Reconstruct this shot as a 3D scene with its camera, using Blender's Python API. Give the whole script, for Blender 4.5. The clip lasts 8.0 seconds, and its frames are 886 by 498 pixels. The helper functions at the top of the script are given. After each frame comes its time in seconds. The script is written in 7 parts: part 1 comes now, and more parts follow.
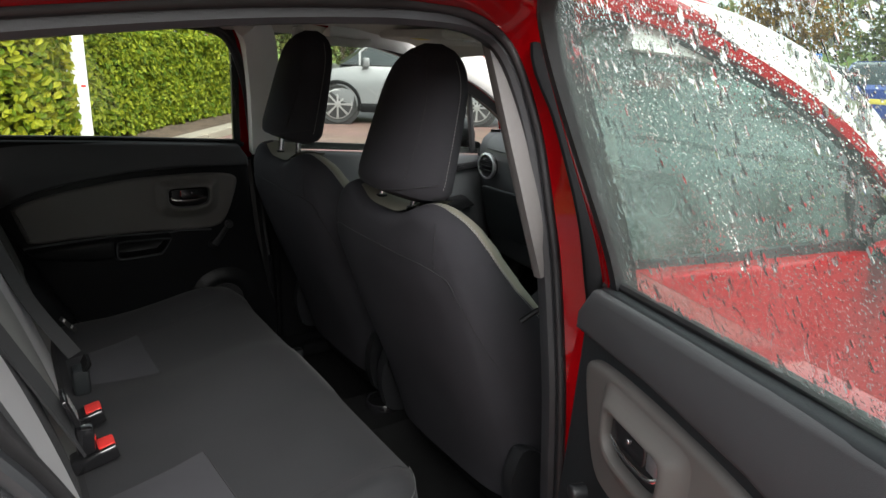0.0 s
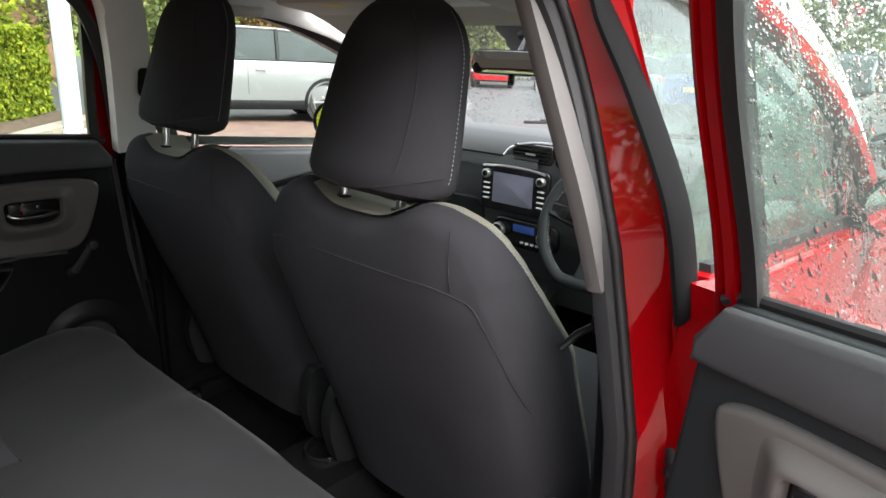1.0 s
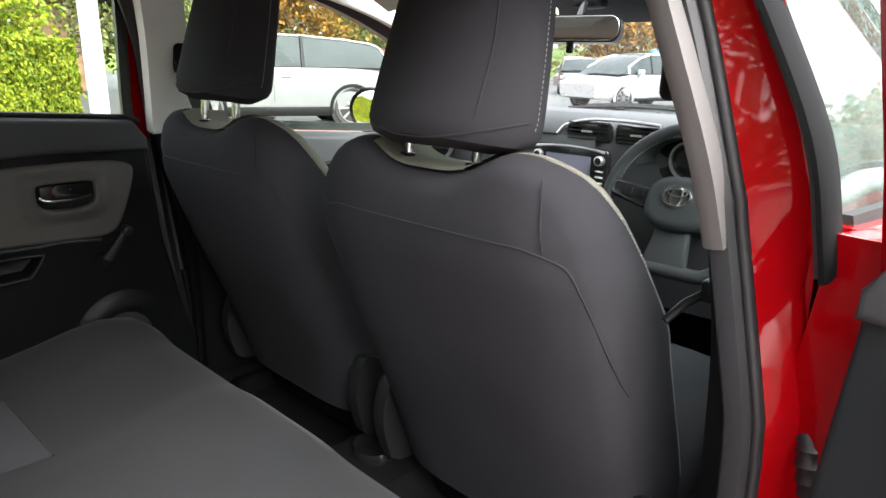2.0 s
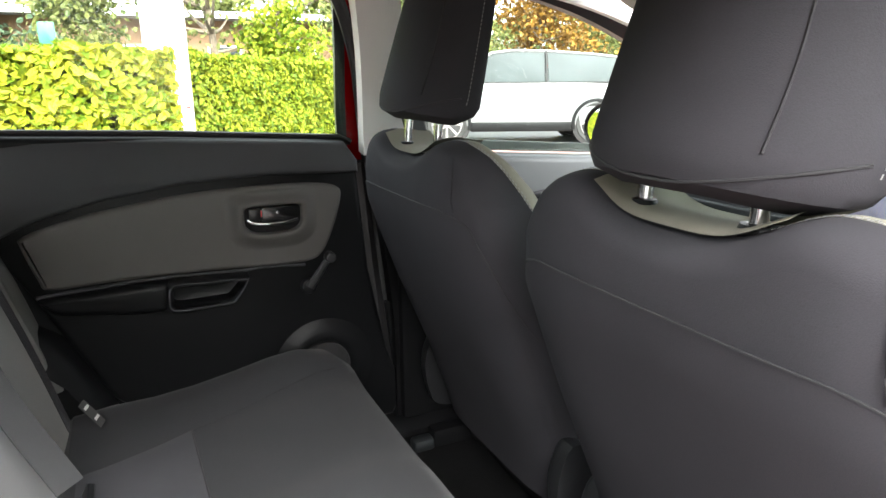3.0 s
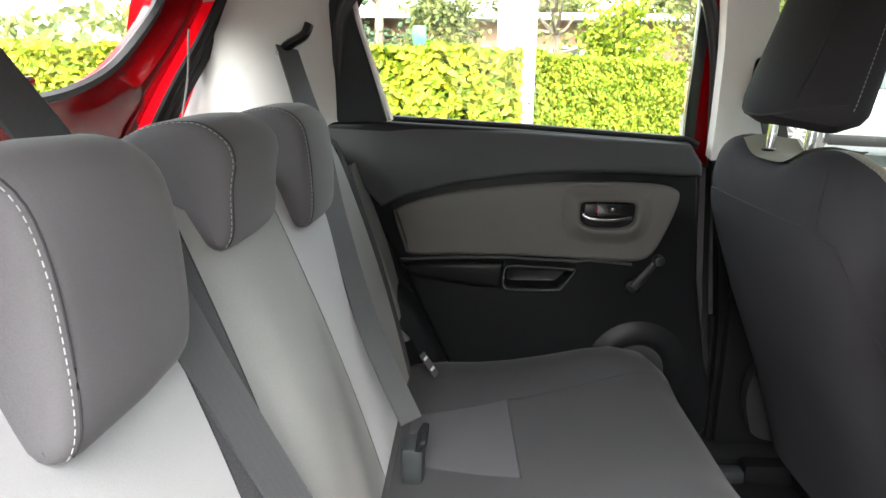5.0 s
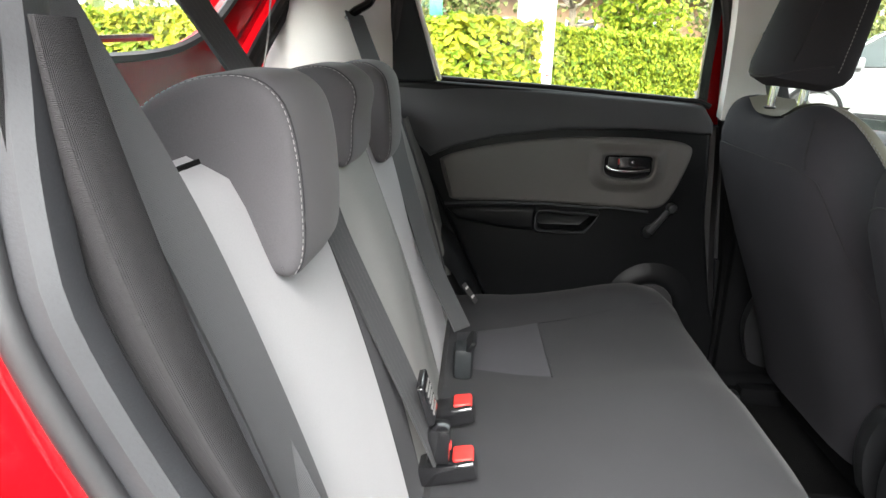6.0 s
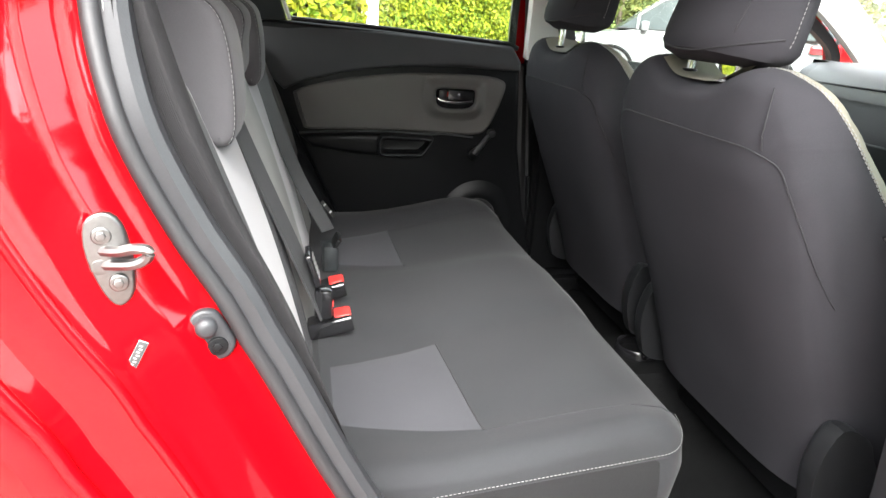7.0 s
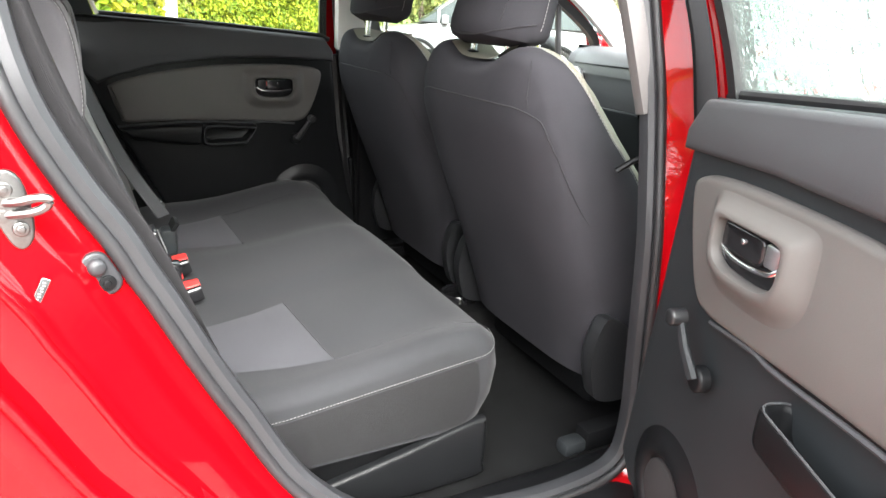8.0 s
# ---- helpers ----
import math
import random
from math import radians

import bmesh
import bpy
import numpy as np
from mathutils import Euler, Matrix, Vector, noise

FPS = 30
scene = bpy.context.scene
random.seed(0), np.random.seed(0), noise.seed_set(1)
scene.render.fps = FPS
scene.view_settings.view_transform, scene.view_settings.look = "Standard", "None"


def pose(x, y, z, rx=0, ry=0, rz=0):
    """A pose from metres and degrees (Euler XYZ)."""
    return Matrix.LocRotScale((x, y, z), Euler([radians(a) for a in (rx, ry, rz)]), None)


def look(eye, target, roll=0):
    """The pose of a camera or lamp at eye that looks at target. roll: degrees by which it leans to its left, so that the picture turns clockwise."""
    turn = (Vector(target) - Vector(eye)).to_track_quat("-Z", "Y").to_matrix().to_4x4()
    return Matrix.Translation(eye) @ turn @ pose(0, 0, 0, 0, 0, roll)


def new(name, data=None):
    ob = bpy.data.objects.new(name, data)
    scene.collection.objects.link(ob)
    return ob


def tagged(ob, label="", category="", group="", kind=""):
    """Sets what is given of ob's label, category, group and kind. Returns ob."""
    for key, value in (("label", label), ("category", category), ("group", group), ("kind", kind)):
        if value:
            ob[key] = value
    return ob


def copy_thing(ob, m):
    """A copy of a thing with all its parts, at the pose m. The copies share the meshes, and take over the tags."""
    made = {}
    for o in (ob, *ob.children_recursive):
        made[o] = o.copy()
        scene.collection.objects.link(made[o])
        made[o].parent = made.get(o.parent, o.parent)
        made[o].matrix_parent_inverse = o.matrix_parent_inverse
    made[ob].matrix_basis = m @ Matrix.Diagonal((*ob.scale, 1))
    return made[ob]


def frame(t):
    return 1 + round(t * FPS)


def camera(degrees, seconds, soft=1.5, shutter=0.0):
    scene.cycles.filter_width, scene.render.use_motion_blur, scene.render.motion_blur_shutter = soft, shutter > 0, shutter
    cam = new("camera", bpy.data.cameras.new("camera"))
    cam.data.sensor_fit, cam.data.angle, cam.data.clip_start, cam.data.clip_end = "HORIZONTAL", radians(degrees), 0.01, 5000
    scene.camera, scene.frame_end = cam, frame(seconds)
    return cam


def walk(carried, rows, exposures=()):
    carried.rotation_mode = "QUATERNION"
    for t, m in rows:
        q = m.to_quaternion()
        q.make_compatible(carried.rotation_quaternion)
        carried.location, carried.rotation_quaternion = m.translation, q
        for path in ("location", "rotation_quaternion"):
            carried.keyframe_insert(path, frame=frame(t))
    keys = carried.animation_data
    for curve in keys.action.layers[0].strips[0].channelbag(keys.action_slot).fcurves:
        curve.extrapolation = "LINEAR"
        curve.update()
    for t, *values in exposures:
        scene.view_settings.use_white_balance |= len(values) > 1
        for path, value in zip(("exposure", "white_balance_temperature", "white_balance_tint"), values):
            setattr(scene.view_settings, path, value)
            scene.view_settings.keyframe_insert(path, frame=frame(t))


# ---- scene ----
cam = camera(68.3, 8.0)
PATH = [
    (0, (-0.171, -1.411, 1.284), (0.918, 0.164, 0.709), 2.4),
    (0.5, (-0.167, -1.219, 1.24), (1.141, 0.183, 0.669), 2.9),
    (1, (-0.166, -1.029, 1.213), (1.269, 0.244, 0.644), 2.3),
    (1.2, (-0.163, -0.984, 1.205), (1.289, 0.272, 0.647), 1.7),
    (2.3, (-0.121, -0.864, 1.106), (1.168, 0.566, 0.566), 0.3),
    (2.5, (-0.051, -0.81, 1.116), (1.088, 0.742, 0.573), -0.5),
    (3, (0.044, -0.719, 1.113), (0.87, 1.03, 0.604), -0.4),
    (3.5, (0.066, -0.67, 1.113), (0.654, 1.175, 0.609), -0.1),
    (4, (0.049, -0.648, 1.113), (0.415, 1.254, 0.615), 0.5),
    (4.5, (0.013, -0.666, 1.113), (0.15, 1.266, 0.615), 0.7),
    (5, (-0.002, -0.734, 1.11), (-0.076, 1.198, 0.599), 0.8),
    (5.2, (-0.003, -0.769, 1.114), (-0.122, 1.156, 0.586), 0.8),
    (6.3, (-0.096, -1.034, 1.079), (-0.144, 0.863, 0.445), 3.2),
    (6.5, (-0.108, -1.086, 1.073), (-0.028, 0.798, 0.405), 3.6),
    (7, (-0.139, -1.24, 1.061), (0.277, 0.594, 0.383), 3.9),
    (7.5, (-0.17, -1.353, 1.055), (0.492, 0.412, 0.387), 3.8),
    (8, (-0.209, -1.423, 1.054), (0.697, 0.234, 0.395), 3.5),
]
EXPOSURES = [(0.0, 2.0), (0.5, 2.5), (1.2, 2.85), (2.3, 3.55), (3.0, 4.0), (5.2, 4.3), (6.3, 3.88), (8.0, 4.02)]
walk(cam, [(t, look(eye, target, roll)) for t, eye, target, roll in PATH], EXPOSURES)

# ---- light ----
world = bpy.data.worlds.new("overcast_sky")
scene.world = world
world.use_nodes = True
wn, wl = world.node_tree.nodes, world.node_tree.links
sky = wn.new("ShaderNodeTexSky")
sky.sky_type = "NISHITA"
sky.sun_disc = False
sky.sun_elevation, sky.sun_rotation = radians(45), radians(186)
sky.dust_density = 4.0
pale = wn.new("ShaderNodeHueSaturation")
pale.inputs["Saturation"].default_value = 0.18
wl.new(sky.outputs[0], pale.inputs["Color"])
wl.new(pale.outputs[0], wn["Background"].inputs["Color"])
wn["Background"].inputs["Strength"].default_value = 0.15
SUN = bpy.data.lights.new("sun", "SUN")
SUN.energy, SUN.angle, SUN.color = 0.48, radians(75), (1.0, 0.97, 0.93)
sun = new("sun", SUN)
sun.matrix_world = look((-1.0, -9.5, 9.5), (0, 0, 0))


# ---- materials ----
def rgb(c):
    return (c, c, c, 1) if isinstance(c, (int, float)) else (*c, 1)


def material(name, base, rough=0.6, metal=0.0, vary=0.15, coarse=3.0, grain=300.0, relief=0.1, depth=0.001,
             coat=0.0, sheen=0.0, wear=0.08, spec=0.5, weave=0.0, per_object=0.0, per_island=0.0, warm=None):
    """A surface with stains and grain at two scales and a fine relief, in metres of the object's own space."""
    m = bpy.data.materials.new(name)
    m.use_nodes = True
    n, l = m.node_tree.nodes, m.node_tree.links
    b = n["Principled BSDF"]
    b.inputs["Metallic"].default_value = metal
    b.inputs["Coat Weight"].default_value = coat
    b.inputs["Coat Roughness"].default_value = 0.03
    b.inputs["Sheen Weight"].default_value = sheen
    b.inputs["Sheen Roughness"].default_value = 0.4
    b.inputs["Specular IOR Level"].default_value = spec
    tc = n.new("ShaderNodeTexCoord")
    big = n.new("ShaderNodeTexNoise")
    big.inputs["Scale"].default_value, big.inputs["Detail"].default_value = coarse, 5
    fine = n.new("ShaderNodeTexNoise")
    fine.inputs["Scale"].default_value, fine.inputs["Detail"].default_value = grain, 2
    l.new(tc.outputs["Object"], big.inputs["Vector"])
    l.new(tc.outputs["Object"], fine.inputs["Vector"])
    both = n.new("ShaderNodeMath")
    both.operation = "MULTIPLY_ADD"
    l.new(big.outputs["Fac"], both.inputs[0])
    both.inputs[1].default_value = 0.65
    half = n.new("ShaderNodeMath")
    half.operation = "MULTIPLY"
    half.inputs[1].default_value = 0.35
    l.new(fine.outputs["Fac"], half.inputs[0])
    l.new(half.outputs[0], both.inputs[2])
    factor = both.outputs[0]
    if per_object or per_island:
        info = n.new("ShaderNodeObjectInfo" if per_object else "ShaderNodeNewGeometry")
        own = n.new("ShaderNodeMath")
        own.operation = "MULTIPLY_ADD"
        l.new(info.outputs["Random" if per_object else "Random Per Island"], own.inputs[0])
        own.inputs[1].default_value = per_object or per_island
        shift = n.new("ShaderNodeMath")
        shift.operation = "MULTIPLY_ADD"
        l.new(factor, shift.inputs[0])
        shift.inputs[1].default_value = 1 - (per_object or per_island)
        l.new(own.outputs[0], shift.inputs[2])
        own.inputs[2].default_value = 0.0
        factor = shift.outputs[0]
    ramp = n.new("ShaderNodeValToRGB")
    c = rgb(base)
    lo, hi = tuple(v * (1 - vary) for v in c[:3]), tuple(min(1, v * (1 + vary)) for v in c[:3])
    if warm:
        hi = warm
    ramp.color_ramp.elements[0].position, ramp.color_ramp.elements[1].position = 0.3, 0.7
    ramp.color_ramp.elements[0].color, ramp.color_ramp.elements[1].color = (*lo, 1), (*hi, 1)
    l.new(factor, ramp.inputs["Fac"])
    l.new(ramp.outputs[0], b.inputs["Base Color"])
    r = n.new("ShaderNodeMapRange")
    r.inputs["To Min"].default_value, r.inputs["To Max"].default_value = max(0.01, rough - wear), min(1, rough + wear)
    l.new(big.outputs["Fac"], r.inputs["Value"])
    l.new(r.outputs[0], b.inputs["Roughness"])
    bump = n.new("ShaderNodeBump")
    bump.inputs["Strength"].default_value, bump.inputs["Distance"].default_value = relief, depth
    if weave:
        w1, w2 = n.new("ShaderNodeTexWave"), n.new("ShaderNodeTexWave")
        w1.bands_direction, w2.bands_direction = "Y", "Z"
        for w in (w1, w2):
            w.inputs["Scale"].default_value, w.inputs["Distortion"].default_value = weave, 1.0
            l.new(tc.outputs["Object"], w.inputs["Vector"])
        add = n.new("ShaderNodeMath")
        l.new(w1.outputs["Fac"], add.inputs[0])
        l.new(w2.outputs["Fac"], add.inputs[1])
        l.new(add.outputs[0], bump.inputs["Height"])
    else:
        l.new(fine.outputs["Fac"], bump.inputs["Height"])
    l.new(bump.outputs[0], b.inputs["Normal"])
    return m


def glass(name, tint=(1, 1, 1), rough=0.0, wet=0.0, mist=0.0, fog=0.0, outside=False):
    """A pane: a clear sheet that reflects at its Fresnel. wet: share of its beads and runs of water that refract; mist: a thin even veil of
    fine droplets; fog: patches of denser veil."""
    m = bpy.data.materials.new(name)
    m.use_nodes = True
    n, l = m.node_tree.nodes, m.node_tree.links
    n.remove(n["Principled BSDF"])
    out = n["Material Output"]
    clear, gloss, mix = n.new("ShaderNodeBsdfTransparent"), n.new("ShaderNodeBsdfGlossy"), n.new("ShaderNodeMixShader")
    facing, power, lift = n.new("ShaderNodeLayerWeight"), n.new("ShaderNodeMath"), n.new("ShaderNodeMath")
    power.operation, lift.operation = "POWER", "MULTIPLY_ADD"
    power.inputs[1].default_value, lift.inputs[1].default_value, lift.inputs[2].default_value = 5.0, 0.85, 0.025
    facing.inputs["Blend"].default_value = 0.5
    l.new(facing.outputs["Facing"], power.inputs[0])
    l.new(power.outputs[0], lift.inputs[0])
    clear.inputs["Color"].default_value = (*tint, 1)
    gloss.inputs["Roughness"].default_value = max(0.02, rough)
    l.new(lift.outputs[0], mix.inputs["Fac"])
    l.new(clear.outputs[0], mix.inputs[1])
    l.new(gloss.outputs[0], mix.inputs[2])
    last = mix.outputs[0]
    if wet:
        tc = n.new("ShaderNodeTexCoord")

        def math_node(op, a, b, c=None):
            k = n.new("ShaderNodeMath")
            k.operation = op
            for slot, v in zip(k.inputs, (a, b, c)):
                if v is None:
                    continue
                if isinstance(v, (int, float)):
                    slot.default_value = v
                else:
                    l.new(v, slot)
            return k.outputs[0]

        def stretched(scale):
            mp = n.new("ShaderNodeMapping")
            mp.inputs["Scale"].default_value = scale
            l.new(tc.outputs["Object"], mp.inputs["Vector"])
            return mp.outputs[0]

        def noise_of(vector, scale, detail, lo, hi, distortion=0.0):
            k, r = n.new("ShaderNodeTexNoise"), n.new("ShaderNodeMapRange")
            k.inputs["Scale"].default_value, k.inputs["Detail"].default_value, k.inputs["Distortion"].default_value = scale, detail, distortion
            l.new(vector, k.inputs["Vector"])
            r.inputs["From Min"].default_value, r.inputs["From Max"].default_value = lo, hi
            l.new(k.outputs["Fac"], r.inputs["Value"])
            return r.outputs[0]

        def beads(scale, upright, most, share):
            """Domes of water, one to a cell, of uneven size, in some cells only."""
            k, sep = n.new("ShaderNodeTexVoronoi"), n.new("ShaderNodeSeparateColor")
            k.inputs["Scale"].default_value = scale
            l.new(stretched((1, 1, upright)), k.inputs["Vector"])
            l.new(k.outputs["Color"], sep.inputs[0])
            size = math_node("MULTIPLY", math_node("SUBTRACT", sep.outputs[0], 1 - share), most / share)
            return math_node("MAXIMUM", math_node("MULTIPLY", math_node("SUBTRACT", size, k.outputs["Distance"]), 4.0), 0.0)
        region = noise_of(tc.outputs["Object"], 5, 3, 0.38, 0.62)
        small = math_node("MULTIPLY", beads(380, 0.9, 0.62, 0.75), math_node("MULTIPLY_ADD", region, 0.7, 0.3))
        large = math_node("MULTIPLY", beads(120, 0.42, 0.52, 0.5), noise_of(tc.outputs["Object"], 3.5, 2, 0.42, 0.62))
        runs = math_node("MULTIPLY", noise_of(stretched((1, 1, 0.07)), 85, 3, 0.60, 0.67, 0.6), noise_of(stretched((1, 1, 0.4)), 9, 3, 0.47, 0.60))
        height = math_node("MAXIMUM", math_node("MAXIMUM", small, math_node("MULTIPLY", large, 1.6)), runs)
        cover = n.new("ShaderNodeMapRange")
        cover.inputs["From Min"].default_value, cover.inputs["From Max"].default_value, cover.inputs["To Max"].default_value = 0.02, 0.22, wet
        l.new(height, cover.inputs["Value"])
        water = n.new("ShaderNodeBsdfRefraction")
        water.inputs["Roughness"].default_value, water.inputs["IOR"].default_value = 0.03, 1.15
        bump = n.new("ShaderNodeBump")
        bump.inputs["Strength"].default_value, bump.inputs["Distance"].default_value = 1.0, 0.0022
        l.new(height, bump.inputs["Height"])
        l.new(bump.outputs[0], water.inputs["Normal"])
        # outside: a diffuse veil of droplets that also paints in some reflected sky
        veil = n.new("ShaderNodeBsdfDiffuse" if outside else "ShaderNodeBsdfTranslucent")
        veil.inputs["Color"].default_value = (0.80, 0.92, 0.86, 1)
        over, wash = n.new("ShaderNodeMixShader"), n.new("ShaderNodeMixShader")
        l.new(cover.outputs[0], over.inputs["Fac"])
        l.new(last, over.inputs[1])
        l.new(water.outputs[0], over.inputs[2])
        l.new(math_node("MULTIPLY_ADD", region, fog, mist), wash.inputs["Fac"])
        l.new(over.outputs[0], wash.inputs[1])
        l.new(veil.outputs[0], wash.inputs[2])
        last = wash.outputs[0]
    l.new(last, out.inputs["Surface"])
    return m


FABRIC = material("seat_fabric", (0.0280, 0.0275, 0.0312), 0.95, vary=0.18, coarse=5, grain=900, relief=0.35, depth=0.0006, spec=0.1)
# seat fabric lightened for the light that falls on the rear headrests
HEAD_LIT = material("lit_headrest_fabric", (0.070, 0.068, 0.072), 0.9, vary=0.16, coarse=6, grain=900, relief=0.3, depth=0.0006, sheen=0.08, spec=0.25)
KNIT = material("seat_knit", (0.038, 0.038, 0.042), 0.95, vary=0.15, coarse=5, weave=420, relief=0.45, depth=0.0012, sheen=0.05, spec=0.2)
PATCH = material("grey_fabric", (0.038, 0.038, 0.0425), 0.95, vary=0.12, coarse=6, grain=700, relief=0.4, depth=0.0006, sheen=0.05, spec=0.2)
PALE = material("pale_fabric", (0.262, 0.259, 0.266), 0.85, vary=0.08, coarse=4, grain=600, relief=0.3, depth=0.0006, sheen=0.15, spec=0.2)
BEIGE = material("cream_seat_front", (0.17, 0.163, 0.130), 0.9, vary=0.1, coarse=5, grain=700, relief=0.3, depth=0.0006, spec=0.2)
MID = material("mid_grey_fabric", (0.19, 0.19, 0.185), 0.75, vary=0.15, coarse=4, grain=600, relief=0.3, depth=0.0006, spec=0.2)
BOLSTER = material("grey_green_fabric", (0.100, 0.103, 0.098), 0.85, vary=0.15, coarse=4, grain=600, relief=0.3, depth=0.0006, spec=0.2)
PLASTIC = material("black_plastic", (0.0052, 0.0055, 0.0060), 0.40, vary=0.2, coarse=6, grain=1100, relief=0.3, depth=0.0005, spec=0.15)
HINGE = material("satin_black_plastic", (0.013, 0.0135, 0.0145), 0.35, vary=0.2, coarse=6, grain=1100, relief=0.2, depth=0.0004, spec=0.45)
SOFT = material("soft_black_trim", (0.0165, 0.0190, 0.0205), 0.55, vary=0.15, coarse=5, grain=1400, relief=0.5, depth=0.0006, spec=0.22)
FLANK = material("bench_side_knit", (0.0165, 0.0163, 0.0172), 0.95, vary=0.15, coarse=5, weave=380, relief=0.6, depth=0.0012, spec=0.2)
BENCH = material("bench_fabric", (0.0215, 0.0220, 0.0238), 0.95, vary=0.18, coarse=5, grain=900, relief=0.35, depth=0.0006, sheen=0.05, spec=0.2)
# darker copy of the black plastic, with shade put in, for low and far parts
MATTE_SHADE = material("matte_shade_black_plastic", (0.0042, 0.0044, 0.0048), 0.75, vary=0.25, coarse=8, grain=900, relief=0.4, depth=0.0006, spec=0.08)
UPPER = material("soft_upper_trim", (0.043, 0.0445, 0.047), 0.6, vary=0.14, coarse=5, grain=1400, relief=0.5, depth=0.0006, spec=0.25)
INSERT = material("grey_door_insert", (0.078, 0.074, 0.069), 0.6, vary=0.1, coarse=6, grain=1200, relief=0.4, depth=0.0005)
GLOSS = material("gloss_black", (0.01, 0.01, 0.011), 0.15, vary=0.1, relief=0.02)
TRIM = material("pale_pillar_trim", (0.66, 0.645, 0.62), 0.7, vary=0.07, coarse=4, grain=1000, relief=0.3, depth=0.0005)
# the pale pillar plastic, darkened to offset daylight on the near pillar
PILLAR_DIM = material("dimmed_pillar_trim", (0.105, 0.100, 0.098), 0.7, vary=0.07, coarse=4, grain=1000, relief=0.3, depth=0.0005)
LINING = material("headlining", (0.52, 0.50, 0.47), 0.95, vary=0.06, coarse=4, grain=500, relief=0.3, depth=0.0008, spec=0.2)
PAINT = material("red_paint", (0.26, 0.0005, 0.0026), 0.5, vary=0.05, coarse=2, grain=600, relief=0.015, depth=0.0002, coat=0.75, wear=0.03, spec=0.02)
RUBBER = material("grey_rubber_seal", (0.0175, 0.0185, 0.0205), 0.5, vary=0.2, coarse=9, grain=500, relief=0.25, depth=0.0006)
BLACK_RUBBER = material("black_rubber", (0.012, 0.012, 0.013), 0.5, vary=0.2, coarse=9, grain=500, relief=0.2, depth=0.0005)
CHROME = material("chrome", (0.78, 0.78, 0.79), 0.12, metal=1.0, vary=0.05, relief=0.02)
STEEL = material("zinc_plated_steel", (0.20, 0.195, 0.19), 0.38, metal=1.0, vary=0.15, coarse=30, relief=0.1)
WEB = material("belt_webbing", (0.046, 0.047, 0.049), 0.6, vary=0.12, coarse=8, weave=330, relief=0.35, depth=0.0006, spec=0.35)
SIGN_YELLOW = material("yellow_label", (0.65, 0.5, 0.08), 0.6, vary=0.1, relief=0.05)
CARPET = material("dark_carpet", (0.0065, 0.0067, 0.0069), 1.0, vary=0.4, coarse=12, grain=600, relief=0.9, depth=0.003, spec=0.1)
BUTTON = material("red_button", (0.60, 0.03, 0.025), 0.4, vary=0.08, relief=0.05)
THREAD = material("pale_thread", (0.24, 0.24, 0.235), 0.8, vary=0.1, relief=0.05)
SEAM = material("seam_shadow_thread", (0.012, 0.012, 0.014), 0.9, vary=0.1, relief=0.05)
TAG = material("white_label", (0.62, 0.62, 0.60), 0.6, vary=0.06, relief=0.05)
INK = material("dark_print", (0.03, 0.03, 0.03), 0.6, vary=0.1, relief=0.02)
DASH = material("dark_dashboard", (0.045, 0.048, 0.052), 0.55, vary=0.12, coarse=5, grain=900, relief=0.5, depth=0.0006)
DASH_PALE = material("satin_grey_dash_band", (0.048, 0.052, 0.055), 0.45, vary=0.08, coarse=5, grain=1000, relief=0.2, depth=0.0004)
SILVER = material("silver_trim", (0.55, 0.55, 0.56), 0.3, metal=0.9, vary=0.05, relief=0.02)
MESH = material("perforated_black_plastic", (0.012, 0.012, 0.013), 0.6, vary=0.6, coarse=380, grain=900, relief=1.0, depth=0.003)
GLASS = glass("clear_glass", (0.885, 0.925, 0.895))
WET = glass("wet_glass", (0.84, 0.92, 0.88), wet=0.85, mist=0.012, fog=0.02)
# fine droplets, whose pale veil also stands in for sky on the pane
MISTED_SHEEN = glass("misted_sky_sheen_glass", (0.62, 0.75, 0.71), wet=0.55, mist=0.018, fog=0.022, outside=True)
SPOTTED = glass("rain_spotted_glass", (0.93, 0.96, 0.94), wet=0.35, mist=0.004)


# ---- building ----
def empty(name, at, label="", category="", group="", kind=""):
    ob = new(name)
    ob.location = at
    ob.empty_display_size = 0.1
    return tagged(ob, label, category, group, kind)


def part(name, bm, mat, parent=None, label="", smooth=True):
    """Links a bmesh, in place, as one mesh object under a thing or a part of a thing."""
    bmesh.ops.recalc_face_normals(bm, faces=bm.faces)
    me = bpy.data.meshes.new(name)
    bm.to_mesh(me)
    bm.free()
    me.materials.append(mat)
    if smooth:
        me.shade_smooth()
        me.set_sharp_from_angle(angle=radians(40))
    ob = new(name, me)
    if parent is not None:
        ob.parent = parent
        if parent.parent is None:
            ob.matrix_parent_inverse = Matrix.Translation(-parent.location)
    return tagged(ob, label)


def loft(rings, cyclic=True, caps=True, loop=False):
    """A skin over rings of equally many points."""
    bm = bmesh.new()
    vs = [[bm.verts.new(p) for p in r] for r in rings]
    n = len(rings[0])
    pairs = list(zip(vs, vs[1:])) + ([(vs[-1], vs[0])] if loop else [])
    for a, b in pairs:
        for i in range(n if cyclic else n - 1):
            j = (i + 1) % n
            bm.faces.new((a[i], a[j], b[j], b[i]))
    if caps and cyclic and not loop:
        bm.faces.new(vs[0][::-1])
        bm.faces.new(vs[-1])
    return bm


def merge(*bms):
    out = bmesh.new()
    for b in bms:
        me = bpy.data.meshes.new("tmp")
        b.to_mesh(me)
        b.free()
        out.from_mesh(me)
        bpy.data.meshes.remove(me)
    return out


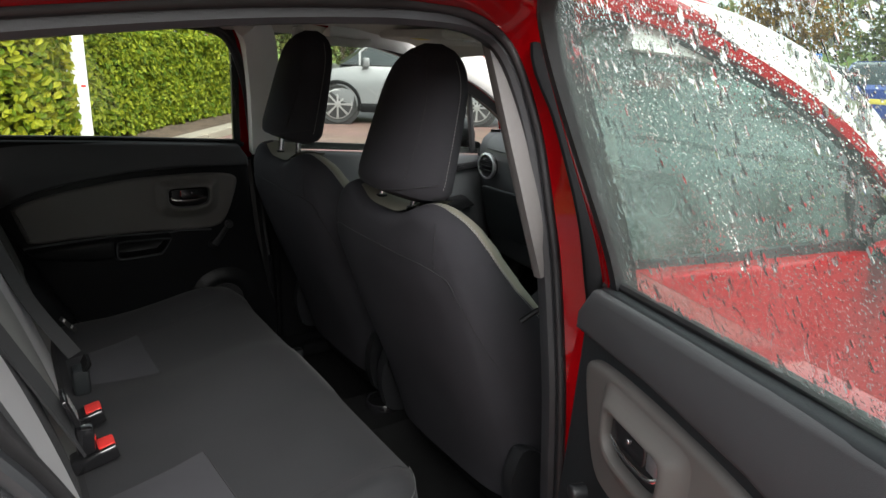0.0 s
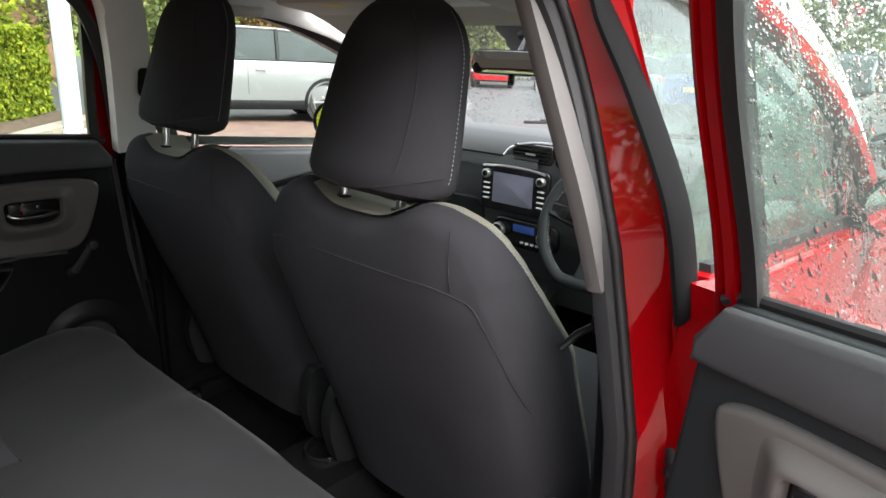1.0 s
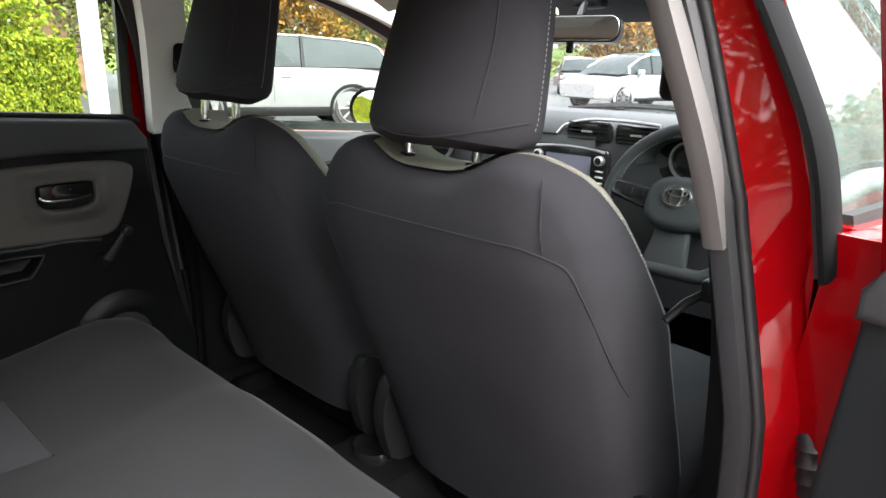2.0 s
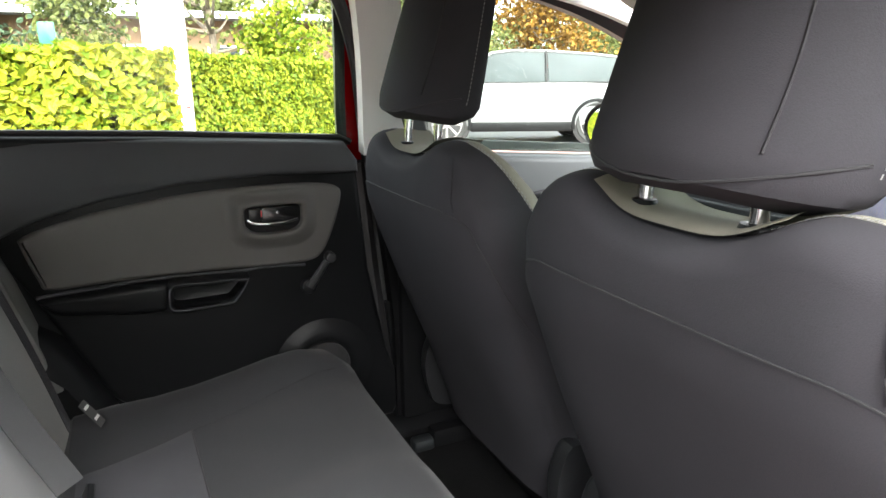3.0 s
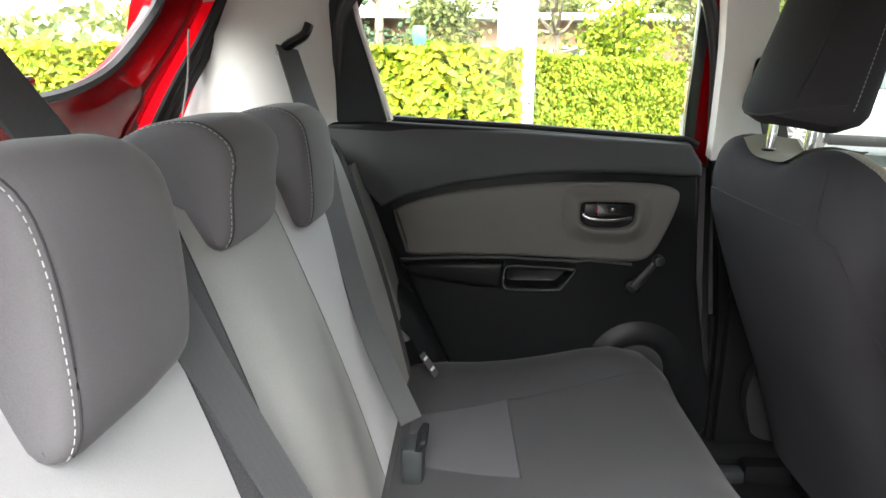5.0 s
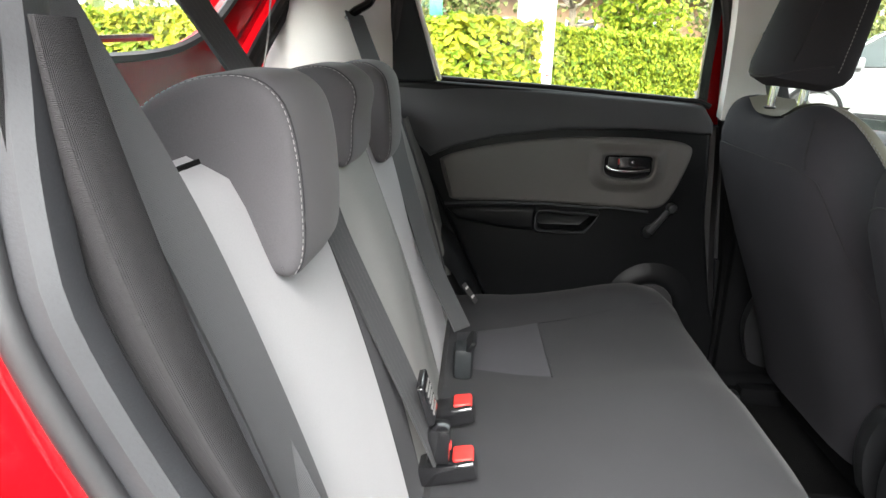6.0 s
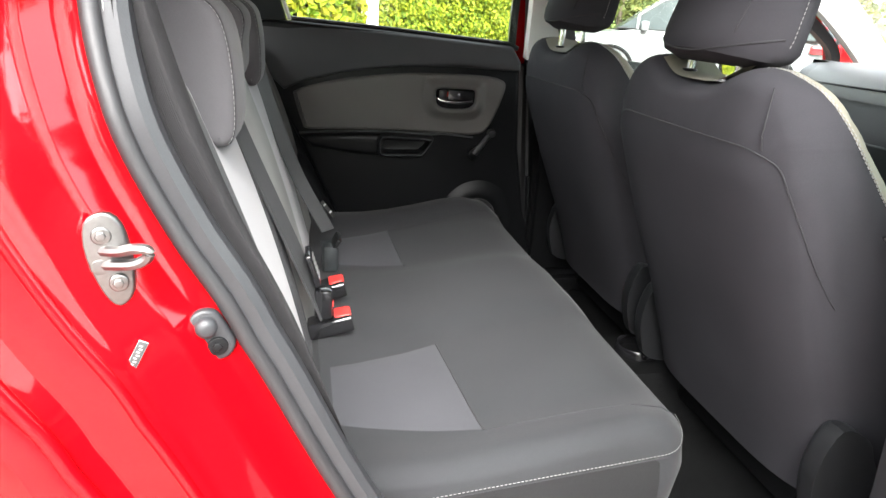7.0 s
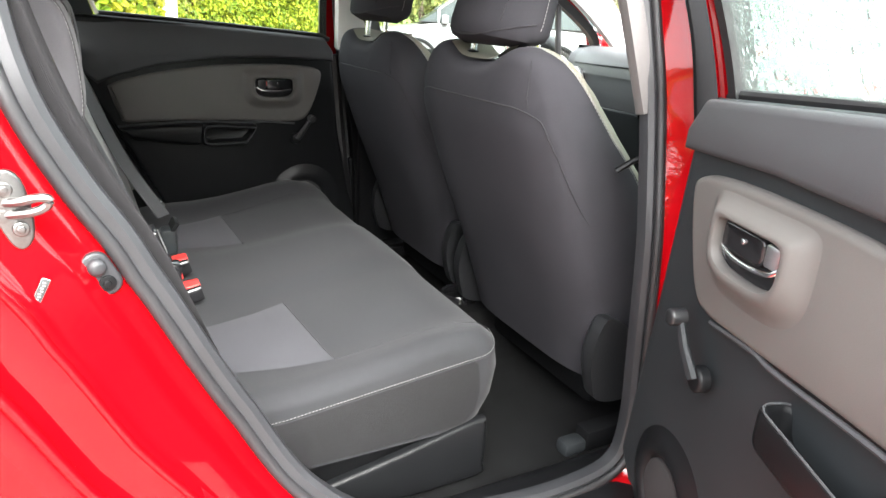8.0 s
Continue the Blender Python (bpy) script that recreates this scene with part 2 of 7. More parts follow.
def spline(points, n=8, closed=False):
    """A smooth line through the points (Catmull-Rom), n steps to each span."""
    P = [Vector(p) for p in points]
    k, out = len(P), []
    for i in range(k if closed else k - 1):
        a, b = P[i], P[(i + 1) % k]
        p0 = P[(i - 1) % k] if closed or i > 0 else a * 2 - b
        p3 = P[(i + 2) % k] if closed or i < k - 2 else b * 2 - a
        for s in range(n):
            t = s / n
            out.append(0.5 * (2 * a + (b - p0) * t + (2 * p0 - 5 * a + 4 * b - p3) * t * t + (3 * a - p0 - 3 * b + p3) * t ** 3))
    if not closed:
        out.append(P[-1])
    return out


def sweep(points, profile, up=(0, 0, 1), closed=False, scale=None):
    """Carries a flat profile of (side, up) pairs along a line."""
    P, rings, up = [Vector(p) for p in points], [], Vector(up)
    for i, p in enumerate(P):
        a = P[i - 1] if (i > 0 or closed) else p
        b = P[(i + 1) % len(P)] if (i < len(P) - 1 or closed) else p
        d = (b - a).normalized()
        side = d.cross(up)
        side = side.normalized() if side.length > 1e-4 else Vector((1, 0, 0))
        u = side.cross(d)
        s = scale(i / (len(P) - 1)) if scale else 1.0
        rings.append([p + side * x * s + u * z * s for x, z in profile])
    return loft(rings, loop=closed)


def ring(r, n=8, ry=None):
    return [(r * math.cos(2 * math.pi * i / n), (ry or r) * math.sin(2 * math.pi * i / n)) for i in range(n)]


def tube(points, r, n=8, closed=False, up=(0, 0, 1), ry=None):
    return sweep(points, ring(r, n, ry), up, closed)


def rounded(w, h, r, n=4):
    """The outline of a rounded rectangle, round the origin."""
    out = []
    for cx, cy, a in ((w / 2 - r, h / 2 - r, 0), (-w / 2 + r, h / 2 - r, 90), (-w / 2 + r, -h / 2 + r, 180), (w / 2 - r, -h / 2 + r, 270)):
        for i in range(n + 1):
            t = radians(a + 90 * i / n)
            out.append((cx + r * math.cos(t), cy + r * math.sin(t)))
    return out


def slab(outline, place, depth, bevel=0.004, steps=3):
    """A plate with rounded edges: outline in (u, v), thickness along w; place(u, v, w) gives the point."""
    P = [Vector((p[0], p[1])) for p in outline]
    n = len(P)
    turn = 1 if sum(P[i - 1].cross(P[i]) for i in range(n)) > 0 else -1
    inward = []
    for i in range(n):
        d0, d1 = (P[i] - P[i - 1]), (P[(i + 1) % n] - P[i])
        d0, d1 = (d0.normalized() if d0.length > 1e-9 else d1.normalized()), (d1.normalized() if d1.length > 1e-9 else d0.normalized())
        m = d0 + d1
        m = m.normalized() if m.length > 1e-6 else d0
        inward.append(Vector((-m.y, m.x)) * turn / max(0.5, abs(m.dot(d0))))
    rings = [[place(*p, 0.0) for p in outline]]
    for i in range(steps + 1):
        t = math.pi / 2 * i / steps
        k, w = bevel * (1 - math.cos(t)), depth - bevel + bevel * math.sin(t)
        rings.append([place(p.x + q.x * k, p.y + q.y * k, w) for p, q in zip(P, inward)])
    return loft(rings)


def box(x0, x1, y0, y1, z0, z1, bevel=0.004, seg=2):
    bm = bmesh.new()
    bmesh.ops.create_cube(bm, size=1)
    for v in bm.verts:
        v.co = Vector((x0 if v.co.x < 0 else x1, y0 if v.co.y < 0 else y1, z0 if v.co.z < 0 else z1))
    if bevel:
        bmesh.ops.bevel(bm, geom=bm.edges[:], offset=bevel, segments=seg, affect="EDGES", profile=0.5)
    return bm


def disc(centre, axis, r, depth, n=24, bevel=0.003):
    """A round, bevelled puck."""
    a = Vector(axis).normalized()
    q = a.to_track_quat("Z", "Y")
    return slab([(r * math.cos(2 * math.pi * i / n), r * math.sin(2 * math.pi * i / n)) for i in range(n)],
                lambda u, v, w: Vector(centre) + q @ Vector((u, v, w)), depth, bevel)


def stitches(points, length=0.0045, gap=0.0035, r=0.0006):
    """Dashes of thread along a line, as one bmesh."""
    bm = bmesh.new()
    P = [Vector(p) for p in points]
    s, on = 0.0, 0.0
    seg = []
    total = [0.0]
    for a, b in zip(P, P[1:]):
        total.append(total[-1] + (b - a).length)

    def at(d):
        for i in range(len(P) - 1):
            if d <= total[i + 1]:
                k = (d - total[i]) / max(1e-9, total[i + 1] - total[i])
                return P[i].lerp(P[i + 1], k)
        return P[-1]
    d = 0.0
    while d + length < total[-1]:
        a, b = at(d), at(d + length)
        t = (b - a).normalized()
        s1 = t.orthogonal().normalized() * r
        s2 = t.cross(s1).normalized() * r
        va = [bm.verts.new(a + o) for o in (s1, s2, -s1, -s2)]
        vb = [bm.verts.new(b + o) for o in (s1, s2, -s1, -s2)]
        for i in range(4):
            bm.faces.new((va[i], va[(i + 1) % 4], vb[(i + 1) % 4], vb[i]))
        d += length + gap
    return bm


def from_lists(verts, faces):
    bm = bmesh.new()
    vs = [bm.verts.new(v) for v in verts]
    for f in faces:
        bm.faces.new([vs[i] for i in f])
    return bm


def lerp(a, b, t):
    return a + (b - a) * t


def curve_at(table, z):
    """Linear reading of a short table of (z, value)."""
    if z <= table[0][0]:
        return table[0][1]
    for (a, va), (b, vb) in zip(table, table[1:]):
        if z <= b:
            return lerp(va, vb, (z - a) / (b - a))
    return table[-1][1]


# ---- car body ----
car = empty("car_body", (0, 0, 0), "red five-door hatchback body with its rear door open", "car", kind="structure")
OPENING = [(-0.20, 1.285), (-0.04, 1.307), (0.125, 1.323), (0.29, 1.331), (0.385, 1.325), (0.445, 1.284), (0.490, 1.172), (0.513, 1.040),
           (0.538, 0.85), (0.566, 0.55), (0.575, 0.40), (0.55, 0.325), (0.45, 0.302), (0.30, 0.31), (0.13, 0.345), (0.01, 0.43), (-0.07, 0.57),
           (-0.155, 0.778), (-0.22, 0.884), (-0.262, 0.977), (-0.282, 1.08), (-0.272, 1.20), (-0.245, 1.26)]
LOOP = spline([(x, 0, z) for x, z in OPENING], 6, closed=True)


def outward(i):
    a, b = LOOP[i - 1], LOOP[(i + 1) % len(LOOP)]
    d = (b - a).normalized()
    return Vector((-d.z, 0, d.x))


def jamb_width(p):
    rear = max(0.0, min(1.0, (0.15 - p.x) / 0.25)) * max(0.0, min(1.0, (1.25 - p.z) / 0.2))
    pillar = max(0.0, min(1.0, (p.x - 0.36) / 0.06)) * max(0.0, min(1.0, (p.z - 0.85) / 0.1))
    return lerp(lerp(0.055, 0.15, rear), 0.044, pillar)


def tumble(z):
    """How far the sides lean in above the waist."""
    return 0.20 * max(0.0, z - 0.97)


def upper_pillar(p):
    return max(0.0, min(1.0, (p.x - 0.36) / 0.06)) * max(0.0, min(1.0, (p.z - 0.88) / 0.1))


def lean_in(p):
    """How the near opening departs from the loop: its front pillar leans in, its rear edge sits further in."""
    up = max(0.0, min(1.0, (p.z - 0.74) / 0.22)) * max(0.0, min(1.0, (p.x - 0.28) / 0.14))
    rear = max(0.0, min(1.0, (0.10 - p.x) / 0.15)) * max(0.0, min(1.0, (1.22 - p.z) / 0.15))
    back = curve_at([(0.40, -0.004), (0.57, -0.006), (0.66, -0.015), (0.78, -0.023), (0.88, -0.013), (0.98, -0.008), (1.10, 0.0)], p.z)
    return Vector((up * (0.036 + 0.125 * max(0, p.z - 0.976)) + rear * back, up * (0.054 + 0.105 * max(0, p.z - 0.976)) + rear * 0.033, 0))


def near_width(p):
    """The near jamb narrows gently up its front pillar."""
    t = max(0.0, min(1.0, (p.z - 0.76) / 0.28))
    front = max(0.0, min(1.0, (p.x - 0.36) / 0.06)) * t * t * (3 - 2 * t)
    plain = 0.055 if p.x > 0.36 else jamb_width(p)
    return lerp(plain, 0.036, front)


def side_ring(s, k, extra, y):
    if s < 0:
        ring_pts = []
        for i, p in enumerate(LOOP):
            u = upper_pillar(p)
            width = near_width(p) * k + extra * (lerp(1.0, 0.04, u) if extra > 0 else 1.0)
            plain = max(0.0, min(1.0, (p.x - 0.34) / 0.08))
            depth = lerp(lerp(y, 0.722 + 0.50 * (y - 0.722), u), 0.717 + (0.050 + 0.022 * u) * k + 0.2 * extra, plain)
            ring_pts.append(p + outward(i) * width + Vector((0, -(depth - tumble(p.z)), 0)) + lean_in(p))
        return ring_pts
    return [LOOP[i] + outward(i) * (jamb_width(LOOP[i]) * k + extra * (1.0 if LOOP[i].x < 0.36 or LOOP[i].z < 0.9 or extra < 0 else 0.25)) + Vector((0, s * (lerp(y, 0.722 + 0.30 * (y - 0.722), upper_pillar(LOOP[i])) - tumble(LOOP[i].z)), 0)) for i in range(len(LOOP))]


def body_side(s):
    rings = [side_ring(s, k, e, y) for k, e, y in ((0, 0, 0.716), (0.18, 0, 0.724), (0.25, 0, 0.732), (0.33, 0, 0.757), (0.38, 0, 0.764), (0.57, 0, 0.771), (0.61, 0, 0.779), (0.65, 0, 0.787), (0.70, 0, 0.790), (0.93, 0, 0.796), (0.97, 0, 0.804), (1.0, 0, 0.811), (1.0, 0.006, 0.818), (1.0, 0.014, 0.823), (1.0, 0.03, 0.826))]
    part("door_jamb", loft(rings, caps=False), PAINT, car)
    edge = [p for p in side_ring(s, 1.0, 0.003, 0.8165) if p.x < 0.10 and 0.34 < p.z < 1.0]
    edge.sort(key=lambda p: p.z)
    part("rolled_edge", tube(edge, 0.0065, 10, up=(0, s, 0)), PAINT, car)
    fold = [p for p in side_ring(s, 0.68, 0.0, 0.7865) if p.x < 0.06 and 0.42 < p.z < 0.98]
    fold.sort(key=lambda p: p.z)
    part("jamb_fold", tube(fold, 0.0055, 10, up=(0, s, 0)), PAINT, car)
    # the quarter panel behind the opening, and the roof rail above it
    skin = []
    for i, p in enumerate(rings[-1]):
        if p.x > 0.12 and p.z < 1.25:
            continue
        skin.append((i, p))
    start = next(k for k, (i, p) in enumerate(skin) if i > 0 and skin[k - 1][0] != i - 1)
    skin = skin[start:] + skin[:start]
    rows = []
    for k in range(7):
        t, row = k / 6, []
        for i, p in skin:
            if p.z > 1.25:
                q = Vector((p.x - 0.0, s * 0.60, 1.475))
            else:
                q = Vector((-0.88 + 0.30 * (p.z - 0.6), s * 0.70, lerp(0.25, 1.47, (p.z - 0.3) / 1.0)))
                if p.z < 0.72:
                    q.x, q.z = lerp(p.x, -1.0, 0.3), 0.62
            m = p.lerp(q, t)
            m.y += s * 0.012 * math.sin(math.pi * t)
            row.append(m)
        rows.append(row)
    part("quarter_panel", loft(rows, cyclic=False), PAINT, car)
    # weather strip round the opening, ribbed
    base = [LOOP[i] + Vector((0, s * (0.712 - tumble(LOOP[i].z)), 0)) + (lean_in(LOOP[i]) if s < 0 else Vector()) for i in range(len(LOOP))]
    part("door_seal", sweep(base, [(-0.013, -0.010), (-0.009, -0.015), (-0.002, -0.0165), (0.003, -0.014), (0.008, -0.0155), (0.013, -0.012), (0.015, -0.004), (0.014, 0.008), (0.007, 0.014), (-0.008, 0.013)], (0, s, 0), closed=True),
         RUBBER, car, "ribbed grey rubber door seal")
    lip = []
    for i, p in enumerate(LOOP):
        front = max(0.0, min(1.0, (p.x - 0.34) / 0.08)) if s < 0 else 0.0
        y = lerp(0.728, 0.7290, front)
        lip.append(p + outward(i) * lerp(0.012, 0.005, front) + Vector((0, s * (y - tumble(p.z)), 0)) + (lean_in(p) if s < 0 else Vector()))
    part("seal_lip", sweep(lip, ring(0.008, 10, 0.0075) if s < 0 else ring(0.004, 8, 0.009), (0, s, 0), True), BLACK_RUBBER, car)
    # inner pillar trims: pale above the waist, black below
    up = spline([(0.545, s * 0.698, 0.955), (0.540, s * 0.680, 1.05), (0.528, s * 0.650, 1.18), (0.505, s * 0.615, 1.29), (0.47, s * 0.57, 1.345)], 4)
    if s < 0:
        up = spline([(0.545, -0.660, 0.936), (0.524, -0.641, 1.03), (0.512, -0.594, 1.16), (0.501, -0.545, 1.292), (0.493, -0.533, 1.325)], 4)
        part("pillar_trim", sweep(up, [(-s * a, b) for a, b in ((-0.006, 0.010), (-0.006, 0.0), (-0.004, -0.010), (0.0, -0.015), (0.010, -0.013), (0.030, -0.008), (0.046, 0.0), (0.046, 0.010))], (0, s, 0)), PILLAR_DIM, car,
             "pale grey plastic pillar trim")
    else:
        part("pillar_trim", sweep(up, [(-s * a, b) for a, b in ((-0.040, -0.035), (-0.040, 0.0), (-0.034, 0.016), (-0.02, 0.022), (0.045, 0.022), (0.058, 0.01), (0.06, -0.03))], (0, s, 0)), TRIM, car,
             "pale grey plastic pillar trim")
    low = spline([(0.610, s * 0.690, 0.30), (0.608, s * 0.690, 0.55), (0.582, s * 0.692, 0.80), (0.552, s * 0.692, 0.953)], 4)
    if s < 0:
        low = spline([(0.628, -0.668, 0.30), (0.626, -0.668, 0.55), (0.608, -0.664, 0.80), (0.578, -0.656, 0.934)], 4)
        part("pillar_base", sweep(low, ((-0.024, 0.016), (-0.026, 0.0), (-0.020, -0.010), (-0.008, -0.014), (0.05, -0.014), (0.06, 0.0), (0.06, 0.02)), (0, s, 0)), PLASTIC, car)
    else:
        part("pillar_base", sweep(low, [(-s * a, b) for a, b in ((-0.045, -0.035), (-0.045, 0.0), (-0.036, 0.018), (-0.02, 0.026), (0.05, 0.026), (0.06, 0.01), (0.06, -0.03))], (0, s, 0)), MATTE_SHADE, car)
        # added box that keeps the gap behind the far seat dark
        part("dark_gap_box", box(0.575, 0.74, 0.635, 0.672, 0.295, 0.86, 0.012), MATTE_SHADE, car)
    # side trim that closes the gap between the opening and the backrest
    rows = []
    for p in LOOP:
        if p.x < 0.16 and (0.40 if s < 0 else 0.52) < p.z < (1.12 if s < 0 else 0.94):
            bx = -0.118 - (p.z - 0.47) * 0.30
            q = p + (lean_in(p) if s < 0 else Vector())
            b = 1.0 if s < 0 else 0.25
            if s > 0:
                top = lerp(0.50, 0.82, max(0.0, min(1.0, (0.95 - p.z) / 0.38)))
                rows.append([(lerp(p.x, bx, top), 0.690, p.z), (lerp(p.x, bx, top + 0.02) + 0.004, 0.668, p.z), (lerp(p.x, bx, top + 0.10) + 0.006, 0.648, p.z), (lerp(p.x, bx, 0.5 + top / 2) + 0.006, 0.626, p.z), (bx + 0.008, 0.606, p.z), (bx - 0.05, 0.590, p.z)])
                continue
            rows.append([(q.x + 0.004 * b, s * 0.712 + q.y, p.z), (q.x + 0.010 * b, s * 0.692 + q.y, p.z), (lerp(p.x, bx, 0.35) + 0.026 * b, s * 0.666, p.z), (lerp(p.x, bx, 0.60) + 0.034 * b, s * 0.646, p.z), (lerp(p.x, bx, 0.80) + 0.030 * b, s * 0.624, p.z), (bx + 0.008, s * 0.606, p.z), (bx - 0.05, s * 0.590, p.z)])
    rows.sort(key=lambda r: r[0][2])
    rows = [spline(r, 5) for r in rows]
    if s > 0:
        base_trim = []
        for p in sorted((p for p in LOOP if p.x < 0.20 and 0.36 < p.z < 0.90), key=lambda p: p.z):
            bx = -0.118 - (p.z - 0.47) * 0.30
            base_trim.append([(p.x + 0.010, 0.724, p.z), (p.x + 0.004, 0.694, p.z), (lerp(p.x, bx, 0.5), 0.676, p.z), (bx, 0.655, p.z), (bx - 0.05, 0.640, p.z)])
        part("lower_side_trim", loft(base_trim, cyclic=False), PLASTIC, car)
    # near bolster takes the darker knit to offset the sky light it faces
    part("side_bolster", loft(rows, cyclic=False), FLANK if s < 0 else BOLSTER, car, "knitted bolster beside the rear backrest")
    if s > 0:
        foot = [LOOP[i] + outward(i) * 0.026 + Vector((0, 0.690, 0)) for i in range(len(LOOP)) if LOOP[i].x > 0.20 and LOOP[i].z < 0.62]
        part("sill_trim", sweep(foot, [(-0.036, -0.012), (-0.036, 0.02), (0.036, 0.02), (0.036, -0.012), (0.0, -0.022)], (0, s, 0)), PLASTIC, car)
    # rail of lining between the seal and the ceiling
    rail = [[(x, s * (0.645 - m), z0), (x, s * (0.625 - m), z0 + 0.012), (x, s * (0.585 - m), z0 + 0.035), (x, s * 0.53, z0 + 0.045)]
            for x, z0, m in ((-0.62, 1.24, 0), (-0.30, 1.275, 0), (-0.1, 1.30, 0), (0.1, 1.315, 0), (0.25, 1.320, 0.0 if s > 0 else 0.02), (0.38, 1.324, 0.0 if s > 0 else 0.058), (0.5, 1.325, 0.0 if s > 0 else 0.06), (0.75, 1.32, 0.0 if s > 0 else 0.04), (0.98, 1.30, 0))]
    part("roof_rail_lining", loft(rail, cyclic=False), LINING, car)
    # sill
    sill = [[(x, s * 0.735, 0.30), (x, s * 0.70, 0.302), (x, s * 0.66, 0.30), (x, s * 0.62, 0.27), (x, s * 0.615, 0.22), (x, s * 0.80, 0.20), (x, s * 0.805, 0.28)] for x in (-0.05, 0.2, 0.6, 1.0, 1.5)]
    # far sill in the darker copy, its shade put into the colour
    part("sill_panel", loft(sill), MATTE_SHADE if s > 0 else PLASTIC, car)
    # windscreen pillar, trim inside and paint outside
    ap = spline([(0.74, s * 0.612, 1.352), (0.98, s * 0.618, 1.334), (1.22, s * 0.635, 1.280), (1.43, s * 0.660, 1.200), (1.62, s * 0.685, 1.085), (1.80, s * 0.71, 0.95), (1.86, s * 0.715, 0.90)], 4)
    part("windscreen_pillar_trim", sweep(ap, [(-0.052, -0.02), (-0.034, -0.035), (0.034, -0.035), (0.054, -0.01), (0.048, 0.02), (-0.046, 0.02)], (0, s, 0)), TRIM, car)
    ao = [p + (Vector((0.035, s * 0.060, 0.030)) if s > 0 else Vector((0.020, 0.010, 0.006))) for p in ap]
    part("windscreen_pillar", sweep(ao, [(a * (1 if s > 0 else 0.4), b * (1 if s > 0 else 0.5)) for a, b in ((-0.04, -0.02), (0.04, -0.02), (0.055, 0.0), (0.04, 0.03), (-0.04, 0.03))], (0, s, 0)), PAINT, car)
    rr = spline([(-0.75, s * 0.61, 1.41), (-0.2, s * 0.645, 1.425), (0.4, s * (0.65 if s > 0 else 0.62), 1.42), (0.98, s * (0.655 if s > 0 else 0.575), 1.355)], 4)
    part("roof_rail", sweep(rr, [(-0.06, -0.04), (0.06, -0.04), (0.06, 0.0), (0.03, 0.035), (-0.05, 0.045)], (0, 0, 1)), PAINT, car)


body_side(-1)
part("centre_pillar", loft([[(x0, -0.700, z), (x0, -0.752 + t, z), (0.655, -0.752 + t, z), (0.655, -0.700, z)] for x0, z, t in ((0.622, 0.28, 0.004), (0.620, 0.50, 0.004), (0.616, 0.75, 0.006), (0.612, 0.95, 0.012))]), PAINT, car)
body_side(1)

# roof skin, ceiling lining, floor
roof = [[(x, y, z - 0.10 * abs(y / 0.66) ** 3) for y in np.linspace(-0.66, 0.66, 15)] for x, z in ((-0.62, 1.40), (-0.45, 1.475), (0.0, 1.50), (0.5, 1.49), (0.9, 1.45), (1.03, 1.41))]
part("roof", loft(roof, cyclic=False), PAINT, car)
lining = [[(x, y, z - 0.03 * abs(y / 0.53) ** 3) for y in np.linspace(-0.53, 0.53, 15)] for x, z in ((-0.58, 1.33), (-0.4, 1.372), (0.0, 1.385), (0.5, 1.39), (0.8, 1.375), (1.0, 1.34), (1.06, 1.318), (1.13, 1.285))]
tagged(part("ceiling", loft(lining, cyclic=False), LINING), "pale woven headlining of the car roof", "ceiling", kind="structure")

FLOOR = [(-0.66, 0.26), (-0.55, 0.25), (-0.2, 0.25), (-0.14, 0.27), (-0.09, 0.335), (0.09, 0.335), (0.14, 0.27), (0.2, 0.25), (0.55, 0.25), (0.66, 0.26)]
fl = [[(x, y, z + dz) for y, z in FLOOR] for x, dz in ((-0.2, 0.0), (0.4, 0.0), (0.7, 0.0), (0.72, 0.0), (1.3, 0.0), (1.6, 0.08), (1.8, 0.35))]
tagged(part("floor", loft(fl, cyclic=False), CARPET), "dark carpeted car floor with a raised centre tunnel", "floor", kind="structure")
under = box(-1.0, 1.9, -0.70, 0.70, 0.15, 0.20, 0.01)
part("underbody", under, PLASTIC, car)
part("bulkhead", box(1.94, 1.98, -0.74, 0.74, 0.18, 0.94, 0.004), PLASTIC, car)
part("tail_panel", box(-0.86, -0.82, -0.70, 0.70, 0.18, 0.74, 0.004), PLASTIC, car)
for s in (-1, 1):
    part("inner_side", box(-1.0, -0.38, *sorted((s * 0.655, s * 0.667)), 0.18, 0.98, 0.002), PLASTIC, car)
    part("footwell_side", box(1.45, 1.95, *sorted((s * 0.70, s * 0.712)), 0.18, 0.90, 0.002), PLASTIC, car)

# bonnet, wings and bumpers, plain
bon = [[(x, y, z - 0.10 * abs(y / 0.78) ** 4) for y in np.linspace(-0.78, 0.78, 13)] for x, z in ((1.80, 0.93), (2.1, 0.93), (2.35, 0.86), (2.5, 0.72), (2.53, 0.45), (2.48, 0.2))]
part("bonnet", loft(bon, cyclic=False), PAINT, car)
for s in (-1, 1):
    wing = [[(x, s * y, z) for x, z in ((1.55, 0.9), (1.9, 0.9), (2.25, 0.85), (2.47, 0.7))] for y in (0.76,)] + \
           [[(x, s * 0.80, z) for x, z in ((1.55, 0.72), (1.62, 0.66), (2.08, 0.66), (2.47, 0.55))], [(x, s * 0.80, z) for x, z in ((1.55, 0.25), (1.58, 0.3), (2.2, 0.35), (2.45, 0.3))]]
    part("front_wing", loft(wing, cyclic=False), PAINT, car)
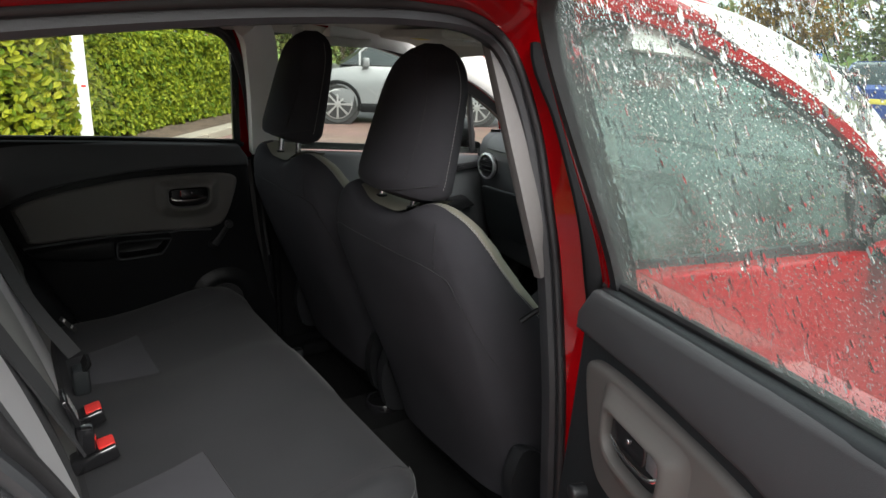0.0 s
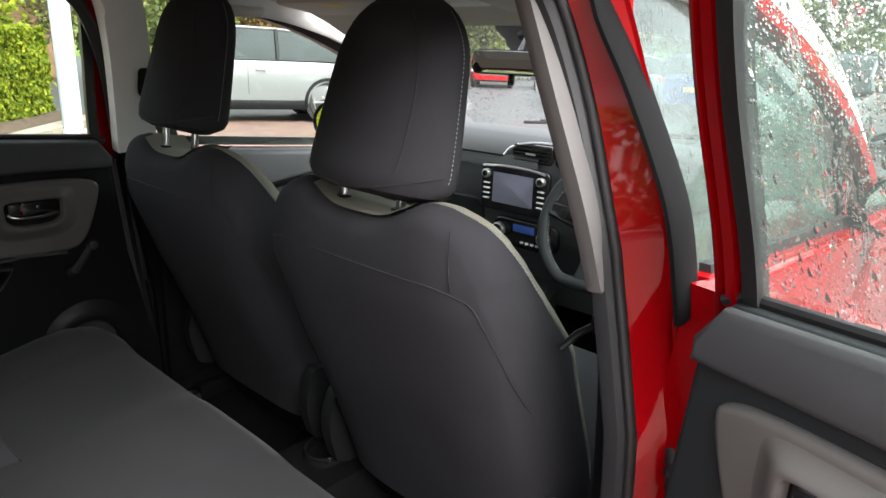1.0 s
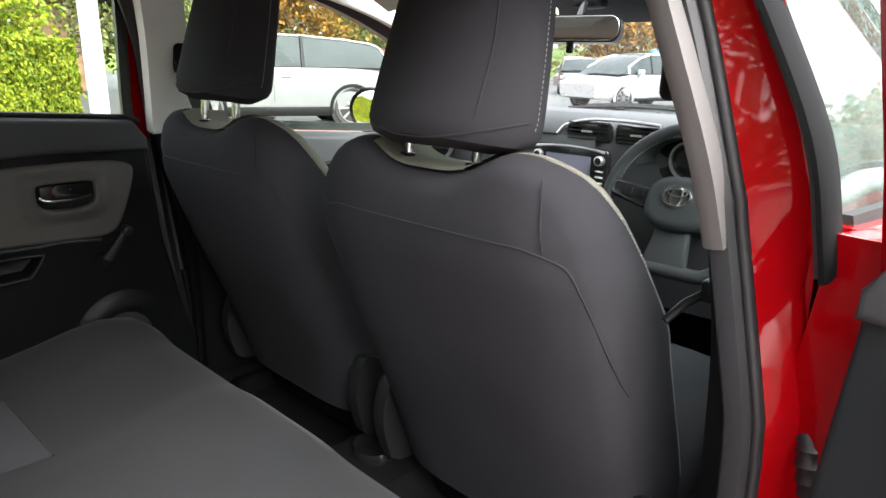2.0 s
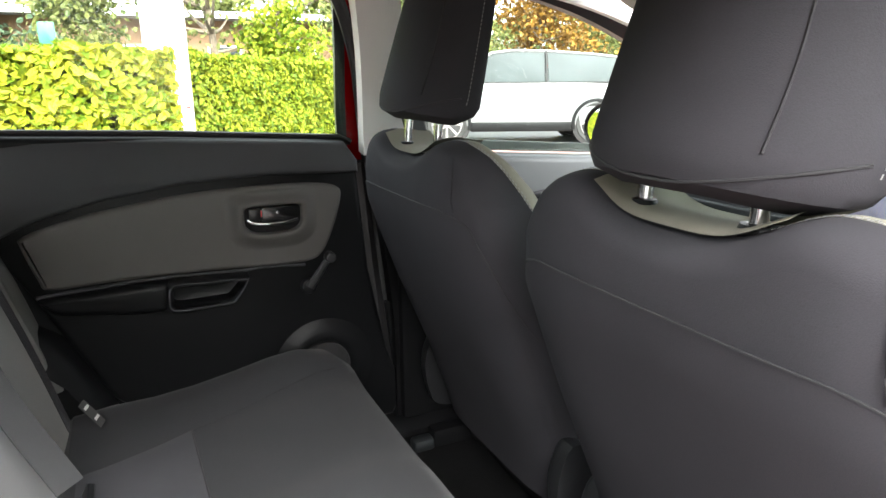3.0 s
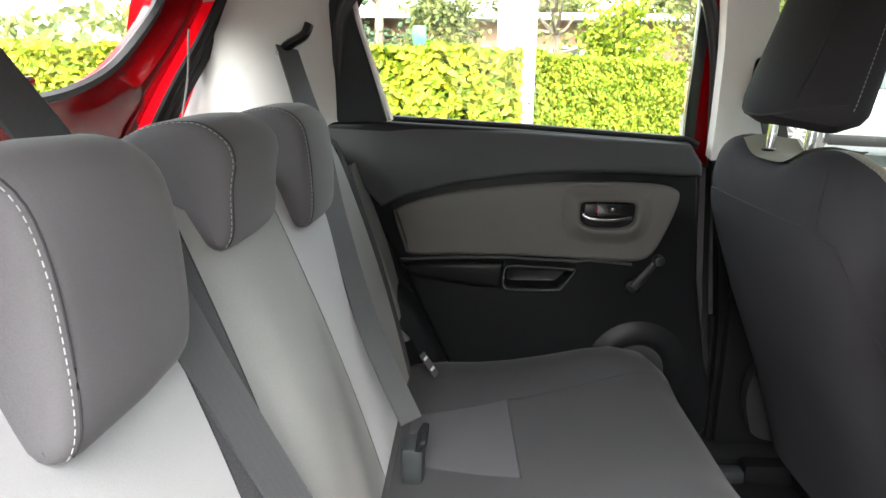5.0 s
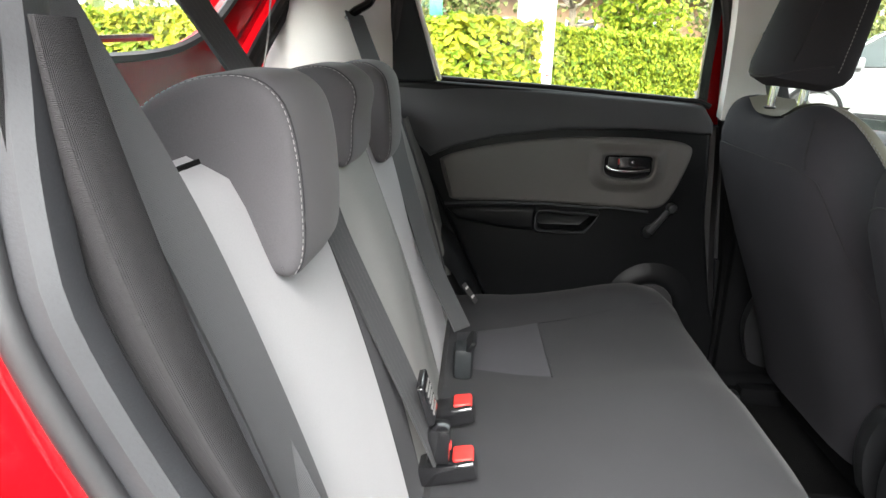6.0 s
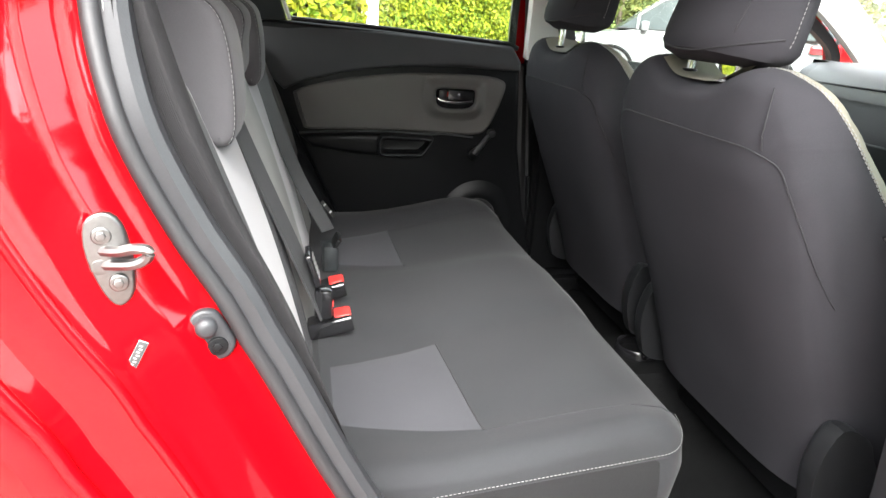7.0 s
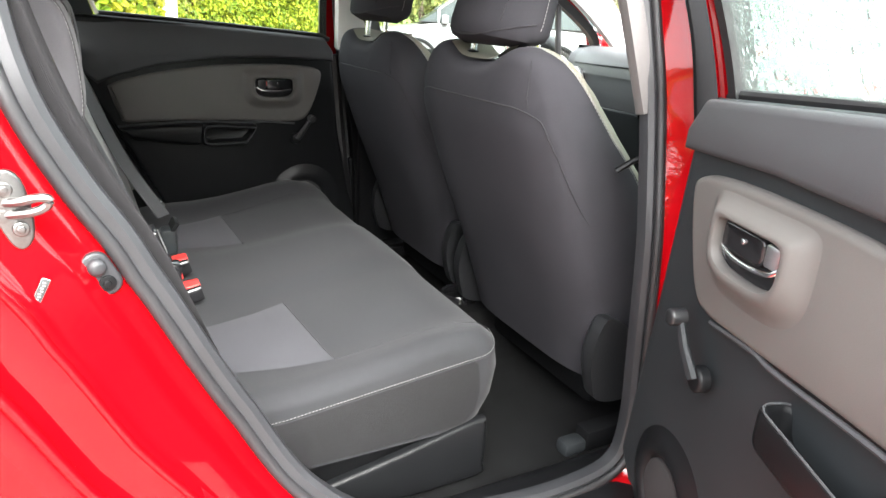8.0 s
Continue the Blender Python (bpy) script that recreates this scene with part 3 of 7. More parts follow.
part("rear_bumper", loft([[(-0.90, y, 0.25) for y in np.linspace(-0.72, 0.72, 9)], [(-1.06 + 0.1 * abs(y / 0.72) ** 3, y, 0.4) for y in np.linspace(-0.74, 0.74, 9)],
                          [(-1.04 + 0.1 * abs(y / 0.72) ** 3, y, 0.68) for y in np.linspace(-0.74, 0.74, 9)], [(-0.86, y, 0.76) for y in np.linspace(-0.72, 0.72, 9)]], cyclic=False), PAINT, car)


def road_wheel(x, y, s, r=0.30, parent=None, spokes=10, rim_r=0.2, name="wheel"):
    w = part(name, loft([[(x + rr * math.cos(a), y + s * dy, r + rr * math.sin(a)) for a in np.linspace(0, 2 * math.pi, 33)[:-1]]
                         for rr, dy in ((rim_r, -0.02), (rim_r + 0.02, 0.0), (r - 0.03, 0.01), (r, -0.02), (r, -0.16), (r - 0.03, -0.19), (rim_r, -0.18))], caps=False), TYRE, parent)
    sp = []
    for i in range(spokes):
        a = 2 * math.pi * i / spokes
        u, v = Vector((math.cos(a), 0, math.sin(a))), Vector((-math.sin(a), 0, math.cos(a)))
        c = Vector((x, y, r))
        sp.append(loft([[c + u * d + v * b * wd + Vector((0, s * oy, 0)) for b, oy in ((-1, 0), (1, 0), (1, -0.03), (-1, -0.03))] for d, wd in ((0.03, 0.014), (rim_r * 0.6, 0.017), (rim_r, 0.024))]))
    sp.append(disc((x, y - s * 0.02, r), (0, s, 0), 0.055, 0.03))
    sp.append(loft([[(x + rr * math.cos(a), y + s * dy, r + rr * math.sin(a)) for a in np.linspace(0, 2 * math.pi, 33)[:-1]] for rr, dy in ((rim_r + 0.004, 0.0), (rim_r - 0.012, 0.004), (rim_r - 0.02, -0.06), (rim_r - 0.02, -0.14))], caps=False))
    part("rim", merge(*sp), ALLOY, w)
    part("brake_drum", disc((x, y - s * 0.14, r), (0, s, 0), rim_r * 0.85, 0.05), PLASTIC, w)
    return w


TYRE = material("tyre_rubber", 0.018, 0.85, vary=0.3, coarse=10, grain=300, relief=0.3)
ALLOY = material("alloy", (0.30, 0.30, 0.30), 0.35, metal=0.8, vary=0.1, relief=0.05)
for cx in (-0.62, 1.86):
    for s in (-1, 1):
        road_wheel(cx, s * 0.78, s, 0.30, car)

# windscreen and tailgate
ws = [[(lerp(1.10, 1.95, t) + 0.10 * (1 - (y / 0.66) ** 2) * (0.4 + 0.6 * t), y * lerp(0.93, 1.06, t), lerp(1.36, 0.950, t) + 0.025 * math.sin(math.pi * t)) for y in np.linspace(-0.66, 0.66, 13)] for t in np.linspace(0, 1, 9)]
pane = part("windscreen", loft(ws, cyclic=False), SPOTTED, car, "rain-spotted curved windscreen")
pane.visible_shadow = False
for k, (y0, y1) in enumerate(((-0.55, 0.02), (-0.02, 0.55))):
    arm = spline([(2.06, y1 - 0.02, 0.965), (2.03, lerp(y1, y0, 0.5), 0.985), (1.99, y0, 0.985)], 6)
    part("wiper", merge(tube(arm, 0.007, 6), sweep([p + Vector((-0.004, 0, 0.004)) for p in arm[2:]], [(-0.01, -0.004), (0.01, -0.004), (0.003, 0.008)])), BLACK_RUBBER, car)

tg = empty("tailgate", (-0.80, 0, 0.7), "red painted tailgate with a clear rear window", "tailgate")


def on_tailgate(y, z, w=0.0):
    return Vector((-0.80 + 0.50 * (z - 0.75) + 0.04 * abs(y) ** 2 + w, y, z))


HALF_OUT = [(0.52, 0.80), (0.545, 0.98), (0.565, 1.08), (0.600, 1.18), (0.612, 1.26), (0.575, 1.32), (0.40, 1.345)]
HALF_IN = [(0.20, 1.062), (0.33, 1.078), (0.42, 1.115), (0.475, 1.18), (0.495, 1.235), (0.46, 1.275), (0.32, 1.288)]
TG_OUT = spline([(y, 0, z) for y, z in HALF_OUT] + [(0, 0, 1.35)] + [(-y, 0, z) for y, z in reversed(HALF_OUT)] + [(0, 0, 0.72)], 5, True)
TG_IN = spline([(y, 0, z) for y, z in HALF_IN] + [(0, 0, 1.29)] + [(-y, 0, z) for y, z in reversed(HALF_IN)] + [(0, 0, 1.058)], 5, True)
part("frame", loft([[on_tailgate(p.x, p.z, -0.05) for p in TG_OUT], [on_tailgate(p.x, p.z, 0.0) for p in TG_OUT], [on_tailgate(p.x * 0.97, 0.97 * (p.z - 1.05) + 1.05, 0.012) for p in TG_OUT],
                    [on_tailgate(lerp(o.x, p.x, 0.6), lerp(o.z, p.z, 0.6), 0.02) for o, p in zip(TG_OUT, TG_IN)],
                    [on_tailgate(lerp(o.x, p.x, 0.85), lerp(o.z, p.z, 0.85), -0.005) for o, p in zip(TG_OUT, TG_IN)],
                    [on_tailgate(p.x, p.z, -0.012) for p in TG_IN], [on_tailgate(p.x, p.z, -0.045) for p in TG_IN]], caps=False, loop=True), PAINT, tg)
g = part("rear_window", from_lists([on_tailgate(p.x, p.z, -0.03) for p in TG_IN], [tuple(range(len(TG_IN)))]), GLASS, tg, "clear rear window")
g.visible_shadow = False
part("window_seal", tube([on_tailgate(p.x, p.z, -0.02) for p in TG_IN], 0.010, 6, True, (1, 0, 0)), BLACK_RUBBER, tg)
for s in (-1, 1):
    part("shelf_cord", tube(spline([on_tailgate(s * 0.545, 1.19, 0.03), on_tailgate(s * 0.555, 1.10, 0.06), on_tailgate(s * 0.53, 1.0, 0.10), on_tailgate(s * 0.50, 0.95, 0.14)], 5), 0.0022, 5), MID, tg)
    part("cord_hook", box(*sorted((-0.585, -0.555)), *sorted((s * 0.535, s * 0.555)), 1.185, 1.20, 0.003), PLASTIC, tg)
part("rear_wiper", merge(tube([on_tailgate(0.02, 1.085, -0.07), on_tailgate(0.30, 1.095, -0.07)], 0.007, 6), box(-0.71, -0.67, -0.02, 0.06, 1.05, 1.09, 0.006)), GLOSS, tg)
part("tail_seal", tube([on_tailgate(p.x * 1.02, (p.z - 1.05) * 1.015 + 1.05, 0.035) for p in TG_OUT], 0.013, 8, True, (1, 0, 0)), BLACK_RUBBER, car)
part("tail_seal", tube([on_tailgate(p.x * 1.055, (p.z - 1.05) * 1.045 + 1.05, 0.045) for p in TG_OUT], 0.014, 8, True, (1, 0, 0)), BLACK_RUBBER, car)

# pale quarter trims behind the rear doors, each with a belt outlet
for s in (-1, 1):
    rows = []
    for x, y0, y1 in ((-0.285, 0.690, 0.655), (-0.31, 0.672, 0.63), (-0.36, 0.648, 0.605), (-0.42, 0.638, 0.58), (-0.50, 0.632, 0.575), (-0.56, 0.63, 0.59), (-0.60, 0.635, 0.61)):
        row = []
        for z in np.linspace(0.42, 1.345, 16):
            bulge = 0.035 * math.exp(-((z - 1.10) / 0.10) ** 2) * math.exp(-((x + 0.42) / 0.10) ** 2)
            reach = on_tailgate(0.6, z, 0.05).x
            row.append((lerp(-0.285, reach, (-0.285 - x) / 0.315), s * (lerp(y0, y1, max(0, (z - 0.95) / 0.4)) - bulge), z))
        rows.append(row)
    part("quarter_trim", loft(rows, cyclic=False), TRIM, car, "pale grey moulded luggage-side trim")
    part("belt_outlet", tube(spline([(-0.375, s * 0.575, 1.145), (-0.36, s * 0.577, 1.163), (-0.33, s * 0.590, 1.183), (-0.32, s * 0.597, 1.205)], 5), 0.010, 8), GLOSS, car)
part("luggage_floor", box(-0.98, -0.30, -0.56, 0.56, 0.42, 0.45, 0.01), CARPET, car)
for s in (-1, 1):
    arch = [[(x, s * y, 0.40) for y in (0.69, 0.66, 0.62, 0.60)] if k == 0 else [(x, s * 0.69, z), (x, s * 0.665, z - 0.005), (x, s * 0.62, z - 0.03), (x, s * 0.60, z - 0.08)]
            for k, (x, z) in enumerate(((-0.02, 0.40), (-0.06, 0.52), (-0.12, 0.63), (-0.19, 0.70), (-0.28, 0.74), (-0.36, 0.75)))]
    part("wheelhouse_trim", loft(arch, cyclic=False), PLASTIC, car)

hinge = part("hinge_leaf", slab([(p.x, p.z) for p in spline([(-0.760, 0, 0.855), (-0.776, 0, 0.845), (-0.782, 0, 0.815), (-0.780, 0, 0.775), (-0.768, 0, 0.762), (-0.752, 0, 0.770), (-0.750, 0, 0.84)], 4, True)], lambda u, v, w: Vector((0.612 - w, u, v)), 0.012, 0.004), PAINT, car, "red painted door hinge on the centre pillar")
for z in (0.775, 0.808):
    part("knuckle", disc((0.598, -0.778, z), (0, 0, 1), 0.0115, 0.024, 16, 0.004), PAINT, hinge)
part("bolt", disc((0.598, -0.766, 0.838), (-1, 0, 0), 0.0065, 0.005, 6, 0.001), PAINT, hinge)
part("cable_gaiter", sweep(spline([(0.622, -0.752, 0.735), (0.604, -0.768, 0.728), (0.596, -0.774, 0.70), (0.598, -0.780, 0.665)], 6), ring(0.014, 12), (1, 0, 0), scale=lambda t: 1.0 + 0.12 * math.sin(40 * t)), BLACK_RUBBER, car, "black rubber cable gaiter between pillar and door")

# lock striker, stop buffer and sticker on the near jamb
st = empty("door_striker", (-0.284, -0.735, 0.871), "zinc-plated door striker plate with a looped bar", "door striker")
pl = spline([(-0.291, 0, 0.903), (-0.277, 0, 0.893), (-0.270, 0, 0.862), (-0.272, 0, 0.836), (-0.284, 0, 0.826), (-0.296, 0, 0.836), (-0.308, 0, 0.868), (-0.307, 0, 0.895)], 3, True)
SHIFT = Vector((0.005, 0, 0.003))
part("plate", slab([(-0.289 + (p.x + 0.289) * 0.82, p.z) for p in pl], lambda u, v, w: Vector((u, -0.731 + 0.25 * (u + 0.289) - w, v)), 0.006, 0.002), STEEL, st)
for x, z in ((-0.293, 0.885), (-0.284, 0.847)):
    b = part("bolt", merge(disc((x, -0.736, z), (0.25, -1, 0), 0.0072, 0.0035, 18, 0.0015), disc((x, -0.738, z), (0.25, -1, 0), 0.0042, 0.0035, 6, 0.001)), STEEL, st)
part("bar", tube(spline([(-0.296, -0.734, 0.872), (-0.280, -0.742, 0.874), (-0.267, -0.747, 0.878), (-0.258, -0.748, 0.877), (-0.260, -0.747, 0.870), (-0.272, -0.744, 0.864), (-0.297, -0.733, 0.860)], 4), 0.0044, 8), STEEL, st)
part("bar_foot", merge(disc((-0.297, -0.733, 0.860), (0.25, -1, 0), 0.0075, 0.006, 14, 0.002), disc((-0.296, -0.733, 0.873), (0.25, -1, 0), 0.0065, 0.005, 14, 0.002)), STEEL, st)
for ob in st.children:
    ob.location = SHIFT
bf = empty("door_buffer", (-0.218, -0.697, 0.784), "grey rubber door stop buffer with a courtesy light switch", "door buffer")
part("pad", slab([(u * 0.90 - v * 0.43 - 0.2185, v * 0.90 + u * 0.43 + 0.784) for u, v in rounded(0.028, 0.052, 0.0139, 6)], lambda u, v, w: Vector((u, -0.697 + 0.25 * (u + 0.2185) - w, v)), 0.008, 0.003), RUBBER, bf)
part("button", disc((-0.223, -0.704, 0.794), (0.25, -1, 0), 0.0095, 0.011, 18, 0.006), RUBBER, bf)
part("screw", merge(disc((-0.214, -0.703, 0.774), (0.25, -1, 0), 0.0088, 0.003, 18, 0.001), disc((-0.214, -0.706, 0.774), (0.25, -1, 0), 0.0045, 0.002, 6, 0.001)), PLASTIC, bf)
sk = empty("sticker", (-0.272, -0.739, 0.785), "small dark label with pale print on the door jamb", "sticker")
ux, uz = Vector((0.45, 0.05, 0.89)) * 0.72, Vector((-0.89, -0.1, 0.45)) * 0.78
part("backing", slab(rounded(0.044, 0.0100, 0.001), lambda u, v, w: Vector((-0.272, -0.739 - w, 0.785)) + ux * u + uz * v, 0.0012, 0.0003), MID, sk)
part("field", slab(rounded(0.0425, 0.0090, 0.0005), lambda u, v, w: Vector((-0.272, -0.7402 - w, 0.785)) + ux * u + uz * v, 0.0005, 0.0002), INK, sk)
for k in range(9):
    part("print", slab([(a - 0.0165 + 0.0041 * k, b + 0.0006 * (-1) ** k) for a, b in rounded(0.0020, 0.0036, 0.0003)], lambda u, v, w: Vector((-0.272, -0.7407 - w, 0.785)) + ux * u + uz * v, 0.0004, 0.0001), MID, sk)


# ---- rear doors ----
DOOR = [(-0.325, 1.012), (-0.17, 1.016), (0.10, 1.004), (0.46, 0.982), (0.487, 0.94), (0.508, 0.686), (0.532, 0.48), (0.54, 0.40), (0.50, 0.36), (0.20, 0.36), (0.04, 0.40), (-0.045, 0.48), (-0.16, 0.72), (-0.26, 0.89)]
INSERT_LINE = [(-0.163, 0.818), (-0.16, 0.832), (-0.12, 0.848), (-0.023, 0.871), (0.133, 0.892), (0.271, 0.898), (0.38, 0.896), (0.435, 0.886), (0.447, 0.862), (0.425, 0.79), (0.40, 0.742), (0.37, 0.725), (0.30, 0.724), (0.129, 0.730), (-0.02, 0.730), (-0.125, 0.728), (-0.143, 0.75)]
BAND = [(-0.325, 1.012), (-0.17, 1.014), (0.10, 1.002), (0.46, 0.980), (0.487, 0.940), (0.488, 0.912), (0.30, 0.918), (0.133, 0.912), (-0.023, 0.889), (-0.13, 0.862), (-0.19, 0.835), (-0.26, 0.905)]


def rear_door(s, name, label):
    d = empty(name, (0.593, s * 0.73, 0.36), label, "car door", "rear doors of the car")

    def at(y):
        return lambda u, v, w: Vector((u, s * (y - w), v))
    # near panel in a lighter black than its twin: daylight put into its colour
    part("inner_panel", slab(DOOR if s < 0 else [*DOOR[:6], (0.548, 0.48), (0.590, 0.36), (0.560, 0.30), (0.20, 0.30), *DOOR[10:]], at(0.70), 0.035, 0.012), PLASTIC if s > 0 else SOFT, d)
    # soft upper band, rolled over at the sill
    def shoulder(u, v, w):
        z = v + 0.0
        over = max(0.0, (v - 0.955) / 0.05)
        return Vector((u, s * (0.669 - w + 0.016 * min(1.3, over) ** 2), z))
    part("upper_trim", slab(BAND, shoulder, 0.018, 0.010, 4), UPPER, d, "soft black upper door trim")
    ins = spline([(x, 0, z) for x, z in INSERT_LINE], 4, True)
    part("insert", slab([(p.x, p.z) for p in ins], at(0.668), 0.016, 0.010, 4), INSERT, d, "grey moulded door insert")
    # raised surround and cup of the handle
    hx, hz = 0.297, 0.832
    def dee(grow, k=1.0):
        """Outline of the recess, flat above and round below, grown by some metres."""
        out = []
        for i in range(40):
            a = 2 * math.pi * i / 40
            ca, sa = math.cos(a), math.sin(a)
            e = 0.28 if sa > 0 else 0.72
            out.append((hx - 0.002 + k * (0.059 + grow) * math.copysign(abs(ca) ** (0.28 if sa > 0 else 0.62), ca), hz + k * ((0.026 + 0.75 * grow) if sa > 0 else (0.033 + grow)) * math.copysign(abs(sa) ** e, sa)))
        return out
    rim = [(0.040, -0.0008, 1), (0.034, 0.0006, 1), (0.027, 0.004, 1), (0.020, 0.0095, 1), (0.014, 0.0145, 1), (0.009, 0.0172, 1), (0.005, 0.0178, 1), (0.002, 0.0165, 1), (0.0, 0.012, 1), (-0.001, 0.0015, 1)]
    part("handle_surround", loft([[at(0.652)(u, v, h) for u, v in dee(g, k)] for g, h, k in rim], caps=False), INSERT, d)
    cup = loft([[at(0.652)(u, v, h) for u, v in dee(0.0004, k)] for k, h in ((1.0, 0.011), (0.985, 0.004), (0.95, 0.0018), (0.6, 0.0014), (0.02, 0.0014))], caps=False)
    part("handle_cup", cup, GLOSS, d, "black handle recess")
    lev = part("door_handle", slab([(hx + 0.012 + u, hz + 0.007 + v) for u, v in rounded(0.078, 0.034, 0.010, 4)], at(0.6505), 0.008, 0.004), GLOSS, d)
    part("chrome_strip", sweep(spline([(hx - 0.054, s * 0.645, hz - 0.002), (hx - 0.044, s * 0.642, hz - 0.009), (hx - 0.022, s * 0.640, hz - 0.0125), (hx + 0.015, s * 0.640, hz - 0.013), (hx + 0.050, s * 0.644, hz - 0.008)], 5), ring(0.0030, 10, 0.0018), (0, s, 0)), CHROME, lev, "chrome edge of the handle")
    part("lock_tab", box(*sorted((hx - 0.050, hx - 0.026)), *sorted((s * 0.645, s * 0.6515)), hz - 0.006, hz + 0.020, 0.003), HINGE if s > 0 else SILVER, d)
    if s > 0:
        part("lock_mark", box(hx - 0.027, hx - 0.021, *sorted((s * 0.643, s * 0.650)), hz + 0.002, hz + 0.016, 0.001), BUTTON, d)
    part("handle_pin", disc((hx + 0.008, s * 0.642, hz + 0.010), (0, -s, 0), 0.0035, 0.002, 10, 0.001), CHROME, d)
    # armrest ledge with its pull slot
    def low(u, v):
        """Fittings below the insert sit lower and further back on the near door."""
        return (u, v) if s > 0 else (u - 0.020, v - 0.024)
    ledge = [(-0.148, 0.712), (0.0, 0.722), (0.060, 0.722), (0.084, 0.721), (0.080, 0.690), (0.078, 0.664), (0.060, 0.660), (0.0, 0.664), (-0.115, 0.682)]
    part("armrest", slab([low(*p) for p in ledge], at(0.668), 0.036, 0.014, 4), PLASTIC, d)
    if s > 0:
        pod = [(p.x - 0.150, p.z - 0.692) for p in spline([(0.084, 0, 0.721), (0.150, 0, 0.720), (0.222, 0, 0.717), (0.232, 0, 0.708), (0.206, 0, 0.668), (0.192, 0, 0.662), (0.130, 0, 0.660), (0.080, 0, 0.662), (0.074, 0, 0.690)], 3, True)]
        part("pull_pocket", loft([[at(y)(0.150 + u * k, 0.692 + v * kv, 0) for u, v in pod] for y, k, kv in ((0.672, 1.04, 1.12), (0.634, 1.03, 1.08), (0.624, 1.0, 1.0), (0.620, 0.96, 0.90), (0.620, 0.92, 0.76), (0.623, 0.88, 0.68), (0.634, 0.86, 0.64), (0.660, 0.82, 0.56), (0.662, 0.6, 0.4), (0.662, 0.05, 0.05))], caps=False), PLASTIC, d, "black pull pocket with an open recess")
        # lighter tube that paints the thin highlight along the pocket's rim
        part("pocket_rim_highlight", tube([at(0.6195)(0.150 + u * 0.95, 0.692 + v * 0.86, 0) for u, v in pod], 0.0016, 6, True, (0, s, 0)), UPPER, d)
    plan = [(0.155 + u, v) for u, v in rounded(0.150, 0.050, 0.018, 4)]
    shell = []
    for z, k, kv in ((0.663, 0.92, 0.80), (0.667, 0.98, 0.94), (0.673, 1.0, 1.0), (0.703, 1.0, 1.0), (0.7085, 0.985, 0.96), (0.7095, 0.955, 0.88), (0.707, 0.93, 0.78), (0.701, 0.915, 0.70), (0.676, 0.88, 0.60), (0.671, 0.72, 0.40), (0.670, 0.02, 0.02)):
        ring_pts = []
        for u, v in plan:
            a, b = low(0.155 + (u - 0.155) * k, z + 0.010 * (u - 0.155) / 0.07)
            ring_pts.append(Vector((a, s * (0.650 - v * kv), b)))
        shell.append(ring_pts)
    if s < 0:
        part("pull_pocket", loft(shell, caps=False), PLASTIC, d, "black pull pocket open at its top")
        # rim highlight painted as a lighter tube here too
        part("pocket_rim_highlight", tube([p + Vector((0, 0, 0.0008)) for p in shell[5]], 0.0014, 6, True), UPPER, d)
    part("trim_line", tube(spline([(-0.15, s * 0.66, 0.716), (0.05, s * 0.655, 0.727), (0.22, s * 0.655, 0.722), (0.27, s * 0.657, 0.724), (0.36, s * 0.660, 0.716)], 5), 0.0035, 6), UPPER, d)
    # window crank
    (pu, pv), (ku, kv) = low(0.362, 0.670), low(0.408, 0.735)
    piv, knob = Vector((pu, s * 0.655, pv)), Vector((ku, s * 0.640, kv))
    crank = part("window_crank", disc(piv, (0, -s, 0), 0.0175, 0.016, 20, 0.005), PLASTIC, d)
    part("arm", sweep([piv + Vector((0, -s * 0.016, 0)), piv.lerp(knob, 0.5) + Vector((0, -s * 0.014, 0)), knob + Vector((0, -s * 0.006, 0))], ring(0.0095, 8, 0.006), (0, s, 0), scale=lambda t: lerp(1.15, 0.75, t)), HINGE if s > 0 else SOFT, crank)
    part("knob", disc(knob, (0, -s, 0), 0.0115, 0.022, 16, 0.004), HINGE, crank)
    # loudspeaker swelling low down
    sk_z, sk_k = (0.466, 1.0) if s > 0 else (0.428, 0.82)
    spk = [[(0.392 + sk_k * r * math.cos(a), s * (0.668 - dw), sk_z + sk_k * r * math.sin(a)) for a in np.linspace(0, 2 * math.pi, 33)[:-1]] for r, dw in ((0.142, -0.002), (0.128, 0.0006), (0.114, 0.0035), (0.101, 0.0085), (0.089, 0.0130), (0.079, 0.0148), (0.071, 0.0140), (0.065, 0.0105), (0.060, 0.005))]
    sp = part("loudspeaker", loft(spk, caps=False), PLASTIC, d)
    part("grille", disc((0.392, s * 0.662, sk_z), (0, -s, 0), 0.060 * sk_k, 0.005, 32), MESH, sp, "black perforated grille")
    if s > 0:
        part("edge_seal", tube(spline([(0.500, 0.700, 0.93), (0.522, 0.702, 0.69), (0.548, 0.702, 0.48), (0.560, 0.702, 0.40), (0.556, 0.700, 0.33), (0.50, 0.698, 0.30)], 4), 0.021, 8), BLACK_RUBBER, d)
    # outer skin
    skin = [(-0.33, 1.0), (0.56, 0.965), (0.60, 0.70), (0.60, 0.36), (0.52, 0.27), (0.10, 0.27), (-0.02, 0.42), (-0.14, 0.66), (-0.26, 0.82)]
    part("outer_skin", slab(skin, lambda u, v, w: Vector((u, s * (0.725 + w + 0.02 * math.sin(max(0, min(1, (v - 0.25) / 0.75)) * math.pi)), v)), 0.075, 0.012), PAINT, d)
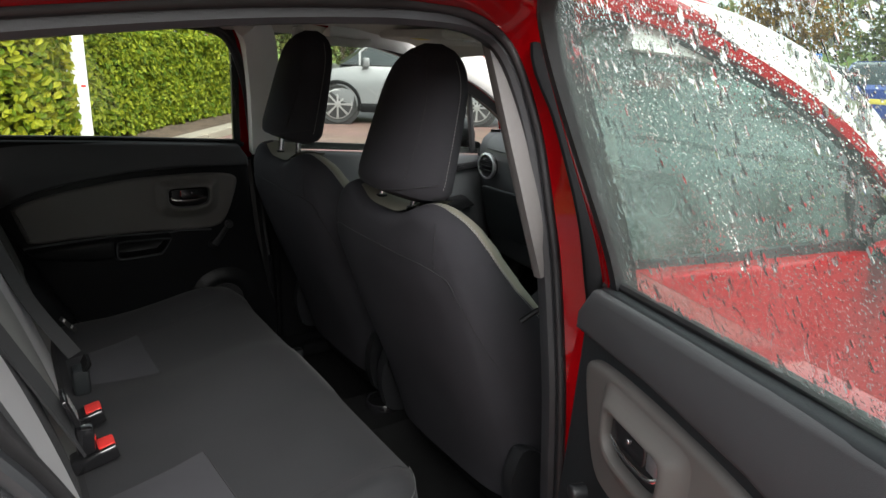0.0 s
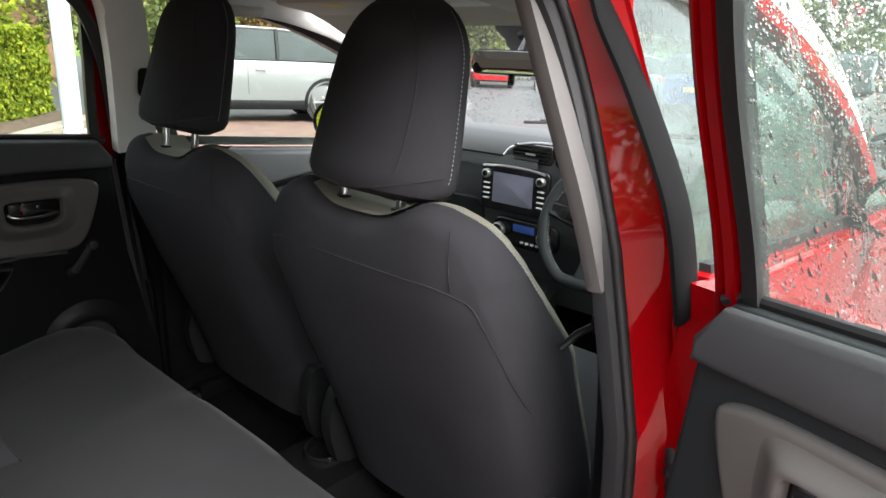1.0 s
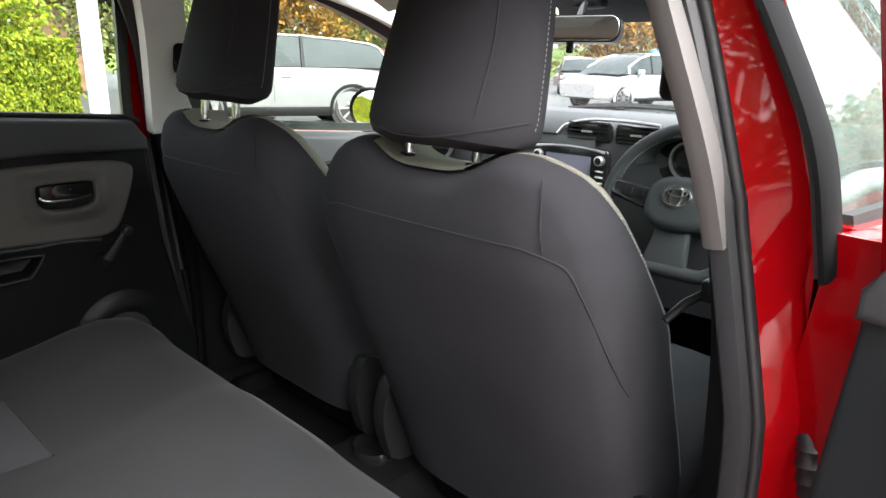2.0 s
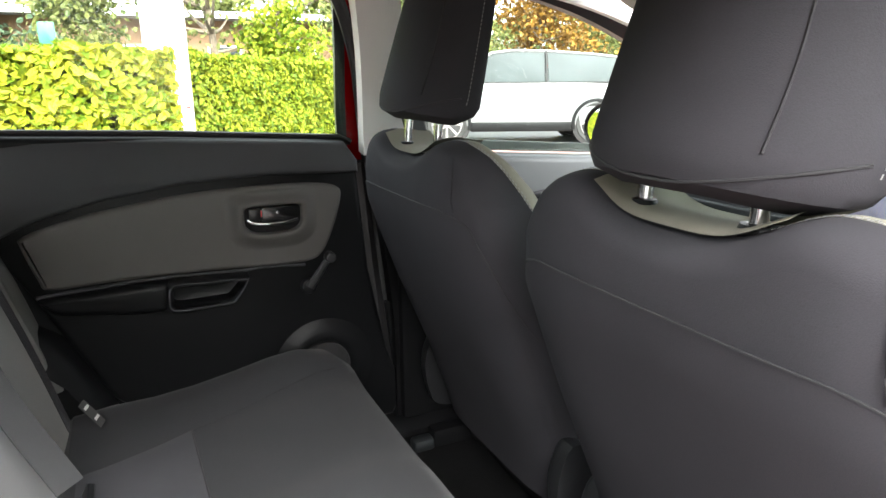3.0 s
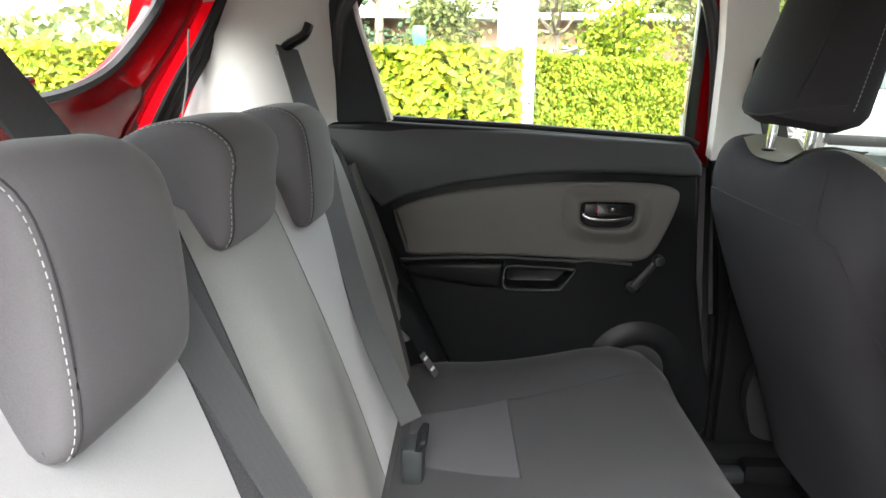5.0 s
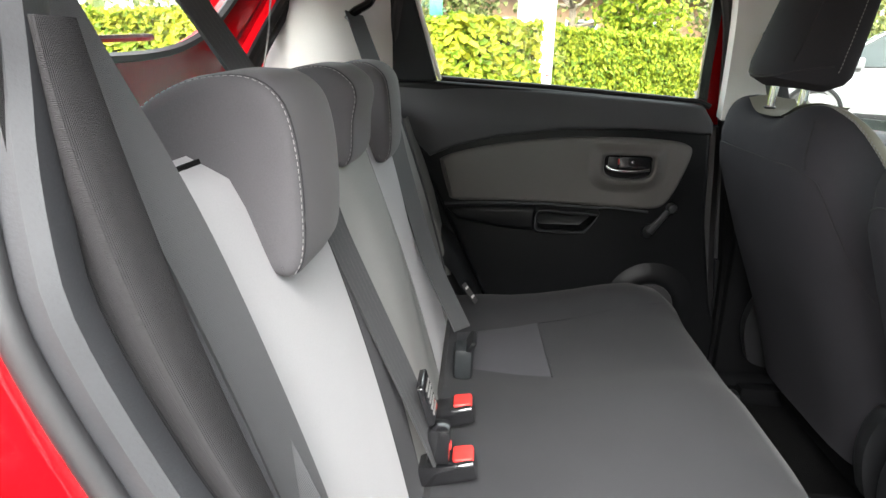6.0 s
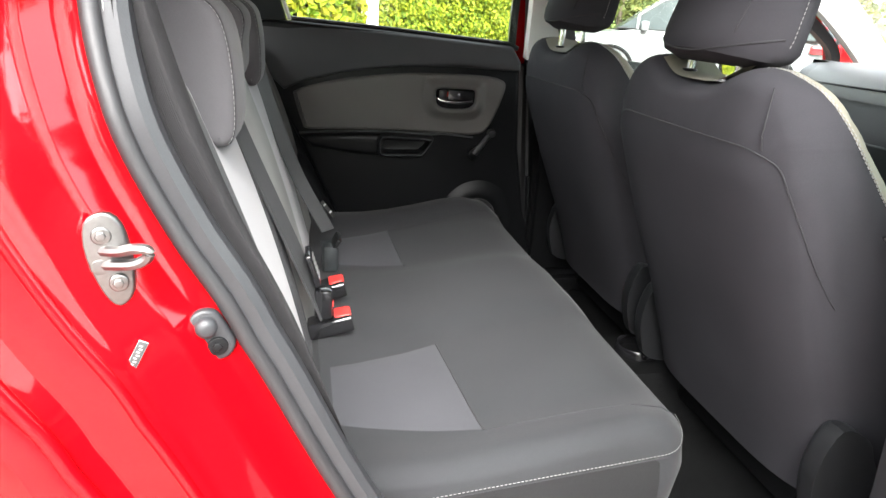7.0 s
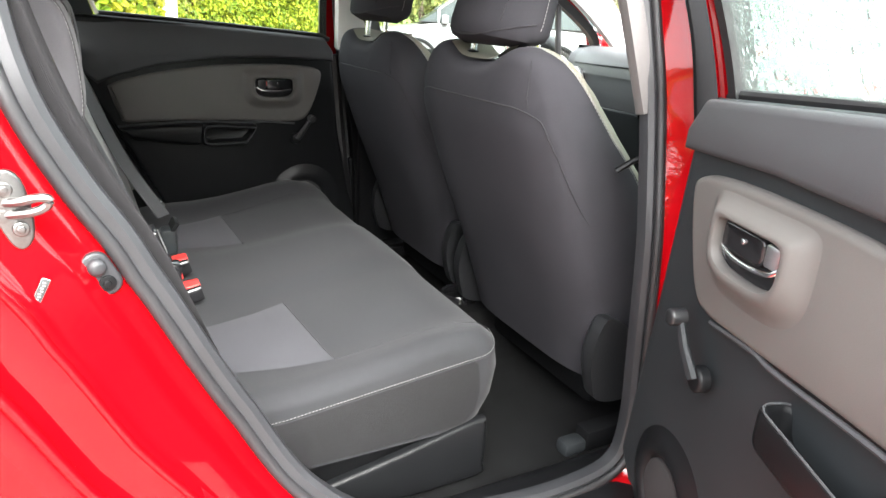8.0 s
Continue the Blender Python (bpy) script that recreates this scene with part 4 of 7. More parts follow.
    # window frame: red pillars outside, black inside
    frame_line = spline([(0.500, s * 0.742, 0.955), (0.497, s * 0.735, 1.05), (0.493, s * 0.710, 1.20), (0.480, s * 0.684, 1.315), (0.43, s * 0.674, 1.362), (0.30, s * 0.670, 1.378), (0.0, s * 0.670, 1.365), (-0.18, s * 0.676, 1.33), (-0.255, s * 0.687, 1.275), (-0.30, s * 0.710, 1.16), (-0.325, s * 0.735, 1.01)], 5)
    if s < 0:
        frame_line = spline([(0.481, -0.705, 0.945), (0.480, -0.672, 1.05), (0.474, -0.606, 1.20), (0.455, -0.553, 1.315), (0.425, -0.530, 1.372), (0.36, -0.522, 1.392), (0.25, -0.520, 1.398), (0.0, -0.525, 1.385), (-0.18, -0.545, 1.34), (-0.255, -0.575, 1.275), (-0.30, -0.620, 1.16), (-0.325, -0.690, 1.01)], 5)
    part("window_frame", sweep(frame_line, [(-s * a, b) for a, b in (((0.030, -0.014), (0.030, 0.016), (-0.012, 0.020), (-0.020, 0.0), (-0.016, -0.016)) if s > 0 else ((0.020, 0.030), (0.018, 0.0), (0.010, -0.004), (0.008, 0.006), (0.003, 0.006), (0.0, -0.006), (-0.014, -0.008), (-0.018, 0.030)))], (0, s, 0)), PAINT, d)
    if s < 0:
        part("glass_run", sweep(frame_line, [(-s * a, b) for a, b in ((-0.0185, -0.004), (-0.0185, 0.032), (-0.0220, 0.032), (-0.0220, -0.004))], (0, s, 0)), BLACK_RUBBER, d)
    inner_line = [Vector((lerp(0.08, p.x, 0.945), p.y - s * 0.012, lerp(1.0, p.z, 0.955))) for p in frame_line] if s > 0 else [Vector((lerp(0.08, p.x, 0.925), p.y - 0.001, lerp(0.97, p.z, 0.935))) for p in frame_line]
    part("inner_window_frame", sweep(inner_line, [(-s * a, b) for a, b in (((0.008, -0.012), (0.010, 0.012), (-0.010, 0.014), (-0.014, -0.012)) if s > 0 else ((0.006, -0.010), (0.007, 0.010), (-0.008, 0.012), (-0.011, -0.010)))], (0, s, 0)), BLACK_RUBBER, d)
    sail = [(-0.320, 1.010), (-0.178, 1.012), (-0.190, 1.05), (-0.235, 1.20), (-0.262, 1.285), (-0.300, 1.25), (-0.318, 1.12)]
    part("corner_panel", slab(sail, lambda u, v, w: Vector((u, s * (0.702 - 0.12 * (v - 1.01) - w), v)), 0.022, 0.008), SOFT, d)
    part("corner_edge", tube([(-0.172, s * 0.688, 1.018), (-0.186, s * 0.683, 1.06), (-0.230, s * 0.668, 1.20), (-0.250, s * 0.660, 1.29)], 0.006, 6), TRIM if s > 0 else RUBBER, d)
    pane = [(0.478, 0.970), (0.476, 1.06), (0.472, 1.20), (0.462, 1.31), (0.42, 1.348), (0.34, 1.358), (0.24, 1.360), (0.0, 1.348), (-0.17, 1.315), (-0.235, 1.27), (-0.20, 1.12), (-0.175, 1.0)]
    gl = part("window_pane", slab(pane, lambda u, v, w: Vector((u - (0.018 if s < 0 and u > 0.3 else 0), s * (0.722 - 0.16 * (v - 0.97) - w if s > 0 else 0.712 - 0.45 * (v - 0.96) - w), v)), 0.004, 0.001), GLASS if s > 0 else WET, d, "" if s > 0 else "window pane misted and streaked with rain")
    gl.visible_shadow = False
    part("sill_strip", tube([(-0.17, s * 0.694, 1.021), (0.10, s * 0.694, 1.009), (0.46, s * 0.694, 0.987), (0.485, s * 0.694, 0.975)], 0.007, 8), BLACK_RUBBER, d)
    return d


rear_door(1, "rear_door", "closed rear car door with black and grey trim and a window crank")
near_door = rear_door(-1, "rear_door", "wide open red rear car door with grey insert and wet window")
near_door.rotation_euler = (0, 0, radians(71))


# ---- front doors, seen from inside the car and through the open rear door's pane ----
def front_door(s, label):
    d = empty("front_door", (1.50, s * 0.75, 0.36), label, "car door", "front doors of the car")
    skin = [(0.615, 0.965 if s < 0 else 0.93), (1.0, 0.93 if s < 0 else 0.895), (1.55, 0.885 if s < 0 else 0.85), (1.60, 0.60), (1.55, 0.27), (0.66, 0.27), (0.61, 0.50)]
    part("outer_skin", slab(skin, lambda u, v, w: Vector((u, s * (0.745 + w + 0.022 * math.sin(max(0, min(1, (v - 0.25) / 0.7)) * math.pi)), v)), 0.055, 0.012), PAINT, d)
    panel = [(0.56 if s > 0 else 0.67, 0.95), (1.0, 0.918), (1.50, 0.885), (1.52, 0.60), (1.48, 0.33), (0.62 if s > 0 else 0.68, 0.33), (0.58 if s > 0 else 0.67, 0.6)]
    part("inner_panel", slab(panel, lambda u, v, w: Vector((u, s * (0.735 - w + 0.02 * max(0, (v - 0.86) / 0.08)), v)), 0.055, 0.02, 4), DASH_PALE, d, "satin grey front door panel")
    part("grip_strip", sweep(spline([(0.72, s * 0.672, 0.78), (0.95, s * 0.665, 0.815), (1.2, s * 0.662, 0.845), (1.42, s * 0.668, 0.86)], 5), ring(0.014, 8, 0.008), (0, s, 0)), GLOSS, d)
    part("armrest", slab([(0.70, 0.70), (1.1, 0.71), (1.35, 0.74), (1.40, 0.70), (1.2, 0.66), (0.72, 0.65)], lambda u, v, w: Vector((u, s * (0.69 - w), v)), 0.06, 0.018), PLASTIC, d)
    hx, hz = 1.17, 0.80
    part("handle_cup", slab([(hx + u, hz + v) for u, v in rounded(0.11, 0.05, 0.02)], lambda u, v, w: Vector((u, s * (0.676 - w), v)), 0.006, 0.002), GLOSS, d)
    part("door_handle", slab([(hx + u, hz + v) for u, v in rounded(0.075, 0.018, 0.008)], lambda u, v, w: Vector((u, s * (0.670 - w), v)), 0.008, 0.003), CHROME, d)
    near_line = spline([(0.592, -0.752, 0.915), (0.586, -0.746, 0.955), (0.578, -0.722, 1.06), (0.576, -0.652, 1.20), (0.562, -0.606, 1.30), (0.64, -0.600, 1.345), (0.85, -0.625, 1.325), (1.10, -0.660, 1.25), (1.35, -0.700, 1.14), (1.60, -0.735, 0.985), (1.68, -0.745, 0.905)], 5)
    line = near_line if s < 0 else spline([(0.598, s * 0.752, 0.955), (0.582, s * 0.738, 1.06), (0.556, s * 0.715, 1.20), (0.535, s * 0.695, 1.30), (0.64, s * 0.684, 1.338), (0.85, s * 0.69, 1.325), (1.10, s * 0.70, 1.272), (1.35, s * 0.715, 1.175), (1.56, s * 0.730, 1.055), (1.615, s * 0.738, 0.985), (1.63, s * 0.745, 0.905)], 5)
    part("window_frame", sweep(line, [(-0.016, -0.012), (-0.016, 0.016), (0.012, 0.020), (0.016, -0.012)] if s > 0 else [(-0.008, -0.004), (-0.008, 0.008), (0.008, 0.010), (0.009, -0.004)], (0, s, 0)), BLACK_RUBBER, d)
    part("frame_skin", sweep([p + Vector((0, s * 0.02 if s < 0 else 0.04, 0.016 if s < 0 else 0.03)) for p in line[15 if s > 0 else 22:]], [(-0.010, -0.01), (0.016, -0.01), (0.016, 0.010), (-0.008, 0.012)], (0, s, 0)), PAINT, d)
    if s < 0:
        cover = [p + Vector((-0.006, -0.012, 0)) for p in near_line[1:21]]
        part("pillar_applique", sweep(cover, [(-0.030, -0.004), (-0.029, 0.001), (-0.024, 0.004), (0.0, 0.006), (0.024, 0.005), (0.029, 0.002), (0.031, -0.004)], (0, s, 0)), MATTE_SHADE, d, "dark satin pillar cover beaded with rain")
    part("quarter_light_bar", tube([(1.395, s * 0.722, 1.145), (1.44, s * 0.735, 0.90)], 0.012, 8), BLACK_RUBBER, d)
    part("waist_strip", sweep([(0.56 if s > 0 else 0.645, s * 0.752, 0.968 if s > 0 else 0.961), (1.0, s * 0.756, 0.935), (1.60, s * 0.760, 0.892)], [(-0.006, -0.014), (0.014, -0.012), (0.008, 0.012), (-0.006, 0.012)], (0, 0, 1)), BLACK_RUBBER, d)
    pane = [(0.605, 0.95), (0.59, 1.06), (0.56, 1.2), (0.545, 1.29), (0.64, 1.332), (0.85, 1.315), (1.10, 1.26), (1.38, 1.145), (1.42, 0.90)]
    g1 = part("window_pane", slab(pane, lambda u, v, w: Vector((u if s > 0 or u > 0.7 else u + 0.035 * max(0, (v - 1.0) / 0.3), s * ((0.738 - 0.13 * (v - 0.95) if s > 0 else 0.752 - 0.40 * max(0, v - 0.97)) - w), v)), 0.004, 0.001), GLASS if s > 0 else MISTED_SHEEN, d)
    g2 = part("quarter_light", slab([(1.41, 1.13), (1.55, 1.05), (1.61, 0.97), (1.63, 0.90), (1.45, 0.90)], lambda u, v, w: Vector((u, s * (0.737 - 0.03 * (v - 0.95) - w), v)), 0.004, 0.001), GLASS, d)
    g1.visible_shadow = g2.visible_shadow = False
    part("outside_handle", tube(spline([(0.72, s * 0.805, 0.80), (0.76, s * 0.835, 0.803), (0.86, s * 0.838, 0.80), (0.92, s * 0.808, 0.796)], 5), 0.013, 8), PAINT, d)
    mir = part("door_mirror", loft([[(x + dx, s * (0.915 + ry * math.cos(a)), 0.952 + rz * math.sin(a)) for a in np.linspace(0, 2 * math.pi, 25)[:-1]]
                                    for x, dx, ry, rz in ((1.40, 0, 0.124, 0.077), (1.39, 0, 0.130, 0.084), (1.43, 0, 0.130, 0.086), (1.50, 0, 0.112, 0.074), (1.545, 0, 0.05, 0.035))]), PLASTIC, d)
    part("mirror_glass", slab([(s * (0.915 + 0.118 * math.cos(a)), 0.952 + 0.072 * math.sin(a)) for a in np.linspace(0, 2 * math.pi, 25)[:-1]], lambda u, v, w: Vector((1.399 - w, u, v)), 0.004, 0.001), MIRROR, mir)
    part("mirror_stalk", tube([(1.47, s * 0.75, 0.915), (1.46, s * 0.84, 0.925)], 0.025, 8), PLASTIC, d)
    return d


MIRROR = material("mirror", (0.85, 0.86, 0.86), 0.02, metal=1.0, vary=0.02, relief=0.0)
front_door(1, "closed front car door with dark trim and door mirror")
front_door(-1, "closed red front car door beaded with rain")


# ---- front seats ----
BACK_X = [(0.36, 0.615), (0.45, 0.590), (0.55, 0.555), (0.64, 0.518), (0.72, 0.485), (0.80, 0.456), (0.88, 0.428), (0.94, 0.418), (1.00, 0.425), (1.06, 0.435)]
HALF_W = [(0.36, 0.245), (0.48, 0.258), (0.60, 0.258), (0.72, 0.260), (0.80, 0.263), (0.86, 0.264), (0.894, 0.262), (0.935, 0.251), (0.968, 0.244), (1.00, 0.235), (1.06, 0.20)]
DEPTH = [(0.36, 0.16), (0.55, 0.16), (0.8, 0.15), (0.95, 0.125), (1.03, 0.09)]


SHOULDER = [(0.0, 0.0), (0.125, 0.0), (0.155, 0.003), (0.184, 0.012), (0.205, 0.022), (0.222, 0.036), (0.236, 0.055), (0.245, 0.072), (0.252, 0.088)]


def seat_top(y):
    a = abs(y)
    return 1.022 - 0.032 * math.exp(-(a / 0.095) ** 4) - curve_at(SHOULDER, a)


def seat_point(y, z, front=0.0):
    """On the back of the seat, y from its middle; front 0: the back face, 1: the face that is sat against."""
    w = curve_at(HALF_W, z)
    k = min(1.0, abs(y) / w)
    d = curve_at(DEPTH, z)
    roll = 0.045 * k ** 5
    return Vector((curve_at(BACK_X, z) + roll + front * (d - roll), y, z))


def seat_outline():
    """The backrest seen from behind, as (y, z) round its edge, starting low on the -y side."""
    side = []
    for v in np.linspace(0, 1, 46):
        z = lerp(0.37, 0.935, v)
        side.append((-curve_at(HALF_W, z), z))
    w = -side[-1][0]
    top = [(w * math.sin(0.5 * math.pi * k), seat_top(w * math.sin(0.5 * math.pi * k))) for k in np.linspace(-1, 1, 75)[1:-1]]
    return [Vector(p) for p in side + top + [(-y, z) for y, z in reversed(side)] + [(y, 0.37) for y in np.linspace(0.2, -0.2, 7)]]


OUTLINE = seat_outline()


def seat_ring(inset, front=None, roll=0.0, scale=1.0):
    """A line round the backrest: inset from its edge, then shrunk to its middle; front None: on the back, 0 to 1: from the edge to the front."""
    n, out = len(OUTLINE), []
    for i, p in enumerate(OUTLINE):
        d = (OUTLINE[(i + 2) % n] - OUTLINE[i - 2]).normalized()
        q = p + Vector((d.y, -d.x)) * inset
        q = Vector((q.x * scale, 0.66 + (q.y - 0.66) * scale))
        w, x = curve_at(HALF_W, min(1.0, q.y)), curve_at(BACK_X, q.y)
        k = min(1.0, abs(q.x) / w)
        rear = x + 0.045 * k ** 5
        if front is None:
            out.append(Vector((rear + roll, q.x, q.y)))
        else:
            # front counts from 0 at the edge over 1 at the seam with the cream to 2 in front
            seam = lerp(0.88, 0.10, max(0.0, min(1.0, (p.y - 0.80) / 0.19)) ** 1.6)
            f = seam * front if front < 1 else lerp(seam, 1.0, front - 1)
            q = q + Vector((d.y, -d.x)) * 0.026 * max(0.0, (f - 0.35) / 0.65) ** 1.8
            bol = 0.075 * k ** 3 * max(0.0, min(1.0, (0.97 - q.y) / 0.2))
            out.append(Vector((lerp(rear + 0.036, x + curve_at(DEPTH, q.y) + bol, f), q.x, q.y)))
    return out


def front_seat():
    s = empty("front_seat", (0.80, 0.0, 0.25), "dark grey fabric front seat with pale stitching", "car seat", "front seats")
    rear = [seat_ring(0.03, None, 0, k) for k in (0.0005, 0.25, 0.5, 0.72, 0.88, 1.0)] + [seat_ring(e, None, r) for e, r in ((0.022, 0.001), (0.015, 0.004), (0.009, 0.009), (0.0045, 0.016), (0.0015, 0.025), (0.0, 0.036))]
    rear += [seat_ring(0.0, f) for f in (0.25, 0.5, 0.75, 0.9, 1.0)]
    upper = loft(rear, caps=False)
    lower = upper.copy()
    for bm, keep in ((upper, True), (lower, False)):
        bmesh.ops.delete(bm, geom=[f for f in bm.faces if (f.calc_center_median().z > 0.69) != keep], context="FACES")
    back = part("backrest", upper, FABRIC, s, "dark charcoal fabric seat back")
    part("lower_rim", lower, FABRIC, back)
    # sat-against face, cream, meeting the dark back at the rim
    face = [seat_ring(0.0, f) for f in (1.0, 1.12, 1.3, 1.5, 1.7, 1.88, 2.0)] + [seat_ring(0.0, 2.0, 0, k) for k in (0.85, 0.6, 0.3, 0.0005)]
    part("seat_face", loft(face, caps=False), BEIGE, back, "cream fabric of the seat front")
    # seams over the back
    def on_back(y, z, lift):
        e = curve_at(HALF_W, z) - abs(y)
        roll = curve_at([(0.0015, 0.025), (0.0045, 0.016), (0.009, 0.009), (0.015, 0.004), (0.022, 0.001), (0.03, 0.0)], e)
        return seat_point(y, z) + Vector((roll - lift, 0, 0))
    def fall(y):
        a = abs(y)
        return 0.922 - 0.02 * max(0.0, (a - 0.15) / 0.08) ** 1.9 - 0.2 * max(0.0, (a - 0.212) / 0.05) ** 2.6
    part("seam", tube([on_back(y, fall(y), 0.0012) for y in (0.258 * math.sin(math.pi * k) for k in np.linspace(-0.5, 0.5, 121))], 0.0012, 5), SEAM, back)
    part("seam", tube([on_back(-0.194 + 0.010 * t, lerp(0.922, 1.000, t), 0.0004) for t in np.linspace(0, 1, 10)], 0.0010, 5), SEAM, back)
    # the cloth below that seam
    cloth = []
    for i in range(121):
        u = math.sin(math.pi * (i / 120 - 0.5))
        top = fall(0.262 * u)
        cloth.append([on_back(u * (curve_at(HALF_W, z) - 0.0022), z, 0.0014) for z in np.linspace(0.385, top, 30)])
    part("lower_cover", loft(cloth, cyclic=False), FABRIC, back, "cloth of the lower seat back below the seam")
    # double stitching along the rim, where the dark back meets the cream
    for f in (0.95, 1.08):
        line = seat_ring(-0.0004, f)[8:-16]
        part("stitching", stitches([p + Vector((-0.0004, 0.0005 * p.y / 0.25, 0.0005)) for p in line], 0.0042, 0.0028, 0.0006), THREAD, back, "pale stitching")
    pad = [[Vector((lerp(curve_at(BACK_X, seat_top(y)) + 0.016, curve_at(BACK_X, seat_top(y)) + 0.105, t), y, seat_top(y) + 0.006 * math.sin(math.pi * min(1, t * 1.3)) + 0.002)) for t in np.linspace(0, 1, 8)] for y in np.linspace(-0.105, 0.105, 22)]
    part("top_piping", loft(pad, cyclic=False), BEIGE, back, "cream fabric pad between the headrest posts")
    # headrest
    rings = []
    for v in np.linspace(0, 1, 25):
        z = lerp(1.026, 1.30, v)
        w = 0.142 * (1 - 0.25 * v ** 1.4) * (0.66 + 0.34 * math.sqrt(1 - (1 - min(1, v / 0.11)) ** 2)) * (max(0.02, 1 - max(0, (v - 0.62) / 0.38) ** 2.2) ** 0.5 if v > 0.62 else 1)
        d = 0.062 * (0.55 + 0.45 * math.sqrt(1 - (1 - min(1, v / 0.15)) ** 2)) * (1 - 0.25 * v) * (math.sqrt(max(0.03, 1 - max(0, (v - 0.80) / 0.20) ** 2)) if v > 0.80 else 1)
        cx = 0.462 + 0.068 * v
        r = []
        for i in range(36):
            a = 2 * math.pi * i / 36
            ca, sa = math.cos(a), math.sin(a)
            uy = math.copysign(abs(ca) ** 0.85, ca)
            r.append((cx + d * math.copysign(abs(sa) ** 0.95, sa) + 0.02 * uy * uy, w * uy, z - 0.012 * (uy * uy if v < 0.1 else 0) + 0.0))
        rings.append(r)
    head = part("headrest", loft(rings), FABRIC, s, "tall dark fabric headrest")
    def head_back(uy, v):
        """On the back of the headrest, uy from -1 to 1 across it."""
        w = 0.142 * (1 - 0.25 * v ** 1.4) * (0.66 + 0.34 * math.sqrt(1 - (1 - min(1, v / 0.11)) ** 2)) * (max(0.02, 1 - max(0, (v - 0.62) / 0.38) ** 2.2) ** 0.5 if v > 0.62 else 1)
        d = 0.062 * (0.55 + 0.45 * math.sqrt(1 - (1 - min(1, v / 0.15)) ** 2)) * (1 - 0.25 * v) * (math.sqrt(max(0.03, 1 - max(0, (v - 0.80) / 0.20) ** 2)) if v > 0.80 else 1)
        ca = abs(uy) ** (1 / 0.85)
        return Vector((0.462 + 0.068 * v - d * math.sqrt(max(0.0, 1 - ca * ca)) ** 0.95 + 0.02 * uy * uy - 0.0004, w * uy, lerp(1.026, 1.30, v)))
    sd = [head_back(-0.60 - 0.10 * math.sin(math.pi * v), v) for v in np.linspace(0.13, 0.90, 22)] + [head_back(lerp(-0.56, 0.3, k), 0.905 + 0.02 * math.sin(math.pi * k)) for k in np.linspace(0.1, 1, 8)]
    part("seam", tube(sd, 0.0012, 5), SEAM, head)
    sb = [head_back(u, 0.030 + 0.105 * max(0.0, abs(u) - 0.15) ** 1.5) for u in np.linspace(-0.98, 0.98, 22)]
    part("seam", tube(sb, 0.0014, 5), SEAM, head)
    hs = []
    for v in np.linspace(0.04, 0.9, 26):
        hs.append(head_back(-0.996, v) + Vector((0.002, -0.0012, 0)))
    part("stitching", stitches(hs, 0.0038, 0.0024, 0.0005), THREAD, head)
    for y in (-0.062, 0.062):
        post = part("headrest_post", tube([(0.468, y, 0.98), (0.476, y, 1.10)], 0.0075, 12), CHROME, s)
        part("post_guide", loft([[(0.468 + rx * math.cos(a), y + ry * math.sin(a), z) for a in np.linspace(0, 2 * math.pi, 17)[:-1]] for rx, ry, z in ((0.013, 0.016, 0.985), (0.013, 0.016, 0.998), (0.011, 0.013, 1.003), (0.007, 0.007, 1.004))]), PLASTIC, post)
    # cushion, plinth and hinge covers
    cr = []
    for x, z0, z1, w in ((0.66, 0.39, 0.52, 0.20), (0.70, 0.37, 0.545, 0.235), (0.80, 0.35, 0.53, 0.25), (1.0, 0.36, 0.55, 0.25), (1.10, 0.38, 0.565, 0.24), (1.15, 0.41, 0.545, 0.20)):
        r = []
        for i in range(28):
            a = 2 * math.pi * i / 28
            ca, sa = math.cos(a), math.sin(a)
            r.append((x, w * math.copysign(abs(ca) ** 0.5, ca), (z0 + z1) / 2 + (z1 - z0) / 2 * math.copysign(abs(sa) ** 0.5, sa)))
        cr.append(r)
    part("cushion", loft(cr), FABRIC, s)
    part("plinth", box(0.66, 1.10, -0.20, 0.20, 0.295, 0.38, 0.02), MATTE_SHADE, s)
    for y0, y1 in ((-0.280, -0.240), (0.240, 0.280)):
        cov = [(0.575, 0.48), (0.585, 0.41), (0.61, 0.37), (0.70, 0.36), (0.90, 0.37), (0.92, 0.42), (0.72, 0.44), (0.675, 0.48), (0.65, 0.525), (0.60, 0.545)]
        part("hinge_cover", slab([(p.x, p.z) for p in spline([(a, 0, b) for a, b in cov], 4, True)], lambda u, v, w, y0=y0, y1=y1: Vector((u, (y1 + (y0 - y1)) + w if y0 < 0 else y0 + w, v)), 0.040, 0.016, 4), HINGE, s)
        yy = (y0 + y1) / 2
        rail = part("seat_rail", box(0.595, 1.12, yy - 0.02, yy + 0.02, 0.255, 0.30, 0.006), MATTE_SHADE, s)
        part("rail_foot", box(0.545, 0.60, yy - 0.019, yy + 0.019, 0.25, 0.282, 0.010), SOFT, s)
    return s


seat_near = front_seat()
SEAT_NEAR, SEAT_FAR = Matrix.Translation((0.80, -0.320, 0.25)), Matrix.Translation((0.82, 0.305, 0.25))
seat_far = copy_thing(seat_near, SEAT_FAR)
seat_near.matrix_basis = SEAT_NEAR
for ob in seat_far.children:
    if ob.name.startswith("headrest") and "post" not in ob.name:
        ob.location.z += 0.026


# ---- rear bench ----
PROFILE = [(-0.14, 0.36), (-0.145, 0.46), (-0.115, 0.488), (-0.05, 0.486), (0.03, 0.488), (0.10, 0.495), (0.18, 0.508), (0.26, 0.522), (0.33, 0.530), (0.385, 0.522), (0.418, 0.498), (0.428, 0.455), (0.420, 0.41), (0.40, 0.375), (0.37, 0.362)]
BENCH_N, BENCH_F = -0.565, 0.625


